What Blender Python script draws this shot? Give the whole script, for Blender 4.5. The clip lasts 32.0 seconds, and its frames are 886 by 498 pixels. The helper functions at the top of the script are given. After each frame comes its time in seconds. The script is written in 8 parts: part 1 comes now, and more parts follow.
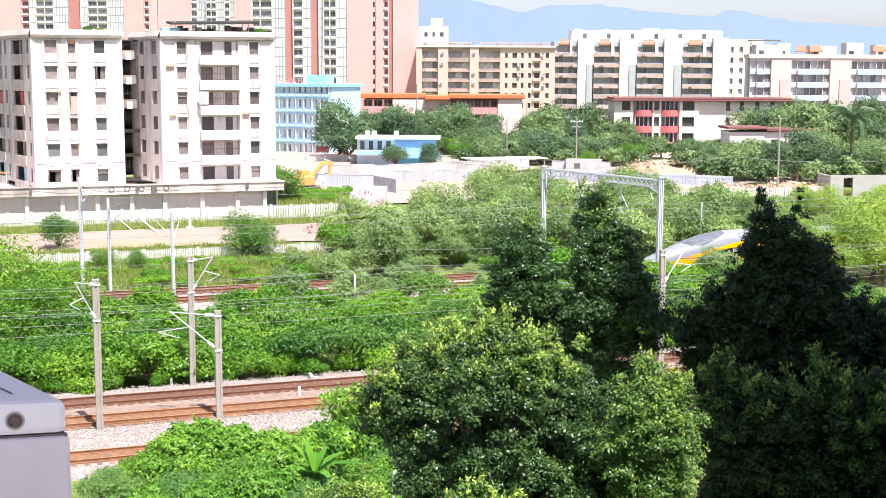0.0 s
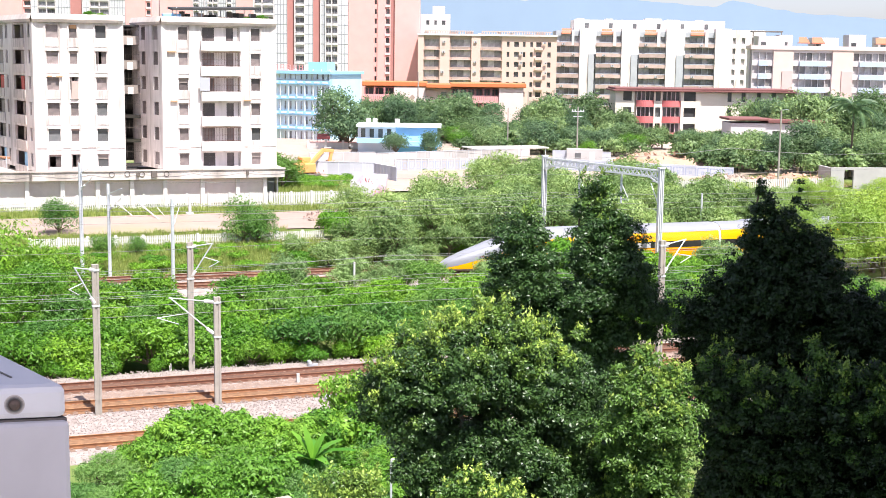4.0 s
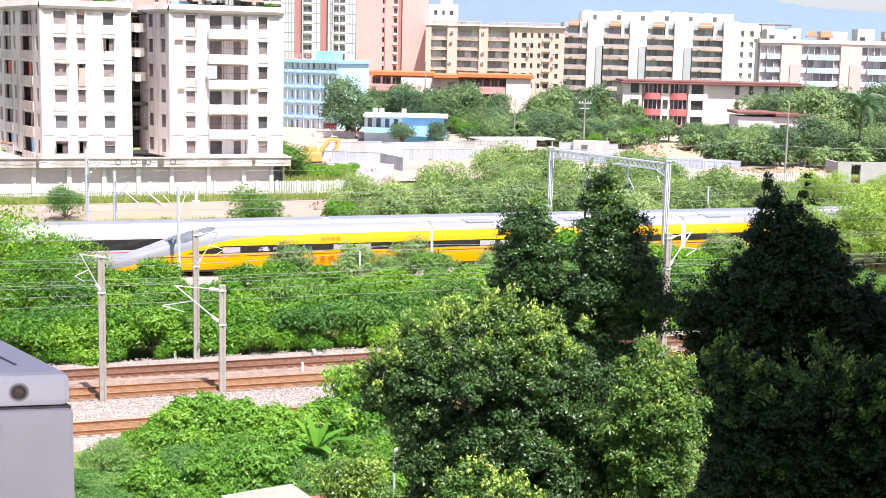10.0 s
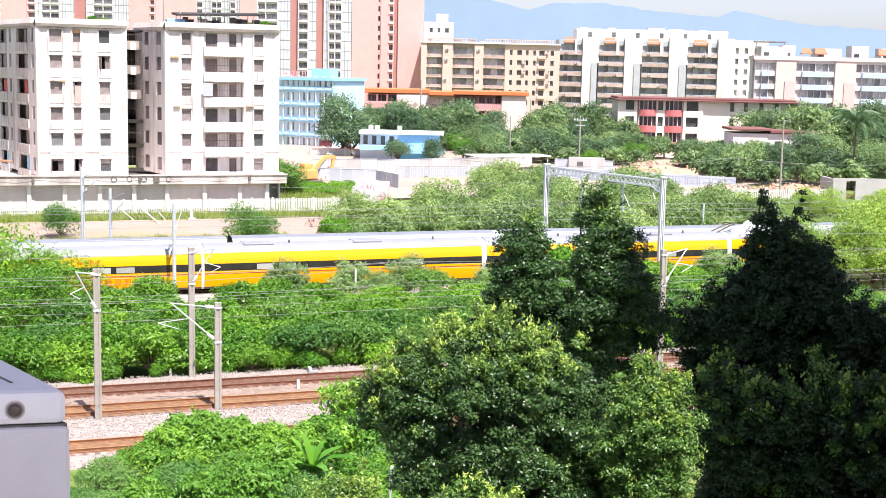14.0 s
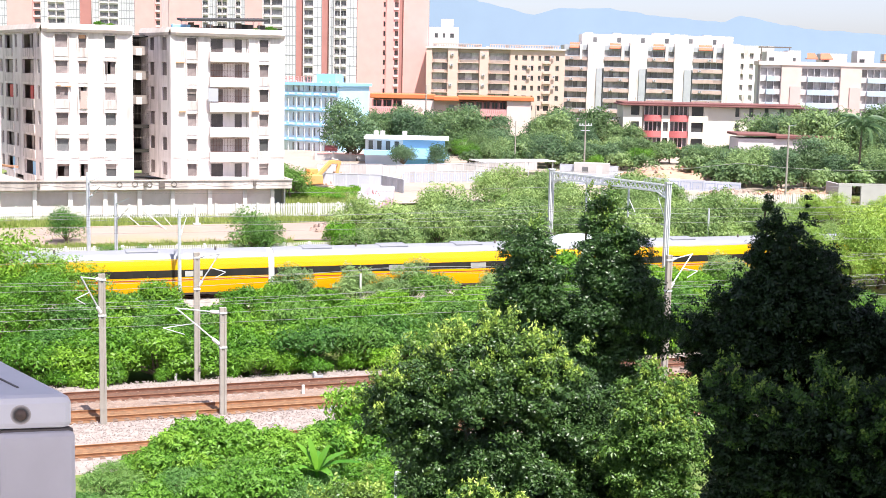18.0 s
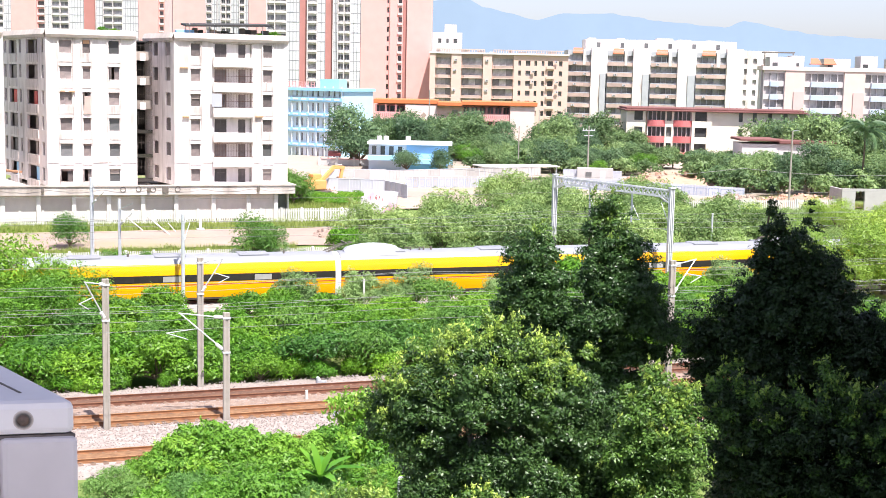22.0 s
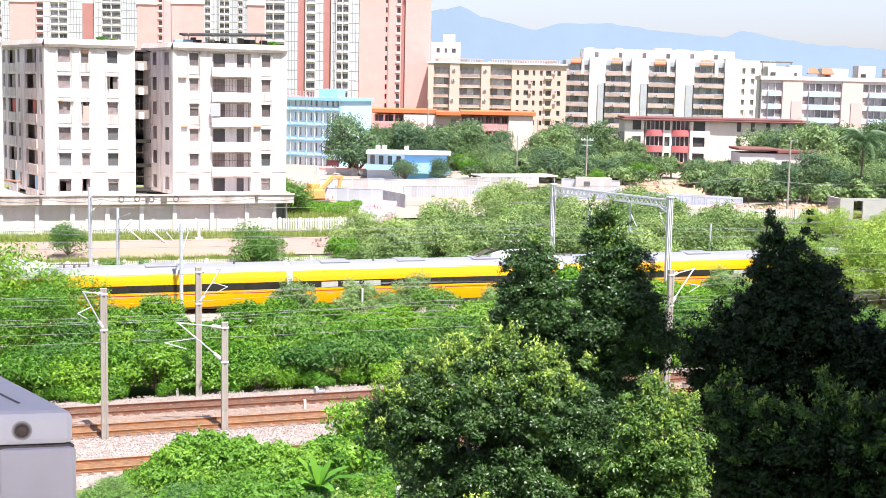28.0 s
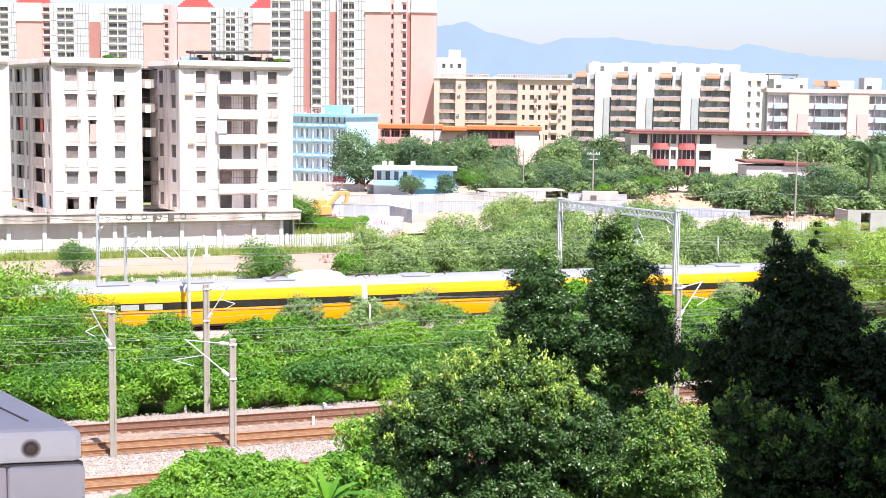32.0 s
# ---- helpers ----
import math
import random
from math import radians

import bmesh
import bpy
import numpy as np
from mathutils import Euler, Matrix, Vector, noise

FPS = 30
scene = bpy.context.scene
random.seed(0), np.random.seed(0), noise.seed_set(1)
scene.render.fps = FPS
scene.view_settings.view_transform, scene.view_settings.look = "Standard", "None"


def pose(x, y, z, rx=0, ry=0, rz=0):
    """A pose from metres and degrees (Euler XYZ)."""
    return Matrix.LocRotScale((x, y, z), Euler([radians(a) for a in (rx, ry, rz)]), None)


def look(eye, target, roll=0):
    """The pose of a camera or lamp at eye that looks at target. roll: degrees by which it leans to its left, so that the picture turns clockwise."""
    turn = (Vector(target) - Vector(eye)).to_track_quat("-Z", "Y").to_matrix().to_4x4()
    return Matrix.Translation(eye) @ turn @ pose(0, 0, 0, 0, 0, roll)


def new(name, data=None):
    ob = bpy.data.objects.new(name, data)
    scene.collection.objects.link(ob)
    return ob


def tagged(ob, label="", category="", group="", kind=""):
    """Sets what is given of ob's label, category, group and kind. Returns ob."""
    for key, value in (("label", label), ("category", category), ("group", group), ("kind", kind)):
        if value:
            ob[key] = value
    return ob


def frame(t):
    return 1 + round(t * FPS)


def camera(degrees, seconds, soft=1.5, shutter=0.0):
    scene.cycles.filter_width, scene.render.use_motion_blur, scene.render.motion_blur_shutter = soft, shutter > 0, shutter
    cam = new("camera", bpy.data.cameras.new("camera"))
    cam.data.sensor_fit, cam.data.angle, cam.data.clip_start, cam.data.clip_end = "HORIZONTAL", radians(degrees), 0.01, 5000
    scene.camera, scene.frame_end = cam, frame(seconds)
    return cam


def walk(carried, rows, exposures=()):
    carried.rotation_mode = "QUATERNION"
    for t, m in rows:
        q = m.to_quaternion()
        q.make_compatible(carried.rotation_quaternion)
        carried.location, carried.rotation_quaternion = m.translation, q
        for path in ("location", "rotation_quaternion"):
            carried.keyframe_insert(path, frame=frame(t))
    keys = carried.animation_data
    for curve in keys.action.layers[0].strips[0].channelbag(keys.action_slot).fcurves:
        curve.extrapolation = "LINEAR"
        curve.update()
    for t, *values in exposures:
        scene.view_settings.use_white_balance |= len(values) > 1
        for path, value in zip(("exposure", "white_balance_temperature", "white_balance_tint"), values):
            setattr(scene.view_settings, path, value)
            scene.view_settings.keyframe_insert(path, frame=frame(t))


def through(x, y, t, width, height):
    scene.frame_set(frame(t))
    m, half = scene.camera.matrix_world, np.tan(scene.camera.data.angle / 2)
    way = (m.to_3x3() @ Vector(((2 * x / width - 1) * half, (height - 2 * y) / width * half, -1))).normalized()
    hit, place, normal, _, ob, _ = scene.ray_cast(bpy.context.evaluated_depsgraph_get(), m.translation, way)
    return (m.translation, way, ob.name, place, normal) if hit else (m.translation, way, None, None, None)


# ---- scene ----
EYE = (0.0, 0.0, 19.0)
# seconds, yaw, pitch and roll in degrees, drift of the eye sideways and upwards in metres
TURNS = [
    (0, -0.001, -7.749, 0.232, 0.0011, -0.0009),
    (0.5, 0.213, -7.820, 0.327, 0.0011, -0.0007),
    (1, -0.080, -7.376, 0.503, 0.0013, -0.0009),
    (1.5, -0.208, -7.608, 0.526, 0.0013, -0.0010),
    (2, -0.248, -7.783, 0.604, 0.0012, -0.0014),
    (2.5, -0.282, -7.927, 0.612, 0.0012, -0.0011),
    (3, -0.244, -8.030, 0.736, 0.0008, -0.0014),
    (3.5, -0.171, -8.106, 0.731, 0.0006, -0.0013),
    (5.5, 0.685, -8.831, 1.158, 0.0002, -0.0011),
    (6, 0.794, -8.919, 1.209, 0.0003, -0.0008),
    (6.5, 0.768, -8.957, 1.221, 0.0002, -0.0004),
    (7, 0.712, -8.992, 1.217, 0.0007, -0.0005),
    (7.5, 0.639, -8.973, 1.150, 0.0006, -0.0003),
    (8, 0.555, -8.876, 1.224, 0.0008, -0.0006),
    (8.5, 0.523, -8.858, 1.167, 0.0006, -0.0005),
    (9, 0.375, -8.836, 1.245, 0.0006, -0.0004),
    (9.5, 0.297, -8.823, 1.349, 0.0006, 0.0001),
    (10, 0.223, -8.675, 1.333, 0.0008, 0.0002),
    (10.5, 0.109, -8.417, 1.178, 0.0010, 0.0001),
    (11, 0.019, -8.244, 1.063, 0.0010, -0.0002),
    (11.5, -0.035, -8.167, 1.057, 0.0007, -0.0001),
    (12, -0.063, -8.137, 1.179, 0.0002, -0.0001),
    (12.5, -0.062, -8.074, 1.263, 0.0002, -0.0002),
    (13, -0.013, -8.005, 1.152, 0.0001, -0.0002),
    (13.5, 0.016, -7.963, 1.259, 0.0001, -0.0001),
    (14, 0.053, -7.926, 1.257, 0.0000, 0.0001),
    (14.5, 0.091, -7.926, 1.256, -0.0000, -0.0002),
    (16.5, 0.215, -7.789, 1.142, 0.0000, -0.0001),
    (17, 0.241, -7.740, 1.146, -0.0001, -0.0001),
    (17.5, 0.259, -7.704, 1.238, -0.0002, 0.0001),
    (18, 0.283, -7.705, 1.245, -0.0004, -0.0001),
    (18.5, 0.359, -7.667, 1.237, -0.0004, -0.0001),
    (19, 0.402, -7.668, 1.236, -0.0003, -0.0002),
    (19.5, 0.441, -7.632, 1.233, -0.0001, 0.0000),
    (20, 0.472, -7.633, 1.231, -0.0002, 0.0002),
    (20.5, 0.470, -7.623, 1.343, -0.0000, 0.0004),
    (21, 0.473, -7.595, 1.236, -0.0000, 0.0004),
    (21.5, 0.474, -7.552, 1.236, 0.0002, 0.0003),
    (22, 0.438, -7.481, 1.237, 0.0004, 0.0002),
    (22.5, 0.432, -7.444, 1.241, 0.0003, 0.0002),
    (23, 0.403, -7.405, 1.235, 0.0002, -0.0000),
    (23.5, 0.404, -7.368, 1.240, -0.0001, 0.0001),
    (24, 0.396, -7.357, 1.346, -0.0001, 0.0003),
    (24.5, 0.405, -7.330, 1.240, -0.0001, 0.0008),
    (25, 0.406, -7.291, 1.235, -0.0000, 0.0006),
    (25.5, 0.408, -7.217, 1.240, -0.0001, 0.0006),
    (27.5, 0.374, -7.103, 1.243, -0.0002, 0.0006),
    (28, 0.376, -7.064, 1.236, -0.0002, 0.0007),
    (28.5, 0.376, -7.027, 1.238, -0.0003, 0.0008),
    (29, 0.422, -6.963, 1.128, -0.0003, 0.0008),
    (29.5, 0.427, -6.661, 0.869, -0.0005, 0.0008),
    (30, 0.441, -6.483, 0.688, -0.0006, 0.0006),
    (30.5, 0.506, -6.413, 0.655, -0.0008, 0.0005),
    (31, 0.594, -6.361, 0.633, -0.0007, 0.0003),
    (31.5, 0.630, -6.344, 0.647, -0.0005, 0.0003),
    (32, 0.704, -6.404, 0.746, -0.0004, 0.0003),
]
cam = camera(37.5, 32.0, soft=0.6)
walk(cam, [(t, pose(EYE[0] + dx, EYE[1], EYE[2] + dz, 90 + pitch, 0, yaw) @ pose(0, 0, 0, 0, 0, roll))
           for t, yaw, pitch, roll, dx, dz in TURNS])

# ---- light ----
SUN_AZ, SUN_EL = radians(150), radians(63)   # azimuth from +y towards +x
scene.view_settings.exposure = 1.13
world = bpy.data.worlds.new("world")
scene.world = world
world.use_nodes = True
sky = world.node_tree.nodes.new("ShaderNodeTexSky")
sky.sky_type, sky.sun_disc = "NISHITA", False
sky.sun_elevation, sky.sun_rotation = SUN_EL, SUN_AZ
sky.dust_density, sky.air_density, sky.ozone_density = 1.3, 1.0, 3.5
backing = world.node_tree.nodes["Background"]
backing.inputs["Strength"].default_value = 0.095
haze = world.node_tree.nodes.new("ShaderNodeMix")
haze.data_type, haze.blend_type = "RGBA", "MULTIPLY"
haze.inputs["Factor"].default_value, haze.inputs["B"].default_value = 1.0, (1.0, 0.95, 1.06, 1)
veil = world.node_tree.nodes.new("ShaderNodeHueSaturation")
veil.inputs["Saturation"].default_value = 0.62
world.node_tree.links.new(sky.outputs["Color"], veil.inputs["Color"])
world.node_tree.links.new(veil.outputs["Color"], haze.inputs["A"])
world.node_tree.links.new(haze.outputs["Result"], backing.inputs["Color"])
sun = new("sun", bpy.data.lights.new("sun", "SUN"))
sun.data.energy, sun.data.angle, sun.data.color = 4.9, radians(0.6), (1.0, 0.955, 0.90)
TO_SUN = Vector((math.sin(SUN_AZ) * math.cos(SUN_EL), math.cos(SUN_AZ) * math.cos(SUN_EL), math.sin(SUN_EL)))
sun.matrix_world = look(TO_SUN * 100, (0, 0, 0))

# ---- tools ----
TURN = 19.5                      # the railway and the old block run at this angle
CT, ST = math.cos(radians(TURN)), math.sin(radians(TURN))


def lay(a, b, z=0.0, rz=0.0):
    """A pose from metres along and across the railway."""
    return pose(a * CT - b * ST, a * ST + b * CT, z, 0, 0, TURN + rz)


class Geo:
    """Collects vertices and faces of one mesh."""

    def __init__(self):
        self.v, self.f = [], []

    def quad(self, *pts):
        n = len(self.v)
        self.v.extend(tuple(p) for p in pts)
        self.f.append(tuple(range(n, n + len(pts))))
        return self

    def box(self, x0, x1, y0, y1, z0, z1, m=None, bevel=0.0):
        pts = [(x, y, z) for z in (z0, z1) for y in (y0, y1) for x in (x0, x1)]
        if m is not None:
            pts = [tuple(m @ Vector(p)) for p in pts]
        n = len(self.v)
        self.v.extend(pts)
        for q in ((0, 2, 3, 1), (4, 5, 7, 6), (0, 1, 5, 4), (2, 6, 7, 3), (0, 4, 6, 2), (1, 3, 7, 5)):
            self.f.append(tuple(n + i for i in q))
        return self

    def tube(self, p0, p1, r0, r1=None, n=8, caps=True):
        p0, p1 = Vector(p0), Vector(p1)
        r1 = r0 if r1 is None else r1
        d = (p1 - p0).normalized()
        s = d.orthogonal().normalized()
        t = d.cross(s)
        k = len(self.v)
        for p, r in ((p0, r0), (p1, r1)):
            for i in range(n):
                w = 2 * math.pi * i / n
                self.v.append(tuple(p + s * math.cos(w) * r + t * math.sin(w) * r))
        for i in range(n):
            j = (i + 1) % n
            self.f.append((k + i, k + j, k + n + j, k + n + i))
        if caps:
            self.f.append(tuple(k + n - 1 - i for i in range(n)))
            self.f.append(tuple(k + n + i for i in range(n)))
        return self

    def bar(self, p0, p1, w, h=None):
        """A straight bar of rectangular section."""
        p0, p1 = Vector(p0), Vector(p1)
        h = w if h is None else h
        m = Matrix.Translation(p0) @ (p1 - p0).to_track_quat("X", "Z").to_matrix().to_4x4()
        return self.box(0, (p1 - p0).length, -w / 2, w / 2, -h / 2, h / 2, m)

    def strip(self, rows):
        """Joins rows of equally many points by faces."""
        k, n = len(self.v), len(rows[0])
        for row in rows:
            self.v.extend(tuple(p) for p in row)
        for i in range(len(rows) - 1):
            for j in range(n - 1):
                a = k + i * n + j
                self.f.append((a, a + 1, a + n + 1, a + n))
        return self

    def mesh(self, name, smooth=False):
        me = bpy.data.meshes.new(name)
        me.from_pydata(self.v, [], self.f)
        if smooth:
            me.polygons.foreach_set("use_smooth", [True] * len(me.polygons))
        me.update()
        return me


def part(name, geo, material, parent=None, label="", m=None, smooth=False, bevel=0.0):
    """Links a Geo or a mesh as one mesh object under a thing or a part."""
    me = geo.mesh(name, smooth) if isinstance(geo, Geo) else geo
    if material is not None and not me.materials:
        me.materials.append(material)
    ob = new(name, me)
    ob.parent = parent
    if m is not None:
        ob.matrix_basis = m
    if label:
        ob["label"] = label
    if bevel:
        mod = ob.modifiers.new("Bevel", "BEVEL")
        mod.width, mod.segments, mod.limit_method = bevel, 2, "ANGLE"
    return ob


def thing(name, m, label, category, group="", kind=""):
    ob = new(name)
    ob.empty_display_size = 0.2
    ob.matrix_basis = m
    return tagged(ob, label, category, group, kind)


def pierced(geo, x0, x1, z0, z1, y0, y1, holes, m=None):
    """A wall with thickness and rectangular holes (x0, x1, z0, z1), as one connected shell."""
    xs = sorted({x0, x1, *[min(max(h[k], x0), x1) for h in holes for k in (0, 1)]})
    zs = sorted({z0, z1, *[min(max(h[k], z0), z1) for h in holes for k in (2, 3)]})
    nx, nz = len(xs) - 1, len(zs) - 1
    solid = [[not any(h[0] < (xs[i] + xs[i + 1]) / 2 < h[1] and h[2] < (zs[k] + zs[k + 1]) / 2 < h[3] for h in holes) for k in range(nz)] for i in range(nx)]
    base = len(geo.v)
    for y in (y0, y1):
        for x in xs:
            for z in zs:
                geo.v.append((x, y, z) if m is None else tuple(m @ Vector((x, y, z))))
    n = (nx + 1) * (nz + 1)

    def at(i, k, back):
        return base + back * n + i * (nz + 1) + k

    for i in range(nx):
        for k in range(nz):
            if not solid[i][k]:
                continue
            geo.f.append((at(i, k, 0), at(i + 1, k, 0), at(i + 1, k + 1, 0), at(i, k + 1, 0)))
            geo.f.append((at(i, k, 1), at(i, k + 1, 1), at(i + 1, k + 1, 1), at(i + 1, k, 1)))
            for di, dk, p, q in ((-1, 0, (i, k), (i, k + 1)), (1, 0, (i + 1, k + 1), (i + 1, k)), (0, -1, (i + 1, k), (i, k)), (0, 1, (i, k + 1), (i + 1, k + 1))):
                a, b = i + di, k + dk
                if not (0 <= a < nx and 0 <= b < nz) or not solid[a][b]:
                    geo.f.append((at(*p, 0), at(*q, 0), at(*q, 1), at(*p, 1)))
    return geo


# ---- materials ----
def surf(name, c1, c2=None, scale=2.0, rough=0.7, bump=0.0, metallic=0.0, fine=30.0, stain=None, stain_at=0.6,
         own=0.0, streak=False, spec=0.5):
    """A surface mixed of two tones by coarse and fine noise, with stains, relief and, by own, a tone of each piece's own."""
    ma = bpy.data.materials.new(name)
    ma.use_nodes = True
    nt = ma.node_tree
    nodes, links = nt.nodes, nt.links
    bs = nodes["Principled BSDF"]
    bs.inputs["Roughness"].default_value, bs.inputs["Metallic"].default_value = rough, metallic
    bs.inputs["Specular IOR Level"].default_value = spec
    c2 = c2 or tuple(0.8 * c for c in c1)
    co = nodes.new("ShaderNodeTexCoord")
    mp = nodes.new("ShaderNodeMapping")
    mp.inputs["Scale"].default_value = (1, 1, 0.15 if streak else 1)
    links.new(co.outputs["Object"], mp.inputs["Vector"])
    big, small = nodes.new("ShaderNodeTexNoise"), nodes.new("ShaderNodeTexNoise")
    big.inputs["Scale"].default_value, small.inputs["Scale"].default_value = scale, fine
    big.inputs["Detail"].default_value, small.inputs["Detail"].default_value = 6, 4
    links.new(mp.outputs["Vector"], big.inputs["Vector"])
    links.new(co.outputs["Object"], small.inputs["Vector"])
    add = nodes.new("ShaderNodeMath")
    add.operation = "MULTIPLY_ADD"
    links.new(small.outputs["Fac"], add.inputs[0])
    add.inputs[1].default_value = 0.45
    links.new(big.outputs["Fac"], add.inputs[2])
    ramp = nodes.new("ShaderNodeValToRGB")
    ramp.color_ramp.elements[0].position, ramp.color_ramp.elements[1].position = 0.5, 0.95
    ramp.color_ramp.elements[0].color, ramp.color_ramp.elements[1].color = (*c1, 1), (*c2, 1)
    links.new(add.outputs[0], ramp.inputs["Fac"])
    out = ramp.outputs["Color"]
    if stain:
        third = nodes.new("ShaderNodeTexNoise")
        third.inputs["Scale"].default_value, third.inputs["Detail"].default_value = scale * 0.35, 8
        links.new(mp.outputs["Vector"], third.inputs["Vector"])
        cut = nodes.new("ShaderNodeMapRange")
        cut.inputs["From Min"].default_value, cut.inputs["From Max"].default_value = stain_at - 0.1, stain_at + 0.1
        links.new(third.outputs["Fac"], cut.inputs["Value"])
        mx = nodes.new("ShaderNodeMix")
        mx.data_type = "RGBA"
        links.new(cut.outputs["Result"], mx.inputs["Factor"])
        links.new(out, mx.inputs["A"])
        mx.inputs["B"].default_value = (*stain, 1)
        out = mx.outputs["Result"]
    if own:
        info = nodes.new("ShaderNodeObjectInfo")
        hs = nodes.new("ShaderNodeHueSaturation")
        span = nodes.new("ShaderNodeMapRange")
        span.inputs["To Min"].default_value, span.inputs["To Max"].default_value = 1 - own, 1 + own
        links.new(info.outputs["Random"], span.inputs["Value"])
        links.new(span.outputs["Result"], hs.inputs["Value"])
        links.new(out, hs.inputs["Color"])
        out = hs.outputs["Color"]
    links.new(out, bs.inputs["Base Color"])
    if bump:
        bp = nodes.new("ShaderNodeBump")
        bp.inputs["Strength"].default_value, bp.inputs["Distance"].default_value = bump, 0.03
        links.new(add.outputs[0], bp.inputs["Height"])
        links.new(bp.outputs["Normal"], bs.inputs["Normal"])
    return ma


def leafy(name, dark, light, gloss=0.45, through=0.35, own=0.25, spec=0.35):
    """Leaves: each its own tone, some light passing through them."""
    ma = bpy.data.materials.new(name)
    ma.use_nodes = True
    nt = ma.node_tree
    nodes, links = nt.nodes, nt.links
    bs = nodes["Principled BSDF"]
    bs.inputs["Roughness"].default_value = gloss
    bs.inputs["Specular IOR Level"].default_value = spec
    geo = nodes.new("ShaderNodeNewGeometry")
    ramp = nodes.new("ShaderNodeValToRGB")
    ramp.color_ramp.elements[0].color, ramp.color_ramp.elements[1].color = (*dark, 1), (*light, 1)
    co = nodes.new("ShaderNodeTexCoord")
    nz = nodes.new("ShaderNodeTexNoise")
    nz.inputs["Scale"].default_value = 0.7
    links.new(co.outputs["Object"], nz.inputs["Vector"])
    ad = nodes.new("ShaderNodeMath")
    ad.operation = "MULTIPLY_ADD"
    links.new(nz.outputs["Fac"], ad.inputs[0])
    ad.inputs[1].default_value = 0.9
    sc = nodes.new("ShaderNodeMath")
    sc.operation = "MULTIPLY_ADD"
    links.new(geo.outputs["Random Per Island"], sc.inputs[0])
    sc.inputs[1].default_value, sc.inputs[2].default_value = 0.7, -0.3
    links.new(sc.outputs[0], ad.inputs[2])
    links.new(ad.outputs[0], ramp.inputs["Fac"])
    info = nodes.new("ShaderNodeObjectInfo")
    hs = nodes.new("ShaderNodeHueSaturation")
    span = nodes.new("ShaderNodeMapRange")
    span.inputs["To Min"].default_value, span.inputs["To Max"].default_value = 1 - own, 1 + own
    hue = nodes.new("ShaderNodeMapRange")
    hue.inputs["To Min"].default_value, hue.inputs["To Max"].default_value = 0.515, 0.485
    links.new(info.outputs["Random"], span.inputs["Value"])
    links.new(info.outputs["Random"], hue.inputs["Value"])
    links.new(span.outputs["Result"], hs.inputs["Value"])
    links.new(hue.outputs["Result"], hs.inputs["Hue"])
    links.new(ramp.outputs["Color"], hs.inputs["Color"])
    links.new(hs.outputs["Color"], bs.inputs["Base Color"])
    tr = nodes.new("ShaderNodeBsdfTranslucent")
    links.new(hs.outputs["Color"], tr.inputs["Color"])
    mx = nodes.new("ShaderNodeMixShader")
    mx.inputs["Fac"].default_value = through
    links.new(bs.outputs["BSDF"], mx.inputs[1])
    links.new(tr.outputs["BSDF"], mx.inputs[2])
    links.new(mx.outputs["Shader"], nodes["Material Output"].inputs["Surface"])
    return ma


WHITE_WALL = surf("white_render", (0.80, 0.735, 0.72), (0.68, 0.615, 0.595), 2.4, 0.85, 0.1, stain=(0.45, 0.395, 0.375), stain_at=0.60, streak=True)
SLAB_EDGE = surf("weathered_ledge", (0.69, 0.63, 0.60), (0.53, 0.475, 0.45), 0.7, 0.9, 0.15, stain=(0.34, 0.30, 0.28), stain_at=0.64, streak=True)
DUSTY_PANE = surf("dusty_pane", (0.125, 0.105, 0.105), (0.24, 0.195, 0.19), 1.2, 0.35, own=0.5)
# near black: real black sheets, also the painted shade of the stair core
DARK_GAP = surf("black_and_painted_shade", (0.03, 0.03, 0.035), (0.06, 0.055, 0.05), 1.0, 0.8)
SHUTTER = surf("rolling_shutter", (0.80, 0.68, 0.66), (0.70, 0.59, 0.57), 1.0, 0.6, own=0.14)
PINK_WALL = surf("salmon_tiles", (0.73, 0.385, 0.37), (0.68, 0.35, 0.33), 0.3, 0.7)
PALE_WALL = surf("pale_tiles", (0.62, 0.575, 0.58), (0.56, 0.51, 0.515), 0.3, 0.7)
# red tiles, base colour taken darker for the shade in the recess
RECESS_RED = surf("shaded_red_tiles", (0.43, 0.19, 0.175), (0.38, 0.165, 0.15), 0.3, 0.7)
SKY_BLUE = surf("sky_blue_paint", (0.33, 0.60, 0.86), (0.29, 0.55, 0.82), 0.4, 0.6)
PANEL_ROSE = surf("rose_panel", (0.58, 0.42, 0.40), (0.53, 0.38, 0.36), 0.4, 0.8)
PALE_BLUE = surf("pale_blue_front", (0.42, 0.50, 0.60), (0.37, 0.45, 0.55), 0.5, 0.7)
BLUE_WHITE = surf("bluish_white_paint", (0.74, 0.78, 0.82), (0.66, 0.71, 0.76), 0.4, 0.7)
OCHRE_WALL = surf("ochre_tiles", (0.63, 0.45, 0.395), (0.57, 0.40, 0.35), 0.3, 0.75)
BROWN_BAY = surf("brown_bay", (0.33, 0.245, 0.205), (0.42, 0.315, 0.265), 0.5, 0.6)
ORANGE_ROOF = surf("orange_roof", (0.62, 0.18, 0.065), (0.54, 0.155, 0.055), 0.5, 0.7)
RED_ROOF = surf("dark_red_roof", (0.20, 0.080, 0.075), (0.16, 0.065, 0.06), 0.5, 0.75)
BALCONY_RED = surf("faded_red_paint", (0.60, 0.17, 0.17), (0.52, 0.14, 0.14), 0.5, 0.6)
RED_PAINT = surf("red_paint", (0.62, 0.10, 0.09), (0.52, 0.08, 0.08), 0.5, 0.6)
PINK_PAINT = surf("pink_paint", (0.70, 0.36, 0.36), (0.62, 0.31, 0.31), 0.5, 0.7)
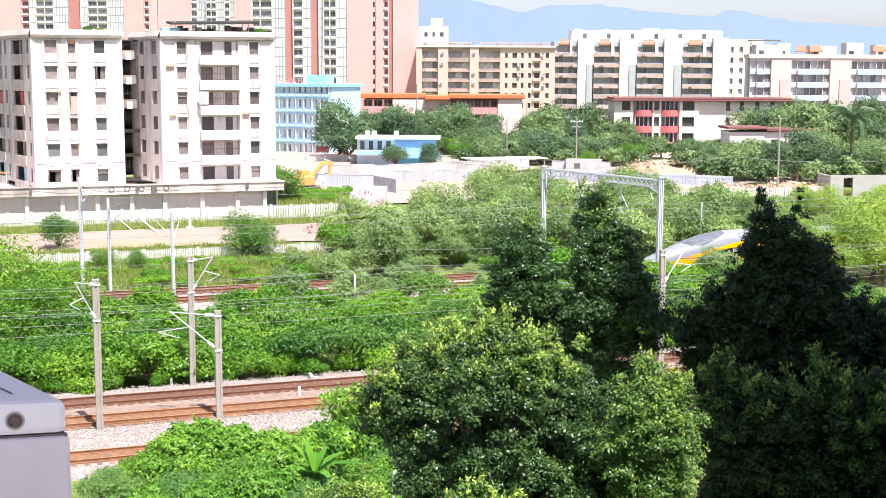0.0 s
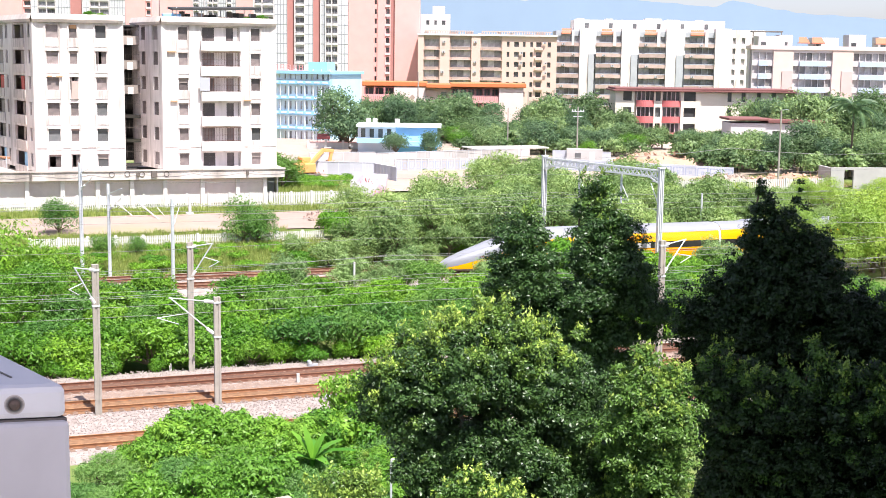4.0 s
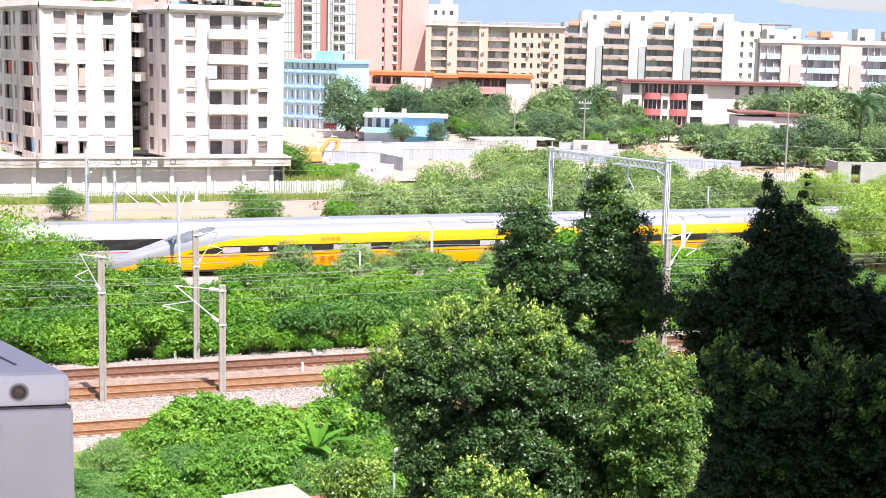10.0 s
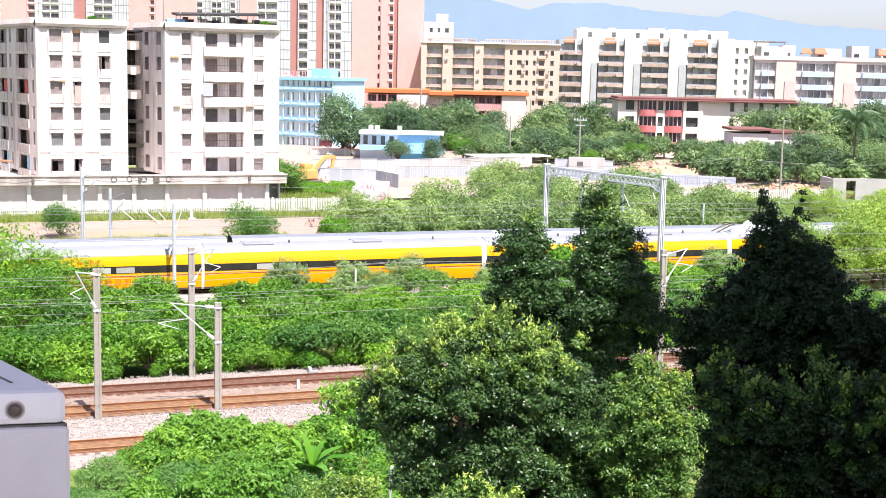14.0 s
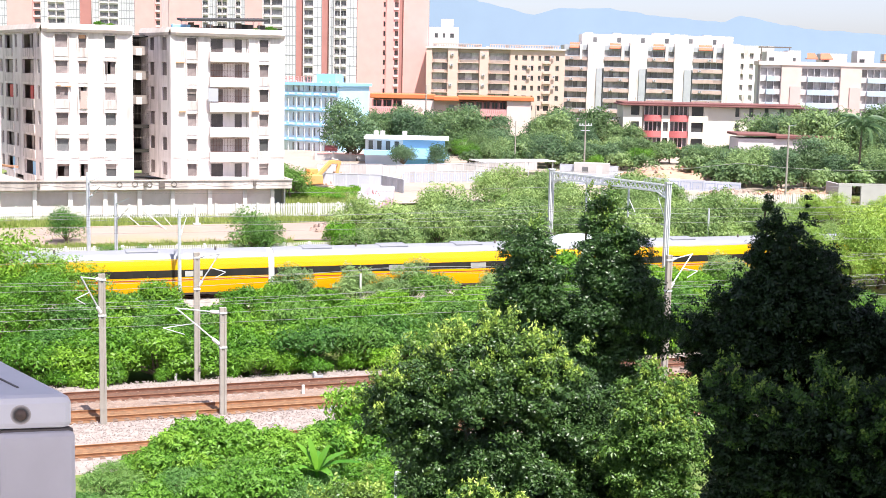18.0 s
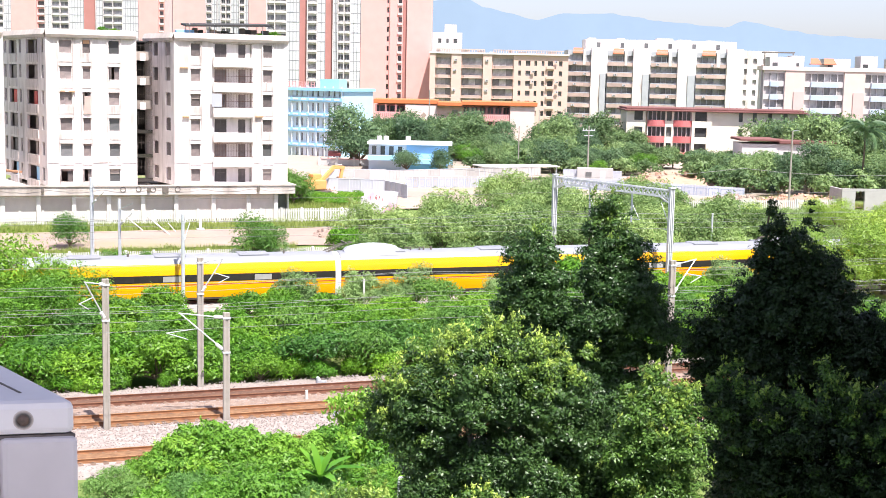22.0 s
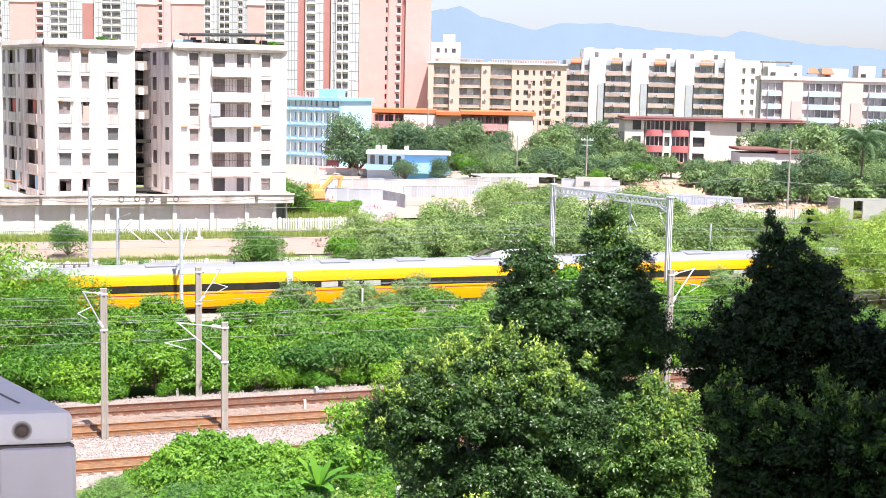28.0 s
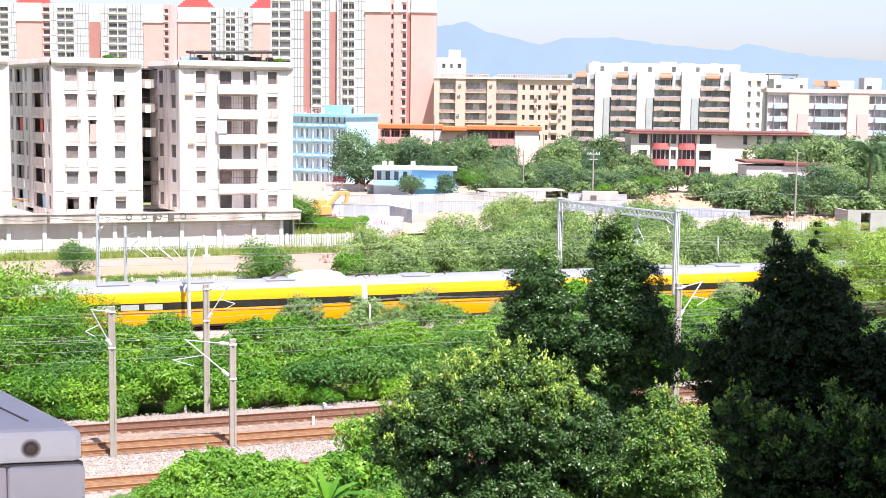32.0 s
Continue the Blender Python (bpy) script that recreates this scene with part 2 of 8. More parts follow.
BLIND_ROSE = surf("old_rose_paint", (0.52, 0.23, 0.23), (0.45, 0.19, 0.19), 0.5, 0.7)
GREY_WALL = surf("grey_render", (0.42, 0.43, 0.46), (0.34, 0.35, 0.38), 0.4, 0.8)
TOWER_GLASS = surf("tower_glass", (0.12, 0.12, 0.13), (0.32, 0.31, 0.325), 0.7, 0.2, own=0.6)
TOWER_BAR = surf("glazing_bar", (0.24, 0.24, 0.26), (0.30, 0.30, 0.32), 0.5, 0.6)
GLASS_DARK = surf("window_glass", (0.09, 0.095, 0.10), (0.16, 0.155, 0.16), 0.7, 0.15, own=0.5)
BALCONY = surf("balcony_grey", (0.36, 0.31, 0.28), (0.26, 0.22, 0.20), 0.8, 0.8, own=0.25)
CONCRETE = surf("concrete", (0.38, 0.345, 0.31), (0.30, 0.27, 0.24), 1.5, 0.9, 0.2, own=0.1, stain=(0.3, 0.27, 0.24), stain_at=0.66)
STEEL = surf("galvanised_steel", (0.60, 0.62, 0.655), (0.50, 0.52, 0.55), 3, 0.5, metallic=0.25)
WIRE = surf("wire", (0.24, 0.245, 0.24), (0.18, 0.185, 0.18), 3, 0.65)
PORCELAIN = surf("porcelain", (0.75, 0.76, 0.78), (0.65, 0.66, 0.68), 5, 0.25)
RAIL_RUST = surf("rusty_rail", (0.10, 0.038, 0.024), (0.17, 0.07, 0.04), 2.0, 0.7, 0.2)
RAIL_HEAD = surf("rail_head", (0.50, 0.28, 0.13), (0.36, 0.19, 0.09), 2.0, 0.5, metallic=0.2)
SLEEPER = surf("sleeper_concrete", (0.16, 0.095, 0.07), (0.24, 0.16, 0.12), 2.0, 0.9, 0.2, own=0.3)
BALLAST = surf("ballast", (0.36, 0.305, 0.285), (0.23, 0.19, 0.175), 2.2, 0.95, 0.9, fine=14)
RUST_BALLAST = surf("rust_stained_ballast", (0.17, 0.085, 0.055), (0.085, 0.042, 0.028), 3.5, 0.95, 0.9, fine=11)
BROWN_BALLAST = surf("brown_ballast", (0.30, 0.215, 0.175), (0.19, 0.13, 0.10), 3.0, 0.95, 0.9, fine=12)
ORANGE_BALLAST = surf("orange_stained_ballast", (0.27, 0.145, 0.075), (0.14, 0.07, 0.036), 3.5, 0.95, 0.9, fine=11)
STONE = surf("ballast_stone", (0.37, 0.315, 0.30), (0.25, 0.21, 0.195), 3.0, 0.95, own=0.25)
EARTH = surf("grassy_earth", (0.08, 0.15, 0.025), (0.16, 0.19, 0.05), 0.15, 0.95, 0.5, fine=3, stain=(0.30, 0.23, 0.15), stain_at=0.63)
DIRT = surf("sandy_dirt", (0.35, 0.255, 0.22), (0.28, 0.20, 0.17), 0.12, 0.95, 0.4, fine=2, stain=(0.22, 0.22, 0.10), stain_at=0.62)
YARD = surf("pale_yard", (0.40, 0.315, 0.275), (0.31, 0.235, 0.20), 0.08, 0.95, 0.4, fine=1.5, stain=(0.28, 0.25, 0.15), stain_at=0.60)
FENCE_WHITE = surf("white_fence", (0.62, 0.60, 0.58), (0.54, 0.52, 0.49), 1.0, 0.8, own=0.08)
# the blue of distance haze is put into the hills' base colour
HILL = surf("haze_painted_hill", (0.25, 0.325, 0.455), (0.235, 0.305, 0.43), 0.004, 1.0, fine=0.02, spec=0.0)
TRAIN_YELLOW = surf("train_yellow", (0.78, 0.395, 0.004), (0.74, 0.37, 0.004), 0.3, 0.25)
# same yellow paint, redder where the lower side leans away from the light
TRAIN_YELLOW_LOW = surf("train_yellow_low", (0.79, 0.375, 0.003), (0.75, 0.35, 0.003), 0.3, 0.25)
TRAIN_WHITE = surf("train_white", (0.45, 0.46, 0.50), (0.40, 0.41, 0.45), 0.4, 0.3)
TRAIN_ROOF = surf("train_roof", (0.255, 0.26, 0.295), (0.22, 0.225, 0.255), 0.5, 0.45)
TRAIN_GLASS = surf("train_glass", (0.025, 0.022, 0.022), (0.04, 0.035, 0.033), 1.0, 0.08)
# grey-blue of the reflected sky is mixed into the glass colour
WINDSCREEN = surf("sky_tinted_windscreen", (0.10, 0.11, 0.135), (0.15, 0.16, 0.19), 1.0, 0.12)
TRAIN_BLIND = surf("window_blind", (0.34, 0.33, 0.31), (0.42, 0.41, 0.39), 2.0, 0.3, own=0.2)
TRAIN_GREY = surf("train_underframe", (0.10, 0.09, 0.085), (0.16, 0.13, 0.11), 1.0, 0.7)
STRIPE_RED = surf("red_stripe", (0.42, 0.06, 0.03), (0.36, 0.05, 0.03), 1.0, 0.4)
LETTER_RED = surf("red_lettering", (0.60, 0.12, 0.02), (0.52, 0.10, 0.02), 1.0, 0.4)
STRIPE_PINK = surf("crimson_stripe", (0.75, 0.10, 0.20), (0.68, 0.08, 0.18), 1.0, 0.4)
BARK = surf("bark", (0.10, 0.075, 0.05), (0.17, 0.13, 0.09), 4.0, 0.95, 0.5)
BOX_PAINT = surf("white_enamel", (0.62, 0.585, 0.595), (0.57, 0.535, 0.545), 6, 0.6, fine=60, stain=(0.46, 0.425, 0.42), stain_at=0.64, spec=0.3)
LEAF_SHRUB = leafy("shrub_leaves", (0.06, 0.165, 0.013), (0.19, 0.38, 0.034))
BAY_GLASS = surf("balcony_glazing", (0.26, 0.24, 0.24), (0.46, 0.44, 0.44), 0.9, 0.25, own=0.5)
BAY_FRONT = surf("balcony_front", (0.47, 0.35, 0.315), (0.37, 0.275, 0.25), 0.6, 0.8, own=0.25)
LEAF_LIGHT = leafy("light_leaves", (0.075, 0.20, 0.014), (0.20, 0.415, 0.033))
LEAF_DRY = leafy("grey_green_leaves", (0.112, 0.208, 0.056), (0.33, 0.44, 0.155), own=0.3)
LEAF_FIG = leafy("fig_leaves", (0.018, 0.050, 0.014), (0.092, 0.172, 0.040), gloss=0.40, through=0.14, spec=0.42)
LEAF_TIP = leafy("young_fig_leaves", (0.25, 0.39, 0.055), (0.50, 0.62, 0.16), gloss=0.45)
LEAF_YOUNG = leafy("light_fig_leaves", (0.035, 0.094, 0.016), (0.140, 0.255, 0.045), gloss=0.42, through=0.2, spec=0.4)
# fig leaves again, base colour darkened for the trees in shade
LEAF_FIG_SHADED = leafy("shaded_fig_leaves", (0.010, 0.028, 0.009), (0.036, 0.074, 0.018), gloss=0.40, through=0.12, spec=0.35)
# haze of distance is mixed into these paler, greyer greens
LEAF_FAR = leafy("haze_paled_leaves", (0.078, 0.150, 0.058), (0.245, 0.35, 0.135), own=0.38)
LEAF_BANANA = leafy("banana_leaf", (0.05, 0.17, 0.02), (0.16, 0.38, 0.035), gloss=0.35, through=0.3)
GRASS_BLADE = leafy("grass_blades", (0.17, 0.25, 0.05), (0.38, 0.43, 0.14))
LEAF_COOL = leafy("cool_green_leaves", (0.048, 0.135, 0.024), (0.15, 0.31, 0.052))
LEAF_MIST = leafy("misty_green_leaves", (0.12, 0.22, 0.07), (0.27, 0.40, 0.15))
SILL = surf("pale_sill_panel", (0.72, 0.655, 0.64), (0.56, 0.495, 0.475), 5.0, 0.85, stain=(0.38, 0.33, 0.31), stain_at=0.59, streak=True)
RAIL_ORANGE = surf("orange_rusty_rail", (0.27, 0.12, 0.05), (0.17, 0.072, 0.036), 2.0, 0.7, 0.2)
CORNICE = surf("grey_cornice", (0.60, 0.525, 0.49), (0.47, 0.405, 0.375), 0.8, 0.9, 0.15, stain=(0.34, 0.29, 0.265), stain_at=0.62, streak=True)
# sky seen in the panes is put into this pale base colour
LIGHT_GLAZE = surf("light_glazing", (0.54, 0.55, 0.58), (0.66, 0.66, 0.68), 0.25, 0.2, own=0.2)
TRAIN_BAND = surf("window_band", (0.022, 0.020, 0.020), (0.035, 0.031, 0.030), 1.0, 0.15)
LEAF_PLUME = leafy("yellow_green_plumes", (0.14, 0.26, 0.03), (0.35, 0.48, 0.09))
LEDGE = surf("stained_ledge", (0.70, 0.635, 0.60), (0.55, 0.49, 0.46), 0.9, 0.9, 0.15, stain=(0.32, 0.275, 0.25), stain_at=0.58, streak=True)
LEAF_GARDEN = leafy("garden_leaves", (0.095, 0.235, 0.022), (0.25, 0.46, 0.06))
LEAF_SOFT = leafy("feathery_leaves", (0.08, 0.20, 0.04), (0.21, 0.37, 0.10), own=0.15)
COACH_ROOF = surf("grey_coach_roof", (0.20, 0.21, 0.25), (0.16, 0.17, 0.205), 0.5, 0.5)
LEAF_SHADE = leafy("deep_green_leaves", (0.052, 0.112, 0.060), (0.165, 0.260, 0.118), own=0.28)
BRICK_HOOD = surf("brick_red_tiles", (0.48, 0.16, 0.09), (0.40, 0.13, 0.075), 0.5, 0.8)
PAINTED_STEEL = surf("pale_steel", (0.66, 0.67, 0.69), (0.56, 0.57, 0.59), 3, 0.55, metallic=0.1)

RUST_SHEET = surf("rusty_sheet", (0.62, 0.36, 0.22), (0.52, 0.29, 0.17), 3, 0.8)

HOARD = surf("grey_blue_sheet", (0.52, 0.54, 0.60), (0.45, 0.47, 0.53), 0.6, 0.55, own=0.12)
PALE_PANEL = surf("pale_panel", (0.48, 0.455, 0.45), (0.41, 0.39, 0.385), 0.7, 0.7, own=0.14)
RUBBLE = surf("reddish_rubble", (0.46, 0.30, 0.22), (0.34, 0.22, 0.16), 0.5, 0.95, 0.8, fine=4, own=0.2)
GRAFFITI = surf("scrawled_paint", (0.56, 0.50, 0.58), (0.66, 0.62, 0.66), 1.2, 0.8, stain=(0.45, 0.20, 0.28), stain_at=0.60)
MACHINE = surf("machine_yellow", (0.74, 0.36, 0.13), (0.68, 0.32, 0.11), 1.0, 0.5)
LAVENDER_INK = surf("blue_ink", (0.30, 0.34, 0.46), (0.36, 0.40, 0.52), 1.0, 0.7)

# ---- ground, railway ----
LEVELS = [(-60, 0.0), (58, 0.0), (76, 0.0), (80, -0.3), (104, -0.75), (118, -0.75), (122, 0.3), (129, 0.5), (140, 0.8),
          (156, 1.0), (170, 1.5), (230, 2.0), (300, 3.0), (500, 4.0), (4600, 6.0)]


def level(b):
    """Height of the ground at a distance across the railway."""
    for (b0, z0), (b1, z1) in zip(LEVELS, LEVELS[1:]):
        if b <= b1:
            return z0 + (z1 - z0) * max(0, (b - b0) / (b1 - b0))
    return LEVELS[-1][1]


def ground_rows():
    bs = [-60, -20, 0, 20, 40, 50] + [52 + 2 * i for i in range(62)] + [180, 190, 200, 215, 230, 250, 275, 300, 350, 420, 500, 700, 1000, 1600, 2600, 4600]
    xs = [-2600, -1200, -600, -300, -150, -80, -50] + [-40 + 4 * i for i in range(36)] + [120, 150, 200, 300, 500, 900, 1700, 3000]
    rows = []
    for b in bs:
        row = []
        for a in xs:
            z = level(b) + (0.12 * noise.noise((a * 0.15, b * 0.15, 0)) if 76 < b < 104 or 118 < b < 300 or b < 58 else 0)
            row.append(lay(a, b, z).translation)
        rows.append(row)
    return rows


tagged(part("ground", Geo().strip(ground_rows()), EARTH, smooth=True), "grassy earth with bare sandy patches", "ground", kind="structure")


def bed(name, b0, b1, z0, z1, a0, a1, label):
    """A raised ballast bed with sloping shoulders."""
    g = Geo()
    n = int((a1 - a0) / 2.5)
    rows = []
    for i in range(n + 1):
        a = a0 + (a1 - a0) * i / n
        w = 0.25 * noise.noise((a * 0.3, b0, 3))
        rows.append([(a, b0 - 0.9 + w, z0 - 0.2), (a, b0, z1 + 0.05 * w), (a, (b0 + b1) / 2, z1 - 0.04), (a, b1, z1 - 0.05 * w), (a, b1 + 0.9 + w, z0 - 0.2)])
    g.strip(rows)
    return tagged(part(name, g, BALLAST, m=lay(0, 0), smooth=True), label, "ballast", kind="structure")


bed("ballast_bed", 61.6, 78.0, 0.0, 0.16, -40, 90, "pinkish grey crushed-stone ballast between the sidings")
bed("ballast_bed", 107.0, 116.4, -0.75, -0.24, -90, 200, "grey-brown ballast under the main line")


def rail_track(b, top, a0, a1, label, sleepers, rust, bedding, head):
    """One track: two rails with a worn head, and sleepers."""
    tr = thing("railway_track", lay(0, b, 0), label, "railway track", "railway tracks")
    for s in (-0.7525, 0.7525):
        g = Geo()
        prof = [(-0.075, -0.176), (-0.075, -0.15), (-0.022, -0.13), (-0.022, -0.05), (-0.038, -0.035), (-0.038, 0), (0.038, 0), (0.038, -0.035), (0.022, -0.05), (0.022, -0.13), (0.075, -0.15), (0.075, -0.176)]
        g.strip([[(a, s + y, top + z) for y, z in prof] for a in (a0, a1)])
        rail = part("rail", g, rust, tr)
        part("rail_head", Geo().box(a0, a1, s - 0.03, s + 0.03, top - 0.002, top + 0.004), head, rail, "worn running surface")
    rows = []
    for i in range(80):
        a = a0 + (a1 - a0) * i / 79
        w = 0.12 * noise.noise((a * 0.4, b, 1))
        rows.append([(a, -1.25 + w, top - 0.21), (a, -0.5, top - 0.155), (a, 0.5, top - 0.155), (a, 1.25 - w, top - 0.21)])
    part("stained_ballast", Geo().strip(rows), bedding, tr, "rust-stained ballast between the rails")
    g = Geo()
    g.box(-0.13, 0.13, -1.3, 1.3, -0.22, 0)
    for s in (-0.7525, 0.7525):
        for d in (-0.12, 0.12):
            g.box(-0.06, 0.06, s + d - 0.05, s + d + 0.05, 0, 0.035)
    me = g.mesh("sleeper")
    a = sleepers[0]
    while a < sleepers[1]:
        part("sleeper", me, SLEEPER, tr, m=pose(a, 0, top - 0.178))
        a += 0.6
    return tr


def stones():
    g = Geo()
    rnd = random.Random(5)
    for _ in range(15000):
        a, b = rnd.uniform(1, 30), rnd.uniform(61.2, 78.5)
        if any(abs(b - t) < 1.2 for t in (64.2, 71.0, 75.2)) :
            continue
        r = rnd.uniform(0.02, 0.045)
        m = pose(a, b, 0.15 + r * 0.2, rnd.uniform(0, 360), rnd.uniform(0, 360), 0)
        g.box(-r, r, -r * 0.8, r * 0.8, -r * 0.6, r * 0.6, m)
    return g


rail_track(64.2, 0.34, -38, 60, "rusty siding with concrete sleepers beside the bushes", (0, 24), RAIL_ORANGE, ORANGE_BALLAST, RAIL_HEAD)
rail_track(71.0, 0.34, -38, 90, "rusty brown track on pink ballast", (0, 45), RAIL_ORANGE, ORANGE_BALLAST, RAIL_HEAD)
rail_track(75.2, 0.34, -38, 90, "dark red-brown rusty track below the hedge", (0, 45), RAIL_RUST, RUST_BALLAST, RAIL_ORANGE)
rail_track(109.4, 0.0, -90, 200, "main-line track with dark rusty rails", (2, 45), RAIL_RUST, RUST_BALLAST, RAIL_HEAD)
rail_track(114.0, 0.0, -90, 200, "second main-line track with rusty rails", (2, 45), RAIL_RUST, RUST_BALLAST, RAIL_HEAD)
strip = []
for i in range(90):
    a = -38 + 128 * i / 89
    w = 0.25 * noise.noise((a * 0.3, 2, 4))
    strip.append([(a, 72.25 + w, 0.166), (a, 73.1, 0.185), (a, 73.95 - w, 0.166)])
tagged(part("brown_ballast", Geo().strip(strip), BROWN_BALLAST, m=lay(0, 0), smooth=True), "brown stained ballast between two tracks", "ballast", kind="structure")
tagged(part("ballast_stones", stones(), STONE, m=lay(0, 0)), "loose pinkish ballast stones", "stones", kind="stuff")


def flat_sheet(name, corners, material, label, lift, n=14):
    """A patch of surface that follows the ground, given by four corners (along, across)."""
    (p, q, r, s) = corners
    rows = []
    for i in range(n + 1):
        row = []
        for j in range(n + 1):
            u, v = i / n, j / n
            a = (p[0] * (1 - v) + q[0] * v) * (1 - u) + (s[0] * (1 - v) + r[0] * v) * u
            b = (p[1] * (1 - v) + q[1] * v) * (1 - u) + (s[1] * (1 - v) + r[1] * v) * u
            edge = 0.6 * noise.noise((a * 0.25, b * 0.25, 8)) if i in (0, n) else 0
            row.append((a, b + edge, level(b) + lift + 0.05 * noise.noise((a * 0.2, b * 0.2, 5))))
        rows.append(row)
    return tagged(part(name, Geo().strip(rows), material, m=lay(0, 0), smooth=True), label, "ground", kind="structure")


flat_sheet("road", [(-60, 136.5), (42, 136.5), (42, 150), (-60, 150)], DIRT, "sandy pink dirt road in front of the fence", 0.14, 40)
flat_sheet("yard", [(46, 165), (200, 175), (220, 262), (50, 262)], YARD, "pale bare ground of the building site", 0.25, 40)

# ---- trains ----
PROFILE = [(1.40, 0.22), (1.55, 0.42), (1.62, 0.80), (1.655, 1.25), (1.665, 1.70), (1.66, 2.10), (1.64, 2.45), (1.60, 2.80), (1.52, 3.12), (1.36, 3.42), (1.10, 3.64), (0.70, 3.80), (0.30, 3.86), (0.0, 3.87)]
NOSE = 10.2


def skin(z):
    """Half width of the body at a height."""
    for (y0, z0), (y1, z1) in zip(PROFILE, PROFILE[1:]):
        if z <= z1:
            return y0 + (y1 - y0) * max(0.0, (z - z0) / (z1 - z0))
    return 0.0


def roof_line(x):
    """Height of the roof over the nose."""
    u = min(1.0, max(0.0, x / NOSE))
    pts = [(0, 0.95), (0.06, 1.28), (0.2, 1.85), (0.34, 2.33), (0.52, 3.02), (0.68, 3.52), (0.84, 3.79), (1.0, 3.87)]
    for (u0, z0), (u1, z1) in zip(pts, pts[1:]):
        if u <= u1:
            return z0 + (z1 - z0) * (u - u0) / (u1 - u0)
    return 3.87


def girth(x):
    u = min(1.0, max(0.0, x / NOSE))
    return (1 - (1 - u) ** 2.6) ** 0.5 if u < 1 else 1.0


def zone(x0, x1, low, high, nosed, steps, grow=0.0, sides=(-1, 1), rows=6):
    """A strip of the skin between two heights, which are functions of x."""
    g = Geo()
    for s in sides:
        lines = []
        for i in range(steps + 1):
            x = x0 + (x1 - x0) * i / steps
            top = roof_line(x) if nosed else 3.87
            k = (top - 0.22) / (3.87 - 0.22)
            w = girth(x) if nosed else 1.0
            lo, hi = low(x), high(x)
            line = []
            for j in range(rows + 1):
                z = lo + (hi - lo) * j / rows
                zn = 0.22 + (min(z, top) - 0.22) / k if nosed else z
                line.append((x, s * (skin(zn) * max(w, 0.03) + grow), min(z, top)))
            lines.append(line)
        g.strip(lines)
    return g


def edge_white(x):
    """The line between the white hood and the coloured side of the leading car."""
    pts = [(0.0, 0.45), (1.4, 0.75), (4.1, 1.5), (6.1, 2.0), (8.4, 2.6), (10.4, 2.95), (12.9, 3.1), (17.8, 3.2), (40.0, 3.25)]
    for (x0, z0), (x1, z1) in zip(pts, pts[1:]):
        if x <= x1:
            return z0 + (z1 - z0) * (x - x0) / (x1 - x0)
    return 3.25


def glass_foot(x):
    """Lower edge of the windscreen where it wraps round the hood."""
    pts = [(4.7, 2.84), (5.1, 2.62), (6.3, 2.68), (7.7, 3.22), (8.9, 3.72)]
    for (x0, z0), (x1, z1) in zip(pts, pts[1:]):
        if x <= x1:
            return z0 + (z1 - z0) * (x - x0) / (x1 - x0)
    return 3.72


def flat(h):
    return lambda x: h


def blinds(car, x0, x1, rnd, panes):
    """Single windows in the dark band, some with their blinds down."""
    x = x0
    while x + 1.5 < x1:
        blind = rnd.random() < 0.28
        for s in (-1, 1):
            part("window", panes[blind], None, car, "pale window blind" if blind else "", m=pose(x, s * 1.672, 1.80))
        x += 1.9


def radome(car, x, n=12):
    """A white streamlined hood on the roof."""
    rows = []
    for i in range(n + 1):
        u = i / n
        h = 1.0 * math.sin(math.pi * min(1, max(0, u))) ** 0.45
        rows.append([(x + 5.4 * u, 1.15 * math.cos(math.pi * j / 8) * (0.4 + 0.6 * min(1, h + 0.05)), 3.55 + (0.25 + 0.72 * h) * math.sin(math.pi * j / 8)) for j in range(9)])
    part("pantograph_hood", Geo().strip(rows), TRAIN_WHITE, car, "white streamlined roof hood", smooth=True)
    g = Geo()
    for y in (-0.5, 0.5):
        g.bar((x - 1.5, y, 3.85), (x - 0.1, y * 0.8, 4.45), 0.07)
        g.bar((x - 0.1, y * 0.8, 4.45), (x + 0.9, y * 0.6, 4.62), 0.06)
        g.bar((x - 1.3, y, 3.85), (x + 0.4, y * 0.6, 4.55), 0.05)
    g.bar((x + 0.2, -0.9, 4.62), (x + 0.2, 0.9, 4.62), 0.09)
    for d in (6.2, 7.4, 8.1):
        g.tube((x + d, -0.4, 3.8), (x + d, -0.4, 4.12), 0.08)
    g.bar((x + 5.6, -0.4, 4.1), (x + 8.2, -0.4, 4.06), 0.05)
    part("pantograph", g, TRAIN_GREY, car, "folded dark pantograph")


def roof_kit(car, gear):
    """Low fairings and vents along the roof."""
    for x in (2.6, 9.5, 16.5) if gear else (3.4, 13.0):
        part("roof_fairing", Geo().box(x, x + 2.6, -0.9, 0.9, 3.70, 3.91), TRAIN_ROOF, car, "pale grey roof fairing", bevel=0.08)
    for x in (7.4, 20.4):
        part("insulator", Geo().tube((x, -0.5, 3.78), (x, -0.5, 4.1), 0.09), TRAIN_GREY, car, "small dark roof insulator")


def bogie_geo():
    g = Geo()
    g.box(-1.6, 1.6, -1.05, 1.05, 0.35, 0.6)
    for x in (-1.25, 1.25):
        for y in (-0.75, 0.75):
            g.tube((x, y - 0.07, 0.43), (x, y + 0.07, 0.43), 0.43, n=16)
        g.tube((x, -0.8, 0.43), (x, 0.8, 0.43), 0.08)
    return g


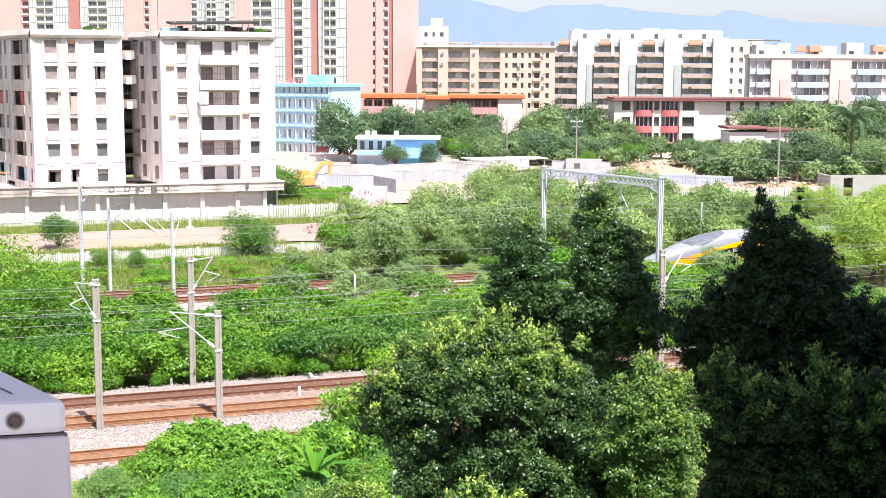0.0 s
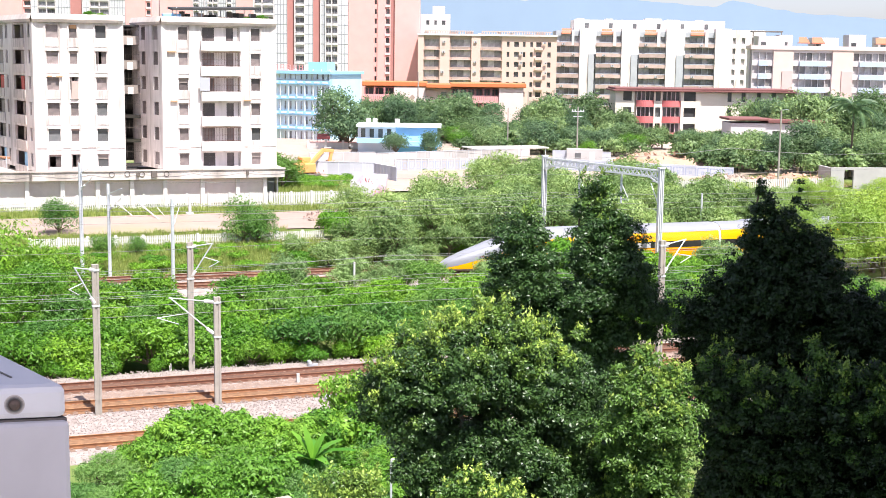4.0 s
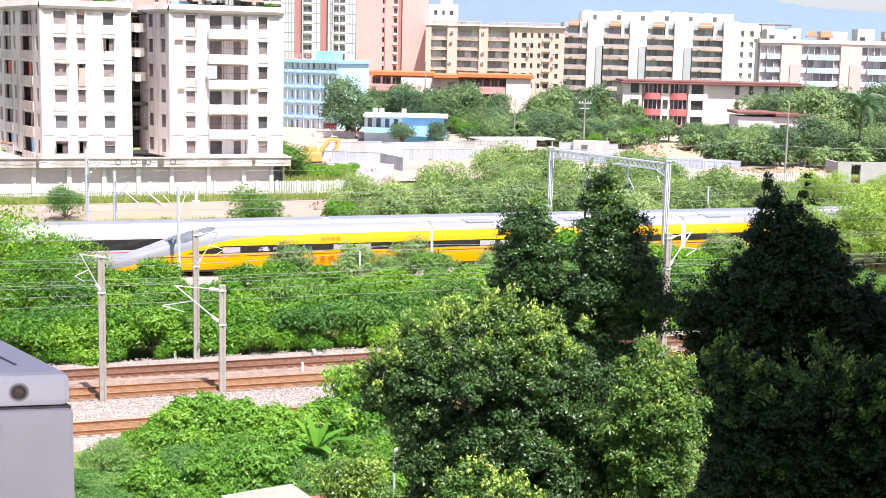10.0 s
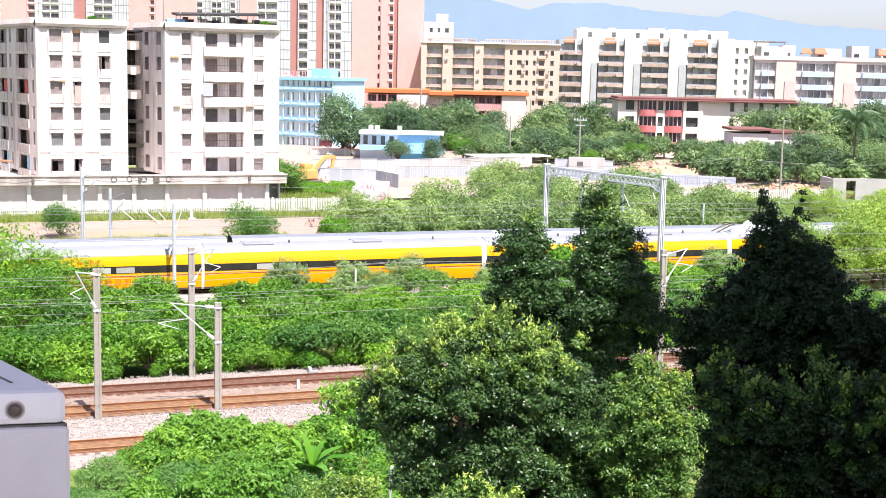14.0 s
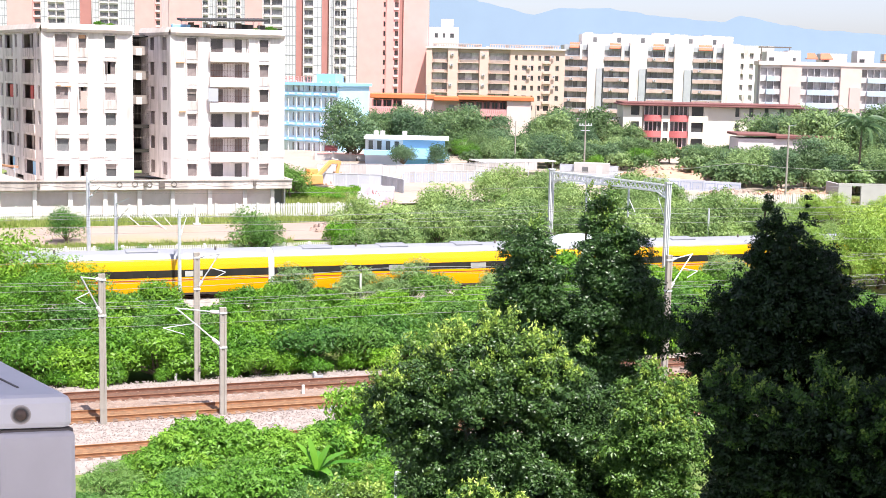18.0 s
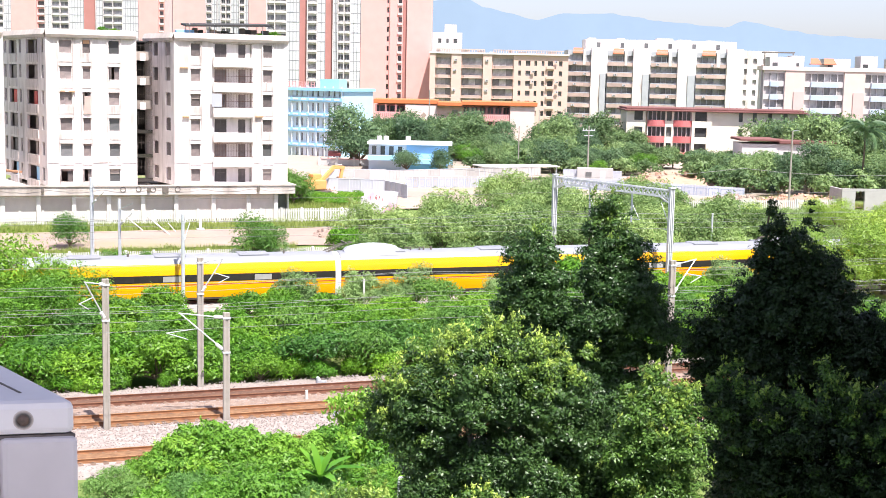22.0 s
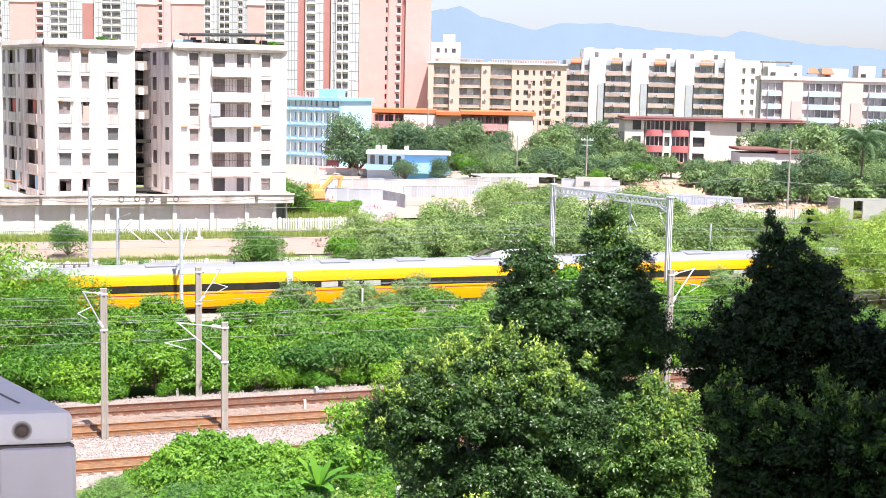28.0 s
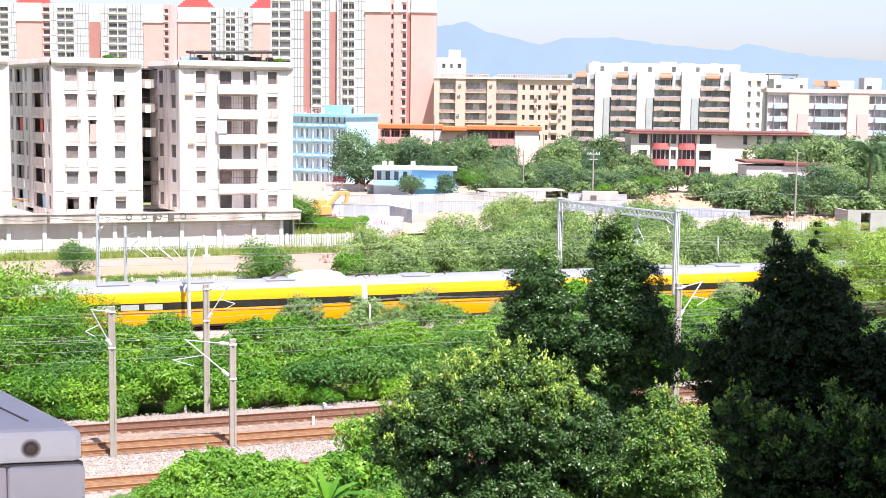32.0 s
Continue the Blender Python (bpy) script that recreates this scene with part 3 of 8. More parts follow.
def lettering(car, x, s):
    """White sweep and four block strokes of the builder's mark."""
    g = Geo()
    y = s * 1.674
    g.box(x, x + 1.0, y - 0.004, y + 0.004, 1.86, 2.06)
    g.box(x + 0.15, x + 0.8, y - 0.004, y + 0.004, 2.06, 2.22)
    for k in range(4):
        x0 = x + 1.25 + k * 0.5
        g.box(x0, x0 + 0.38, y - 0.004, y + 0.004, 1.90, 2.20)
    part("white_mark", g, TRAIN_WHITE, car, "white painted mark in the window band")


def nose_car(parent, m, colours, rnd, bogie, pane, length=27.7):
    """The streamlined leading car, tip at x = 0."""
    top, upper, band, lower, line, belt, crown, hood = colours
    fore = 0.0 if upper is TRAIN_YELLOW else 2.6   # the white train carries its glass further forward
    car = part("leading_car", zone(0.0, length, flat(0.42), lambda x: max(0.43, min(band[0], edge_white(x) - 0.01)), True, 60), lower, parent, smooth=True, m=m)
    part("hood", zone(0.0, length, lambda x: min(edge_white(x), roof_line(x)), roof_line, True, 70, rows=9), hood, car, "white hood and roof", smooth=True)
    if crown > 3.4:
        part("roof_crown", zone(8.6, length, lambda x: min(crown, roof_line(x) - 0.01), roof_line, True, 24, grow=0.004), top, car, "dark grey roof crown", smooth=True)
    part("upper_panel", zone(4.9, length, lambda x: min(band[1], edge_white(x) - 0.01), edge_white, True, 50), upper, car, smooth=True)
    part("nose_panel", zone(4.9, 10.0, flat(band[0] - 0.02), lambda x: max(band[0] - 0.02, min(band[1] + 0.02, edge_white(x))), True, 16, grow=-0.002), lower, car, smooth=True)
    part("window_band", zone(6.3 - fore, length, flat(band[0]), lambda x: min(band[0] + (band[1] - band[0]) * min(1, (x - 6.3 + fore) / 2.9), roof_line(x) - 0.05), True, 40, grow=0.004), TRAIN_BAND, car, "dark glazed window band", smooth=True)
    part("stripe", zone(3.5, length, flat(belt - 0.04), flat(belt + 0.04), True, 40, grow=0.005, rows=1), line, car, smooth=True)
    if fore:
        part("sweep", zone(1.0, 5.2, lambda x: min(belt + 0.1 * (5.2 - x) / 4.2, roof_line(x) - 0.05), lambda x: min(belt + 0.06 + 0.36 * (5.2 - x) / 4.2, roof_line(x)), True, 14, grow=0.006, rows=3), line, car, "crimson stripe sweeping over the nose", smooth=True)
    part("skirt", zone(0.3, length, flat(0.22), flat(0.42), True, 40, rows=2), TRAIN_GREY, car, smooth=True)
    part("windscreen", zone(4.7 - fore, 8.9 - 1.2 * fore, lambda x: min(glass_foot(x) if not fore else roof_line(x) - 0.5 * math.sin(math.pi * (x - 2.1) / 3.7), roof_line(x)), roof_line, True, 28, grow=0.006, rows=8), WINDSCREEN, car, "dark curved windscreen", smooth=True)
    for x in (9.9, length - 4.2):
        part("bogie", bogie, TRAIN_GREY, car, m=pose(x, 0, 0))
    blinds(car, 9.4, length - 4, rnd, pane)
    for s in (-1, 1):
        part("door_sign", Geo().box(14.2, 14.6, s * 1.64 - 0.01, s * 1.64 + 0.01, 2.42, 2.62), TRAIN_GREY, car)
    return car


def middle_car(parent, x0, colours, rnd, bogie, pane, meshes, gear=False, hood=None, length=24.7):
    """A plain car with a gangway at its front end."""
    top, upper, band, lower, line, belt, crown, _ = colours
    key = lower.name
    if key not in meshes:
        meshes[key] = [zone(0.0, length, flat(0.42), flat(band[0]), False, 1, rows=8).mesh("carriage", True),
                       zone(0.0, length, flat(crown), flat(3.87), False, 1, rows=10).mesh("roof", True),
                       zone(0.0, length, flat(band[1]), flat(crown), False, 1, rows=10).mesh("upper_panel", True),
                       zone(0.0, length, flat(band[0]), flat(band[1]), False, 1, grow=0.003).mesh("window_band", True),
                       zone(0.0, length, flat(belt - 0.04), flat(belt + 0.04), False, 1, grow=0.005, rows=1).mesh("stripe"),
                       zone(0.0, length, flat(0.22), flat(0.42), False, 1, rows=1).mesh("skirt"),
                       Geo().strip([[(x, y * k, 0.4 + (z - 0.4) * k) for y, z in PROFILE] + [(x, -y * k, 0.4 + (z - 0.4) * k) for y, z in reversed(PROFILE)] for x, k in ((-0.56, 0.95), (-0.50, 0.985), (-0.3, 0.985), (-0.26, 0.97), (-0.22, 0.985), (-0.02, 0.985), (0.04, 0.95))]).mesh("gangway")]
    ms = meshes[key]
    car = part("carriage", ms[0], lower, parent, m=pose(x0, 0, 0))
    part("roof", ms[1], top, car, "pale roof")
    part("upper_panel", ms[2], upper, car)
    part("window_band", ms[3], TRAIN_BAND, car, "dark glazed window band")
    part("stripe", ms[4], line, car)
    part("skirt", ms[5], TRAIN_GREY, car)
    part("gangway", ms[6], PORCELAIN, car, "white gangway between cars")
    for x in (3.4, length - 3.4):
        part("bogie", bogie, TRAIN_GREY, car, m=pose(x, 0, 0))
    blinds(car, 2.5, length - 2.5, rnd, pane)
    if upper is TRAIN_YELLOW:
        roof_kit(car, gear)
    if hood is not None:
        radome(car, hood)
    return car


def make_train(name, colours, cars, hoods, seed, label):
    """A train whose tip lies at the origin and which reaches along +x."""
    rnd = random.Random(seed)
    tr = thing(name, pose(0, 0, 0), label, "train", "trains")
    bogie = bogie_geo().mesh("bogie")
    pane = [Geo().box(0, 1.45, -0.006, 0.006, 0, 0.46).mesh("window") for _ in range(2)]
    pane[0].materials.append(TRAIN_GLASS)
    pane[1].materials.append(TRAIN_BLIND)
    meshes = {}
    head = nose_car(tr, pose(0, 0, 0), colours, rnd, bogie, pane)
    for k in range(cars - 2):
        middle_car(tr, 27.95 + 25.2 * k, colours, rnd, bogie, pane, meshes, gear=k % 2 == 1, hood=hoods.get(k))
    nose_car(tr, pose(27.95 + 25.2 * (cars - 2) + 27.7, 0, 0, 0, 0, 180), colours, rnd, bogie, pane)
    return tr, head


def red_words(car, text, x, z, height, step):
    """Red characters along both sides of a car."""
    for k, ch in enumerate(text):
        curve = bpy.data.curves.new("letter", "FONT")
        curve.body, curve.size, curve.extrude = ch, height * 1.25, 0.004
        carrier = bpy.data.objects.new("letter", curve)
        me = bpy.data.meshes.new_from_object(carrier)
        bpy.data.objects.remove(carrier)
        me.materials.append(LETTER_RED)
        part("letter", me, None, car, "red painted character", m=pose(x + step * k, -1.672, z, 90, 0, 0))


yellow_train, head = make_train("inspection_train", (TRAIN_ROOF, TRAIN_YELLOW, (1.75, 2.36), TRAIN_YELLOW_LOW, STRIPE_RED, 1.52, 3.25, TRAIN_ROOF), 9, {2: 0.4, 3: 18.3}, 3, "yellow high-speed inspection train with white roof and dark window band")
for side in (-1, 1):
    lettering(head, 12.4, side)
red_words(head, "高速综合检测列车", 16.9, 0.86, 0.46, 0.75)
red_words(head, "综合检测", 17.8, 2.66, 0.3, 0.44)
white_train, _ = make_train("passenger_train", (COACH_ROOF, TRAIN_WHITE, (1.55, 2.45), TRAIN_WHITE, STRIPE_PINK, 1.34, 3.70, TRAIN_WHITE), 16, {3: 17.5, 11: 17.5}, 4, "white high-speed train with black window band and crimson stripe")

# ---- buildings ----
PANES = {}


def pane(parent, x0, x1, z0, z1, y, material, m=None, name="window", label=""):
    """A window: a thin framed pane set into its opening."""
    w, h = round(x1 - x0, 2), round(z1 - z0, 2)
    key = (w, h, material.name)
    if key not in PANES:
        g = Geo()
        g.box(0, w, 0, 0.03, 0, h)
        n = 2 if w > 1.1 else 1
        f = min(0.06, w / 10)
        for x in [0] + [w * k / n - f / 2 for k in range(1, n)] + [w - f]:
            g.box(x, x + f, -0.04, 0.0, 0, h)
        g.box(0, w, -0.04, 0.0, h * 0.68, h * 0.68 + f)
        PANES[key] = g.mesh("window")
    at = pose(x0, y, z0)
    return part(name, PANES[key], material, parent, label, m=(m @ at) if m is not None else at)


def grid_wall(parent, x0, x1, z0, z1, cols, rows, material, glass, y=0.0, thick=0.3, m=None, name="wall", skip=0.0, seed=1):
    """A wall whose windows stand in columns (x0, x1) and rows (z0, z1)."""
    holes = [(c[0], c[1], r[0], r[1]) for c in cols for r in rows]
    w = part(name, pierced(Geo(), x0, x1, z0, z1, y, y + thick, holes), material, parent, m=m)
    rnd = random.Random(seed)
    for h in holes:
        if rnd.random() >= skip:
            pane(w, h[0], h[1], h[2], h[3], y + thick * 0.6, glass)
    return w


ROWS6 = [(5.67 + 3.06 * k, 7.18 + 3.06 * k) for k in range(6)]


def parapet(parent, x0, x1, z, y, material, m=None):
    """A cornice with chamfered corners above the top floor."""
    g = Geo()
    rows = [[(x, y - 0.35 + c, z), (x, y - 0.5 + c, z + 0.35), (x, y - 0.25 + c, z + 0.95), (x, y + 0.3 + c, z + 1.0), (x, y + 0.3 + c, z)]
            for x, c in ((x0, 0.25), (x0 + 0.6, 0.0), (x1 - 0.6, 0.0), (x1, 0.25))]
    g.strip(rows)
    return part("cornice", g, material, parent, "weathered cornice", m=m)


def old_window(wall, x0, x1, z0, z1, rnd):
    """A worn window: closed and dusty, dark, or with one sash swung out before a dark room."""
    kind, w = rnd.random(), x1 - x0
    if kind < 0.64:
        pane(wall, x0, x1, z0, z1, 0.2, DUSTY_PANE)
    elif kind < 0.80:
        pane(wall, x0, x1, z0, z1, 0.2, GLASS_DARK)
    else:
        pane(wall, x0 + w * 0.55, x1, z0, z1, 0.2, DUSTY_PANE, name="half_sash", label="one closed dusty sash")
        turn = pose(x0 + 0.04, 0.0, 0, 0, 0, -rnd.uniform(60, 100))
        pane(wall, 0.0, w * 0.45, z0 + 0.04, z1 - 0.04, -0.02, DUSTY_PANE, m=turn, name="open_sash", label="dusty sash swung open")
    if rnd.random() < 0.3:
        part("blind", Geo().box(x0 + 0.05, x1 - 0.05, 0.10, 0.12, z1 - (z1 - z0) * rnd.uniform(0.15, 0.4), z1), (BAY_FRONT, BALCONY, RUST_SHEET)[rnd.randrange(3)], wall, "faded brown cloth across the window top")


def old_block(a0, a1, cols, sides, side_len, label, bay=None, seed=1):
    """One six-storey wing of the derelict block, standing on the podium."""
    b = thing("apartment_block", lay(a0, 162, 0), label, "building", "derelict blocks")
    w = a1 - a0
    c2 = [(x0 - a0, x1 - a0) for x0, x1 in cols]
    holes = [(x0, x1, z0, z1) for x0, x1 in c2 for z0, z1 in ROWS6]
    if bay:
        bx0, bx1 = bay[0] - a0, bay[1] - a0
        holes += [(bx0 + 0.1, bx1 - 0.1, z0 - 0.9, z1 + 0.1) for z0, z1 in ROWS6]
    wall = part("wall", pierced(Geo(), 0, w, 5.2, 22.75, 0, 0.3, holes), WHITE_WALL, b, "stained white rendered front")
    rnd = random.Random(seed)
    for x0, x1 in c2:
        for z0, z1 in ROWS6:
            old_window(wall, x0, x1, z0, z1, rnd)
            g = Geo().box(x0 - 0.15, x1 + 0.15, -0.06, 0.002, z0 - 1.05, z0 - 0.02)
            part("sill_panel", g, SILL, wall, "streaked panel below a window")
            part("window_hood", Geo().box(x0 - 0.2, x1 + 0.2, -0.14, 0.0, z1 + 0.02, z1 + 0.10), SILL, wall)
    for x0, x1 in c2:
        for x in (x0 - 0.22, x1 + 0.10):
            part("pilaster", Geo().box(x, x + 0.12, -0.12, 0.0, 5.2, 22.7), SILL, wall)
    part("string_course", Geo().box(0.05, w - 0.05, -0.07, 0.0, 7.95, 8.05), SLAB_EDGE, wall)
    if bay:
        for k, (z0, z1) in enumerate(ROWS6):
            g = Geo()
            g.box(bx0, bx1, -0.6, 0.0, z0 - 1.15, z0 - 1.0)
            g.box(bx0, bx1, -0.65, -0.5, z0 - 1.25, z0 - 0.1)
            g.box(bx0, bx0 + 0.12, -0.5, 0, z0 - 1.0, z0 - 0.05)
            g.box(bx1 - 0.12, bx1, -0.5, 0, z0 - 1.0, z0 - 0.05)
            bal = part("balcony", g, WHITE_WALL, b, "rendered balcony parapet")
            part("back_wall", pierced(Geo(), bx0, bx1, z0 - 1.0, z1 + 0.3, 0.32, 0.5, [(bx0 + 0.3, bx0 + 1.75, z0 - 0.1, z1), (bx0 + 3.2, bx0 + 4.1, z0 - 0.9, z1)]), WHITE_WALL, bal)
            pane(bal, bx0 + 0.3, bx0 + 1.75, z0 - 0.1, z1, 0.42, DUSTY_PANE)
            pane(bal, bx0 + 3.2, bx0 + 4.1, z0 - 0.9, z1, 0.42, DUSTY_PANE, name="door")
            if k in (1, 3, 4):
                g = Geo()
                n = 14
                for i in range(n + 1):
                    x = bx0 + 0.1 + (bx1 - bx0 - 0.2) * i / n
                    g.box(x - 0.012, x + 0.012, -0.58, -0.55, z0, z1 + 0.1)
                for z in (z0, z0 + 0.7, z1 + 0.1):
                    g.box(bx0 + 0.1, bx1 - 0.1, -0.58, -0.55, z - 0.02, z + 0.02)
                tagged(part("railing", g, RAIL_RUST, bal, "rusty window grille"), kind="stuff")
            if k == 3:
                part("board", Geo().box(bx0 - 0.2, bx0 + 1.0, -0.75, -0.66, z0, z1 + 0.1), TRAIN_WHITE, bal, "pale board leaning on the balcony")
    m = pose(0, 0, 0, 0, 0, 104)
    side = part("side_wall", pierced(Geo(), 0, side_len, 5.2, 22.75, -0.3, 0, [(x0, x1, z0 - (0.9 if big else 0), z1 + 0.1) for x0, x1, big in sides for z0, z1 in ROWS6]), WHITE_WALL, b, "grey stained side wall", m=m)
    for x0, x1, big in sides:
        for k, (z0, z1) in enumerate(ROWS6):
            if big:
                g = Geo().box(x0 - 0.1, x1 + 0.1, -0.28, 0.12, z0 - 1.15, z0 - 0.1)
                bal = part("balcony", g, SILL, side, "stained balcony")
                part("curtain", Geo().box(x0 + rnd.uniform(0, 1.2), x0 + rnd.uniform(1.5, 2.4), -0.25, -0.2, z0 - 0.9, z1), {0: SKY_BLUE, 3: RED_PAINT}.get(k, BALCONY), side, "old cloth in the opening")
            else:
                pane(side, x0, x1, z0, z1, -0.2, DUSTY_PANE)
    part("inner_side_wall", Geo().box(1.0, side_len - 0.5, -2.0, -1.85, 5.3, 22.5), BAY_FRONT, b, "dusty brown inner wall", m=m)
    parapet(b, 0, w, 22.75, 0, CORNICE)
    parapet(b, 0, side_len, 22.75, 0, CORNICE, m=m @ pose(0, 0, 0) @ Matrix.Diagonal((1, -1, 1, 1)))
    s, c = math.sin(radians(14)), math.cos(radians(14))
    back = (-s * side_len, c * side_len)
    for z in [5.2] + [z0 - 1.05 for z0, _ in ROWS6] + [22.6]:
        top, low = z + 0.1, z - 0.1
        pts = [(0.1, 0.3), (w - 0.1, 0.3), (w - 0.1, back[1]), (back[0] + 0.4, back[1])]
        g = Geo()
        g.quad(*[(x, y, top) for x, y in pts])
        g.quad(*[(x, y, low) for x, y in reversed(pts)])
        for i in range(4):
            (xa, ya), (xb, yb) = pts[i], pts[(i + 1) % 4]
            g.quad((xa, ya, low), (xb, yb, low), (xb, yb, top), (xa, ya, top))
        part("floor_slab", g, CONCRETE, b, "bare floor slab")
    part("rear_wall", Geo().box(back[0], w, back[1] - 0.2, back[1], 5.2, 22.75), CONCRETE, b)
    part("end_wall", Geo().box(w - 0.3, w, 0.3, back[1], 5.2, 22.75), WHITE_WALL, b)
    part("inner_wall", Geo().box(0.4, w - 0.3, 4.2, 4.35, 5.2, 22.6), BAY_FRONT, b, "dusty brown inner wall")
    for x in (w * 0.33, w * 0.66):
        part("partition", Geo().box(x, x + 0.15, 0.32, 4.2, 5.2, 22.6), CONCRETE, b)
    return b


old_block(6.0, 16.45, [(7.55, 8.9), (10.2, 11.05), (13.2, 14.4)], [(1.0, 2.0, 0), (3.4, 8.3, 1), (10.6, 11.5, 0), (12.6, 16.1, 1), (17.4, 18.6, 0)], 19.4, "derelict white six-storey block with dusty windows", seed=2)
old_block(20.95, 35.0, [(22.95, 24.05), (31.85, 32.95)], [(1.3, 3.0, 0), (5.5, 7.2, 0)], 10.3, "derelict white six-storey block with balconies above closed shops", bay=(25.6, 30.6), seed=3)
old_block(-9.1, 1.25, [(-7.4, -6.2), (-4.4, -3.5), (-1.6, -0.4)], [(0.9, 2.1, 0), (3.9, 5.1, 0)], 7.2, "derelict white six-storey block at the end of the row", seed=4)


def stair_core():
    """The recessed core between the wings, painted dark for its shade, with open landings."""
    b = thing("stair_tower", lay(16.2, 170.5, 0), "open stair tower with painted shade between two derelict wings", "building")
    g = Geo()
    for k in range(6):
        z = 5.2 + 3.06 * k
        h = 0.95 if k > 2 else 0.3
        # parapets greyed above and near black below, for shade in the recess
        part("landing", Geo().box(0.1, 3.1, -1.2, 0, z - 0.15, z).box(0.1, 3.1, -1.2, -1.05, z, z + h), BALCONY if k > 2 else TRAIN_GLASS, b, "landing parapet darkened for the recess shade")
        if k > 2:
            part("hanging_cloth", Geo().box(1.4, 2.1, -1.3, -1.22, z - 0.2, z + 0.7), WHITE_WALL, b, "cloth hung over the parapet")
    # shade of the recess is put into these near-black walls and floors
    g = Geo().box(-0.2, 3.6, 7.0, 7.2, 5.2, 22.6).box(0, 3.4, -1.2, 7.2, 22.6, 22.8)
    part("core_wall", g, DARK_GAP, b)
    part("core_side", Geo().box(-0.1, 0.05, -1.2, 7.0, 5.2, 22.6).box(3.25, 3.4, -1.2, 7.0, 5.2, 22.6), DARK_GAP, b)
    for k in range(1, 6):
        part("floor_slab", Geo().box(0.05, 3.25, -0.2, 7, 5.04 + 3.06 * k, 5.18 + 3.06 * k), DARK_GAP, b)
    for k in range(6):
        z = 5.2 + 3.06 * k
        g = Geo()
        for i in range(9):
            g.box(0.2 + i * 0.33, 0.22 + i * 0.33, -1.1, -1.08, z + 0.95, z + 2.6)
        g.box(0.2, 3.0, -1.1, -1.08, z + 1.7, z + 1.73)
        part("grille", g, TRAIN_GREY, b, "dark iron grille")


stair_core()


def podium():
    """Shop storey under the blocks, with a broad weathered ledge."""
    p = thing("shop_podium", lay(0, 160.5, 0), "weathered shop podium with closed rolling shutters", "building")
    g = Geo()
    g.box(-30, 35.2, -2.0, 20, 4.45, 4.6)
    g.box(-30, 35.2, -2.15, -1.95, 4.35, 5.5)
    g.box(35.0, 35.2, -2.0, 18, 4.35, 5.5)
    part("ledge", g, LEDGE, p, "broad stained concrete ledge", bevel=0.03)
    part("ledge_moulding", Geo().box(-30, 35.3, -2.28, -2.1, 5.38, 5.56), CORNICE, p)
    part("back_wall", Geo().box(-30, 34.8, 1.2, 1.4, 1.0, 4.45), GREY_WALL, p)
    part("end_wall", Geo().box(34.6, 34.8, -0.3, 14, 1.0, 4.45), WHITE_WALL, p)
    xs = [-27.4, -23.5, -19.5, -15.5, -11.4, -7.4, -3.2, 0.8, 4.8, 8.8, 12.8, 16.8, 20.7, 25.2, 29.5, 32.9]
    for x in xs:
        part("column", Geo().box(x - 0.25, x + 0.25, -1.55, -0.95, 1.0, 4.45), WHITE_WALL, p, bevel=0.02)
    for x0, x1 in zip(xs, xs[1:]):
        g = Geo()
        n = 26
        w = x1 - x0 - 0.5
        z, line = 1.3, []
        while z < 4.2:
            line += [(0.0, z), (0.0, z + 0.09), (0.03, z + 0.095), (0.03, z + 0.12)]
            z += 0.12
        line += [(-0.1, 4.2), (-0.1, 4.45)]
        g.strip([[(x, y, zz) for y, zz in line] for x in (0, w)])
        part("shutter", g, SHUTTER, p, "closed grey rolling shutter", m=pose(x0 + 0.25, -1.15, 0))
    for x, z in ((14.4, 5.0), (16.2, 5.05), (17.9, 5.0), (20.8, 5.0)):
        g = Geo()
        turns = [2 * math.pi * i / 16 for i in range(17)]
        g.strip([[(x + r * math.cos(w), y, z + r * math.sin(w)) for r, y in ((0.26, -2.16), (0.26, -2.22), (0.34, -2.22), (0.34, -2.16))] for w in turns])
        part("ring_mark", g, TRAIN_GREY, p, "dark painted ring on the ledge")


podium()


def roof_shed():
    """A dark sheet roof on posts, with a blue tank, on top of the right wing."""
    s = thing("roof_shelter", lay(22.5, 165, 23.4), "dark sheet-metal shelter on the flat roof", "shelter")
    part("sheet_roof", Geo().box(0, 10.6, -2.2, 2.5, 1.25, 1.5, pose(0, 0, 0, 4, -1.5, 0)), DARK_GAP, s, "dark corrugated roof")
    for x in (0.5, 3.5, 6.5, 9.5):
        part("post", Geo().tube((x, -1.8, -0.7), (x, -1.8, 1.5), 0.05), STEEL, s)
        part("post", Geo().tube((x, 2.0, -0.7), (x, 2.0, 1.6), 0.05), STEEL, s)
    rnd = random.Random(9)
    for i in range(14):
        x, w, h = 0.3 + 0.72 * i, rnd.uniform(0.5, 0.9), rnd.uniform(1.0, 1.75)
        part("stored_crate", Geo().box(x, x + w, -1.0, 0.2, -0.6, -0.6 + h), (BROWN_BAY, TRAIN_GREY, DARK_GAP, TRAIN_GREY)[i % 4], s)
    t = thing("roof_box", lay(21.4, 163.6, 23.4), "pale blue sheet-metal box on the roof", "box")
    part("box_body", Geo().box(0, 2.2, 0, 1.5, -0.2, 0.75), SKY_BLUE, t, bevel=0.05)


roof_shed()


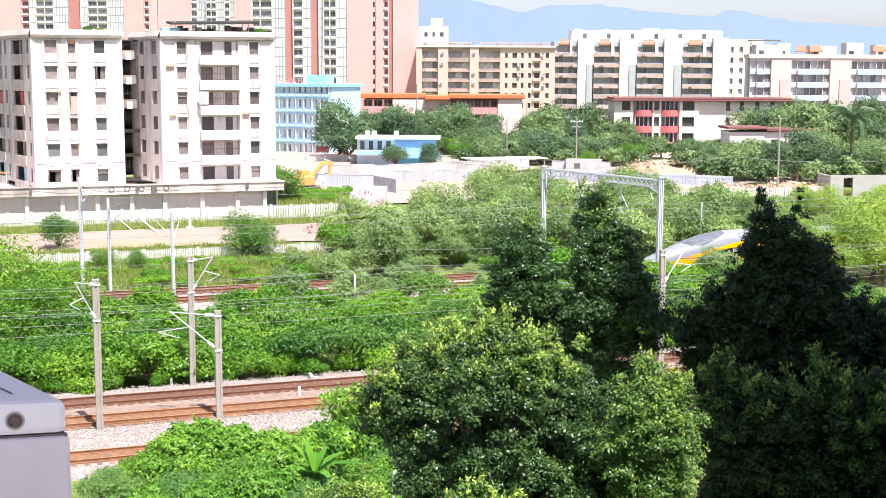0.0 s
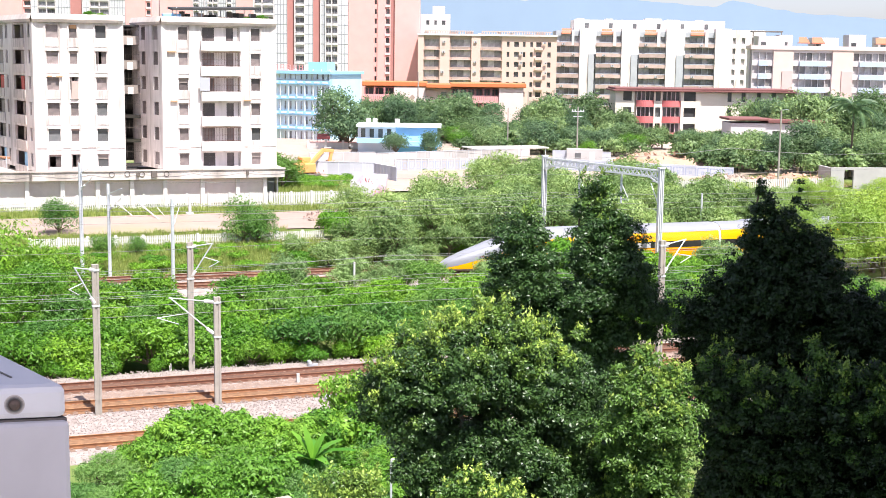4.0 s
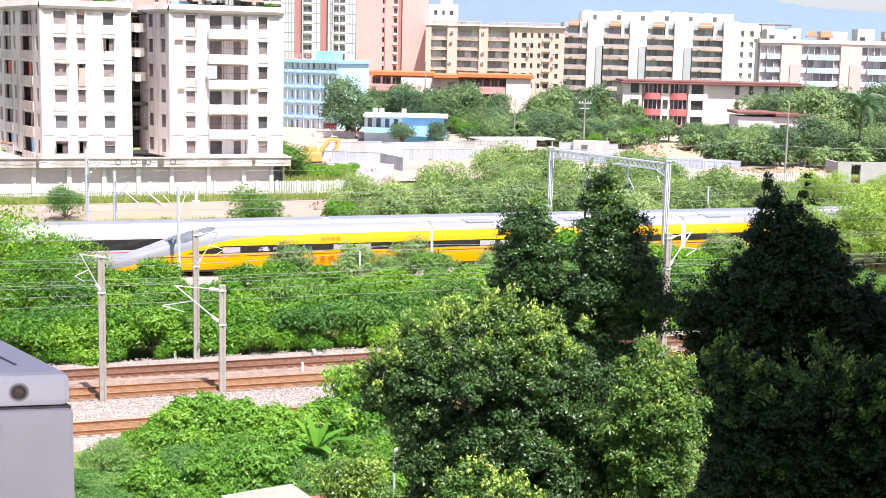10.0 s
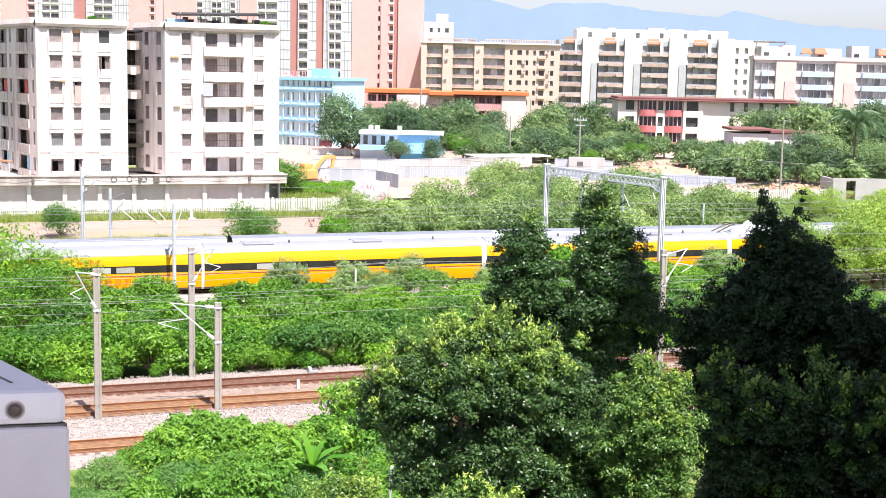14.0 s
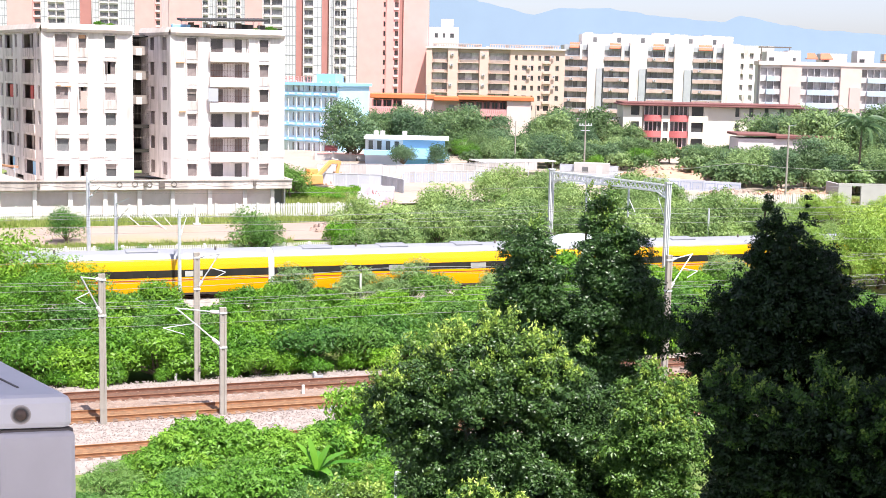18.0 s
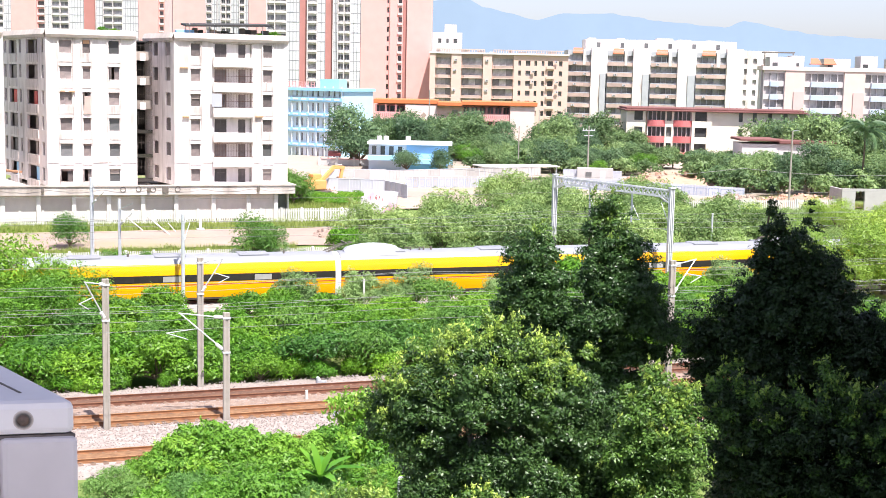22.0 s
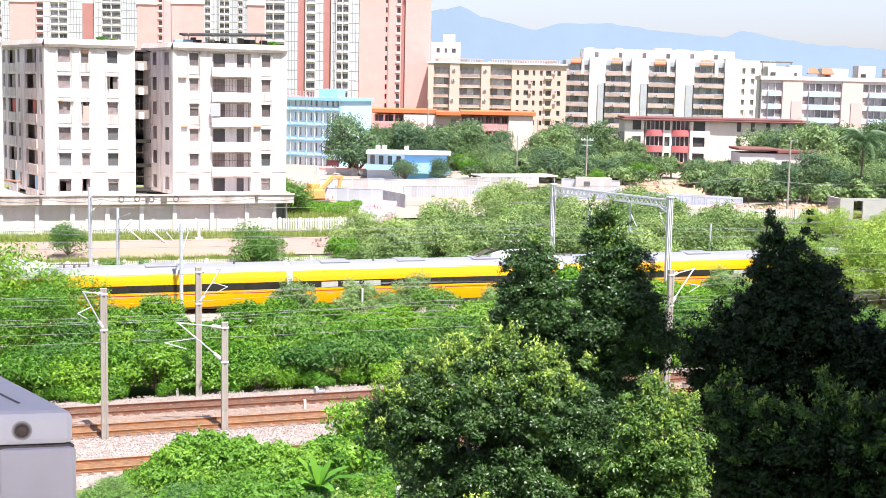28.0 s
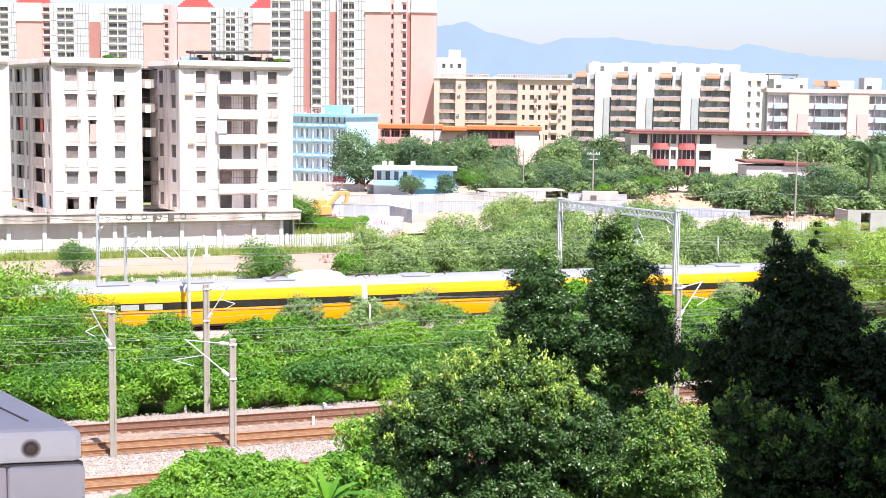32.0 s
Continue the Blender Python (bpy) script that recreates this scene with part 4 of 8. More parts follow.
def lean_to():
    """A rusty sheet roof on poles over junk, between two of the old blocks."""
    t = thing("lean_to", lay(1.42, 164.0, 4.6), "faded reddish sheet lean-to over junk beside the old block", "shelter")
    part("sheet", Geo().box(-1.7, 1.5, -1.4, 1.4, 2.25, 2.3, pose(0, 0, 0, -9, 6, 0)), RUST_SHEET, t, "faded reddish sheet roof")
    for x in (-1.5, 1.3):
        part("pole", Geo().tube((x, -1.2, 0), (x, -1.2, 2.3), 0.05), STEEL, t)
    rnd = random.Random(8)
    for k in range(7):
        x, y, r = rnd.uniform(-1.5, 1.3), rnd.uniform(-1.2, 0.6), rnd.uniform(0.25, 0.5)
        b = thing("crate", lay(1.42 + x, 164.0 + y, 4.6, rnd.uniform(0, 90)), "old crate in a junk pile on the ledge", "crate", "junk crates")
        part("body", Geo().box(-r, r, -r * 0.7, r * 0.7, 0, r * 1.3), (BROWN_BAY, GREY_WALL, CONCRETE)[k % 3], b, bevel=0.02)
        part("top", Geo().box(-r * 1.04, r * 1.04, -r * 0.74, r * 0.74, r * 1.3, r * 1.36), (GREY_WALL, BROWN_BAY, TRAIN_GREY)[k % 3], b)


lean_to()


def ledge_cables():
    """Dark cables drooping along the ledge, and stains of soot below them."""
    rnd = random.Random(3)
    for k in range(7):
        a0 = -6 + 6.0 * k
        c = thing("cable", lay(a0, 158.2, 5.3), "thin dark cable drooping along the ledge", "cable", "ledge cables")
        pts = [(i * 0.6, 0, -0.5 * math.sin(math.pi * i / 10) * rnd.uniform(0.5, 0.8)) for i in range(11)]
        g = Geo()
        g.strip([[(x, y + dy, z + dz) for dy, dz in ((0, 0.02), (-0.02, -0.01), (0.02, -0.01), (0, 0.02))] for x, y, z in pts])
        part("line", g, TRAIN_GREY, c)
    for a, w, h in ((19.0, 0.7, 0.8), (17.2, 0.4, 0.5), (30.4, 0.35, 0.6), (5.1, 0.3, 0.7)):
        j = thing("junction_box", lay(a, 158.3, 5.0), "dark cable box on the ledge", "box", "ledge boxes")
        part("case", Geo().box(0, w, -0.15, 0.05, -h / 2, h / 2), TRAIN_GREY, j, bevel=0.02)


ledge_cables()


def slab(name, x, y, rz, label, group=""):
    return thing(name, pose(x, y, 0, 0, 0, rz), label, "building", group)


FRONTS = {}
CELLS = {"bay": (("glass", 0.17), ("dark", 0.22), ("dark", 0.23), ("glass", 0.38)), "corner": (("dark", 0.24), ("dark", 0.36), ("glass", 0.40)), "win": (("dark", 0.54), ("glass", 0.46))}


def balcony_bow(w):
    """A low balcony front that bows out in the middle."""
    g = Geo()
    out = [(0.05, 0.0), (0.12, -0.4), (w * 0.3, -0.62), (w * 0.7, -0.62), (w - 0.12, -0.4), (w - 0.05, 0.0)]
    g.strip([[(x, y, 0.0) for x, y in out], [(x, y, 0.75) for x, y in out]])
    g.strip([[(x, y, 0.75) for x, y in out], [(x, 0.0, 0.75) for x, y in out]])
    g.strip([[(x, 0.0, 0.0) for x, y in out], [(x, y, 0.0) for x, y in out]])
    return g




def tower(x, y, strips, top, split, z0, label, floor_h=2.95, low=4):
    """A high-rise seen from one side: strips (width, kind) with pale upper floors above split."""
    t = slab("high_rise", x, y, 0, label, "high-rises")
    cx, n = 0.0, int((top - z0) / floor_h)
    total = sum(w for w, _ in strips)
    part("core", Geo().box(0.1, total - 0.1, 1.5, 16, 0, top), PALE_WALL, t)
    for w, kind in strips:
        x0, x1 = cx, cx + w
        cx = x1
        rows = [(z0 + floor_h * k + 0.8, z0 + floor_h * k + 2.4) for k in range(low, n)]
        if kind == "salmon":
            part("blank_wall", Geo().box(x0, x1, -0.3, 1.5, 0, split), PINK_WALL, t, "salmon tiled wall")
            part("upper_wall", Geo().box(x0, x1, -0.3, 1.5, split + 0.6, top), PALE_WALL, t)
            part("band", Geo().box(x0 - 0.2, x1 + 0.2, -0.7, 1.5, split, split + 0.6), PALE_WALL, t)
        elif kind == "red":
            part("recess", Geo().box(x0, x1, 0.4, 1.5, 0, split), RECESS_RED, t, "red recessed strip with its shade in the colour")
            part("upper_recess", Geo().box(x0, x1, 0.4, 1.5, split, top), PALE_WALL, t)
        elif kind == "slot":
            grid_wall(t, x0, x1, 0, top, [(x0 + w * 0.25, x1 - w * 0.25)], rows, PINK_WALL, GLASS_DARK, y=0.1, thick=1.2)
        elif kind == "lift":
            grid_wall(t, x0, x1, 0, top, [(x0 + 0.4, x1 - 0.4)], rows, PINK_WALL, GLASS_DARK, y=0.5, thick=1.0)
            for r in rows:
                part("balcony", Geo().box(x0 + 0.2, x1 - 0.3, 0.2, 0.5, r[0] - 0.7, r[0] - 0.1), PALE_WALL, t)
        elif kind == "pipe":
            part("downpipe_strip", Geo().box(x0, x1, -0.5, 1.5, 0, top), GREY_WALL, t)
        else:
            c0 = x0
            for cell, share in CELLS[kind]:
                c1 = c0 + w * share
                if cell == "dark":
                    holes = [(c0 + 0.2, c1 - 0.2, z0 + floor_h * i + 0.5, z0 + floor_h * i + 2.35) for i in range(low, n)]
                    part("wall", pierced(Geo(), c0, c1, 0, top, 0.0, 0.7, holes), PALE_WALL, t)
                    for h in holes:
                        pane(t, h[0], h[1], h[2], h[3], 0.5, TOWER_GLASS)
                        wide = round(c1 - c0, 2)
                        if wide not in FRONTS:
                            FRONTS[wide] = [balcony_bow(wide).mesh("balcony_front"), Geo().box(0.1, wide - 0.1, -0.62, -0.56, 0.95, 1.05).box(wide * 0.5 - 0.06, wide * 0.5 + 0.06, -0.1, 0.0, 0.5, 2.2).mesh("rail")]
                        bal = part("balcony_front", FRONTS[wide][0], PALE_WALL, t, m=pose(c0, 0, h[2] - 0.5))
                        part("rail", FRONTS[wide][1], TOWER_BAR, bal)
                else:
                    part("glazing", Geo().box(c0, c1, 0.0, 0.7, 0, top), LIGHT_GLAZE, t, "glazing coloured pale like reflected sky")
                    g = Geo()
                    k = max(2, round((c1 - c0) / 1.15))
                    for i in range(k + 1):
                        xx = c0 + 0.09 + (c1 - c0 - 0.18) * i / k
                        g.box(xx - 0.09, xx + 0.09, -0.10, 0.0, 0, top)
                    for i in range(low, n):
                        z = z0 + floor_h * i + 0.3
                        g.box(c0, c1, -0.06, 0.0, z - 0.11, z + 0.11)
                    part("glazing_grid", g, TOWER_BAR, t, "grey glazing grid")
                part("white_post", Geo().box(c0 - 0.14, c0 + 0.14, -0.5, 0.0, 0, top), PALE_WALL, t)
                c0 = c1
    return t


tower(-59.3, 410, [(10.2, "corner"), (2.4, "red"), (5.6, "win"), (2.4, "red"), (8.6, "bay"), (7.8, "salmon"), (1.2, "slot"), (2.2, "salmon"), (1.9, "lift"), (1.2, "red"), (7.8, "salmon")], 88, 46.6, -3.5, "salmon and white high-rise with dark red recesses")
tower(-182.7, 520, [(6.7, "win"), (10.0, "salmon"), (3.4, "lift"), (15.2, "bay"), (4.9, "red"), (16.8, "bay"), (7.8, "salmon"), (2.3, "lift")], 56, 48.8, -1.2, "salmon and white high-rise with glazed bays")
tower(-115.4, 535, [(13.4, "salmon"), (4.5, "win"), (9.0, "bay"), (3.8, "win"), (12.5, "salmon")], 56, 50.2, -1.2, "pale high-rise with salmon end walls")
for tx, tw, ty in ((-176, 11, 521), (-115.3, 13, 536), (-86, 12, 536)):
    r = thing("tower_roof", pose(tx, ty, 56), "red tiled roof of a distant high-rise", "roof", "high-rise roofs")
    g = Geo()
    for k in range(4):
        g.box(k * 0.8, tw - k * 0.8, -0.6 + k * 0.5, 10 - k * 0.5, k * 0.9, k * 0.9 + 0.9)
    part("tiles", g, RED_PAINT, r)


def ochre_flats():
    """Low ochre apartment house with glazed brown bays."""
    b = slab("ochre_apartments", -8.2, 395, 0, "ochre apartment building with brown glazed bays", "apartment houses")
    part("body", Geo().box(0.1, 41.6, 1.6, 14, 0, 26.0), OCHRE_WALL, b)
    rows = [(2.2 + 2.98 * k, 4.0 + 2.98 * k) for k in range(2, 8)]
    for x0, x1 in ((1.7, 6.5), (9.5, 16.0), (18.7, 25.2)):
        part("bay_wall", pierced(Geo(), x0, x1, 0, 26.2, 0.9, 1.5, [(x0 + 0.3, x1 - 0.3, r[0] - 0.2, r[1] + 0.2) for r in rows]), BROWN_BAY, b)
        for r in rows:
            for i in range(3):
                w = (x1 - x0 - 0.6) / 3
                pane(b, x0 + 0.3 + w * i, x0 + 0.3 + w * (i + 1), r[0] - 0.2, r[1] + 0.2, 1.3, BAY_GLASS)
            part("balcony", Geo().box(x0 + 0.8, x1 - 1.0, 0.1, 0.9, r[0] - 1.0, r[0] - 0.15), BAY_FRONT, b)
            part("floor_edge", Geo().box(x0, x1, 0.0, 0.9, r[0] - 1.1, r[0] - 0.95), OCHRE_WALL, b)
    for x0, x1 in ((0, 1.7), (6.5, 9.5), (16.0, 18.7)):
        part("pier", Geo().box(x0, x1, 0.2, 1.6, 0, 26.2), OCHRE_WALL, b)
    grid_wall(b, 25.2, 41.6, 0, 26.4, [(26.6, 27.4), (28.8, 30.2), (31.4, 32.2), (33.6, 34.4), (35.4, 37.0), (38.8, 39.8)], [(r[0], r[1] - 0.3) for r in rows], OCHRE_WALL, GLASS_DARK, y=0.6, thick=0.8)
    for r in rows[::1]:
        part("box_balcony", Geo().box(35.0, 37.4, -0.1, 0.6, r[0] - 0.9, r[0] - 0.1), OCHRE_WALL, b)
    g = Geo().box(-0.2, 41.8, -0.1, 14, 26.2, 26.7)
    rnd = random.Random(12)
    for k in range(9):
        x = 1 + 4.4 * k + rnd.uniform(-1, 1)
        g.box(x, x + rnd.uniform(0.8, 3.0), 0.6, 2.5, 26.7, 26.7 + rnd.uniform(0.2, 0.8))
    part("roof_edge", g, PALE_WALL, b)
    for x0, x1 in ((2.0, 16.5), (19.0, 40.0)):
        g = Geo()
        x = x0
        while x < x1:
            g.box(x, x + 0.25, 0.2, 0.5, 26.7, 27.5)
            x += 0.75
        g.box(x0, x1, 0.15, 0.55, 27.45, 27.65)
        part("roof_balustrade", g, OCHRE_WALL, b, "cream balustrade along the roof")
    p = slab("rooftop_house", -8.3, 430, 0, "white stepped top of a building behind", "apartment houses")
    grid_wall(p, 0, 9.8, 0, 33.6, [(2.0, 3.0), (4.6, 5.4), (7.0, 8.2)], [(30.2, 31.6)], PALE_WALL, GLASS_DARK)
    part("body", Geo().box(0.2, 9.6, 0.4, 8, 0, 33.4).box(4.0, 8.0, 1, 6, 33.4, 36.2), PALE_WALL, p)


ochre_flats()


def white_flats():
    """Long white apartment house: balcony stacks between blank white walls."""
    b = slab("white_apartments", 34.8, 415, 0, "long white apartment building with beige balcony stacks", "apartment houses")
    part("body", Geo().box(0.1, 62, 3.2, 16, 0, 28.6), PALE_WALL, b)
    part("set_back_floor", Geo().box(6, 54, 6, 18, 28.6, 32.2), WHITE_WALL, b)
    rows = [(25.2 - 3.28 * k, 27.0 - 3.28 * k) for k in range(7)]
    for n, (x0, x1) in enumerate(((0.0, 7.4), (12.6, 20.6), (26.2, 34.6), (40.6, 50.0))):
        w = (x1 - x0) / 5
        grid_wall(b, x0, x1, 0, 28.6, [(x0 + w * i + 0.08, x0 + w * (i + 1) - 0.08) for i in range(5)], rows, GREY_WALL, BAY_GLASS, y=1.2, thick=1.0, seed=n)
        for k, r in enumerate(rows):
            cut = x0 + (x1 - x0) * 0.68
            bal = part("balcony", Geo().box(x0, cut, 0.4, 0.6, r[0] - 1.35, r[0] - 0.25).box(x0, x1, 0.4, 1.4, r[0] - 1.45, r[0] - 1.3), BAY_FRONT, b, "beige balcony front")
            part("side_front", Geo().box(cut, x1, 0.42, 0.62, r[0] - 1.3, r[0] - 0.3), BAY_FRONT, bal)
            part("railing", Geo().box(x0, x1, 0.35, 0.4, r[0] - 0.12, r[0] + 0.02), GREY_WALL, bal)
        part("pier", Geo().box(x0 + (x1 - x0) * 0.66, x0 + (x1 - x0) * 0.76, 0.3, 1.4, 24.0, 28.8), WHITE_WALL, b)
        g = Geo().quad((x0 + 1.6, 0.2, 27.7), (x0 + (x1 - x0) * 0.62, 0.2, 27.7), (x0 + (x1 - x0) * 0.66, 2.6, 29.3), (x0 + 1.9, 2.6, 29.3))
        g.box(x0 + 1.6, x0 + (x1 - x0) * 0.62, 0.2, 2.6, 27.5, 27.7)
        part("tile_hood", g, BRICK_HOOD, b, "orange tiled hood")
    for x0, x1, xr, z in ((7.4, 10.2, 12.6, 29.4), (20.6, 23.6, 26.2, 29.4), (34.6, 37.8, 40.6, 29.6), (50.0, 55.0, 55.0, 29.8)):
        part("white_wall", Geo().box(x0, x1, 0.0, 3.2, 0, z), WHITE_WALL, b, "blank white wall")
        if xr > x1:
            part("upper_white_wall", Geo().box(x1, xr, 0.8, 3.2, 21.4, z), WHITE_WALL, b)
            part("grey_shaft", Geo().box(x1, xr - 0.6, -0.4, 3.2, 0, 21.4), GREY_WALL, b, "grey-blue shaft")
            for r in rows[2:]:
                pane(b, xr - 0.6, xr, r[0], r[1] - 0.4, 2.9, GLASS_DARK)
    grid_wall(b, 55.0, 66, 0, 29.4, [(55.6, 56.6), (58.4, 59.6), (61.5, 62.7), (63.0, 64.2)], rows, WHITE_WALL, BAY_GLASS, y=1.0, thick=1.0)
    for k, r in enumerate(rows):
        part("balcony", Geo().box(61.0, 65.0, 0.2, 1.0, r[0] - 1.2, r[0] - 0.1), OCHRE_WALL if k % 2 else BAY_FRONT, b)
    rnd = random.Random(4)
    for k in range(5):
        x = 8 + k * 9.6 + rnd.uniform(-2, 2)
        part("roof_house", Geo().box(x, x + rnd.uniform(2, 6), 7 + 0.3 * k, 12 + 0.2 * k, 32.2, 32.2 + rnd.uniform(0.2, 0.8)), PALE_WALL, b)
    for k in range(6):
        pane(b, 9.5 + 7.6 * k, 10.7 + 7.6 * k, 29.6, 31.2, 5.95, GLASS_DARK)


white_flats()


def wall_units(x, y, spots, seed):
    """Small white air conditioners fixed to balconies and walls."""
    rnd = random.Random(seed)
    me = Geo().box(-0.45, 0.45, -0.2, 0.15, 0, 0.6).mesh("air_conditioner")
    me.materials.append(TRAIN_WHITE)
    fan = Geo().tube((0.1, -0.22, 0.3), (0.1, -0.19, 0.3), 0.22, n=10).mesh("fan_grille")
    fan.materials.append(TRAIN_GREY)
    for dx, dz in spots:
        u = thing("air_conditioner", pose(x + dx + rnd.uniform(-0.3, 0.3), y, dz + rnd.uniform(-0.1, 0.1)), "small white air conditioner on a balcony wall", "air conditioner", "air conditioners")
        part("case", me, None, u)
        part("fan_grille", fan, None, u)


wall_units(34.8, 415.2, [(x0 + (2.2 + 3.1 * ((k + n) % 2)), 24.1 - 3.28 * k) for n, x0 in enumerate((0.0, 12.6, 26.2, 40.6)) for k in range(6) if (k * 3 + n) % 4 != 1], 5)
wall_units(-8.2, 395.0, [(x0, 24.0 - 2.98 * k) for x0 in (7.6, 17.2, 30.8, 38.0) for k in range(4) if (k + int(x0)) % 3], 6)


def rust_bits():
    """Rusty awning strips and a cloth on the front of the old block."""
    for a, z, w in ((21.6, 19.45, 1.0), (21.9, 13.5, 0.8), (30.9, 13.6, 0.9), (8.6, 16.35, 0.7), (7.6, 16.4, 0.5)):
        t = thing("rusty_awning", lay(a, 161.75, z), "small rusty orange awning on the white wall", "awning", "rusty awnings")
        part("sheet", Geo().box(0, w, -0.05, 0.24, 0, 0.15), RUST_SHEET, t)
    t = thing("hung_cloth", lay(10.2, 161.9, 14.8), "faded cloth hung over a window sill", "cloth")
    part("cloth", Geo().box(0.05, 0.85, -0.1, -0.04, -1.0, 1.1), BAY_FRONT, t)


rust_bits()


def pink_flats():
    """Pinkish apartment house with blue-grey glazed balconies."""
    b = slab("pink_apartments", 71.9, 310, 0, "pale pink apartment building with blue-grey balconies", "apartment houses")
    rosy = surf("pinkish_white", (0.70, 0.565, 0.54), (0.64, 0.51, 0.49), 0.4, 0.8)
    part("body", Geo().box(0.1, 48, 2.2, 5, 0, 23.0), PALE_WALL, b)
    part("roof_edge", Geo().box(-0.2, 48, -0.3, 5.5, 22.4, 23.3), rosy, b)
    rows = [(19.9 - 3.05 * k, 21.7 - 3.05 * k) for k in range(5)]
    for n, (x0, x1) in enumerate(((0.3, 5.2), (9.9, 19.1), (24.0, 33.0), (38.0, 46.0))):
        k = max(2, round((x1 - x0) / 1.5))
        w = (x1 - x0) / k
        grid_wall(b, x0, x1, 0, 22.4, [(x0 + w * i + 0.06, x0 + w * (i + 1) - 0.06) for i in range(k)], rows, PALE_WALL, BAY_GLASS, y=0.3, thick=0.8, seed=n)
        for r in rows:
            part("balcony", Geo().box(x0 + 1.4, x1 - 1.4, -0.5, 0.3, r[0] - 1.3, r[0] - 0.1), PALE_BLUE, b, "pale blue balcony")
    for x0, x1 in ((5.2, 9.9), (19.1, 24.0), (33.0, 38.0)):
        part("pier", Geo().box(x0, x1, -0.1, 2.2, 0, 22.4), surf("pale_peach", (0.62, 0.50, 0.46), (0.56, 0.45, 0.41), 0.5, 0.8), b)
        part("pink_panel", Geo().box(x0 + (x1 - x0) * 0.45, x1 - 0.1, -0.35, -0.1, 0, 17.5), PANEL_ROSE, b)
    g = Geo()
    rnd = random.Random(6)
    for k in range(6):
        x = 2 + k * 7.4 + rnd.uniform(-2, 2)
        part("roof_house", Geo().box(x, x + rnd.uniform(3, 7), 7 + 0.5 * k, 12 + 0.4 * k, 22.4, 24.4 + rnd.uniform(0.4, 2.2)), PALE_WALL, b)
        pane(b, x + 0.6, x + 1.8, 23.5, 24.3, 6.95 + 0.5 * k, GLASS_DARK)
    for x, w in ((12.6, 2.6), (15.8, 3.0), (31.0, 3.4)):
        g = Geo().quad((x, 6.0, 24.2), (x + w, 6.0, 24.2), (x + w - 0.4, 7.6, 25.5), (x + 0.4, 7.6, 25.5)).box(x, x + w, 6.0, 7.6, 24.0, 24.2)
        part("tile_hood", g, BRICK_HOOD, b, "orange tiled hood")
    part("dark_canopy", Geo().box(2.0, 9.5, 9, 11, 26.6, 26.9).box(2.2, 2.4, 9, 9.2, 22.4, 26.6).box(9.0, 9.2, 9, 9.2, 22.4, 26.6), TRAIN_GREY, b)


pink_flats()


def orange_school():
    """Long pink building with an orange roof band behind the trees."""
    b = slab("school_building", -19.3, 312, 0, "pink school building under an orange roof band", "school buildings")
    part("body", Geo().box(0.2, 37.9, 3.0, 12, 0, 12.4), PINK_PAINT, b)
    part("roof", Geo().box(-0.4, 15.0, 0.6, 12.5, 12.6, 13.7).box(14.8, 20.8, -0.4, 12.5, 12.3, 13.3).box(20.6, 38.6, -0.4, 12.5, 12.6, 13.6), ORANGE_ROOF, b, bevel=0.15)
    stair = surf("pale_pink", (0.76, 0.58, 0.56), (0.70, 0.52, 0.50), 0.5, 0.8)
    part("stair_wall", Geo().box(7.2, 14.8, 0.8, 3, 0, 12.5), stair, b, "pale pink stair wall")
    for x in (9.0, 11.6):
        part("diamond_vent", Geo().box(-0.5, 0.5, -0.04, 0.0, -0.5, 0.5), BROWN_BAY, b, m=pose(x, 0.79, 10.0, 0, 45, 0))
    part("recessed_wall", Geo().box(14.8, 20.8, 2.2, 3, 0, 12.2), stair, b)
    pane(b, 18.4, 19.7, 9.4, 11.4, 2.15, BAY_GLASS)
    for x0, x1 in ((0.0, 7.2), (20.8, 32.2)):
        for z in (2.4, 5.8, 9.2):
            part("gallery", Geo().box(x0, x1, 0.6, 0.8, z - 0.1, z + 1.5).box(x0, x1, 0.6, 2.9, z - 0.3, z - 0.1), PINK_PAINT, b, "pink gallery parapet")
            g = Geo()
            for i in range(int((x1 - x0) / 0.5)):
                g.box(x0 + 0.2 + 0.5 * i, x0 + 0.36 + 0.5 * i, 0.56, 0.6, z + 0.4, z + 1.1)
            part("parapet_grille", g, BLIND_ROSE, b)
            n = int((x1 - x0) / 1.9)
            w = (x1 - x0) / n
            for i in range(n):
                pane(b, x0 + w * i + 0.35, x0 + w * (i + 1) - 0.25, z + 0.9, z + 2.9, 2.9, GLASS_DARK)
                part("column", Geo().box(x0 + w * i, x0 + w * i + 0.3, 0.62, 0.9, z + 1.5, z + 3.2), BLIND_ROSE, b)
                part("window_post", Geo().box(x0 + w * i + 0.9, x0 + w * i + 1.1, 2.78, 2.9, z, z + 3.1), BLIND_ROSE, b)
    part("end_wall", Geo().box(32.2, 38.0, 0.2, 3, 0, 12.6), surf("pale_rose", (0.76, 0.58, 0.55), (0.70, 0.52, 0.50), 0.5, 0.8), b)


orange_school()


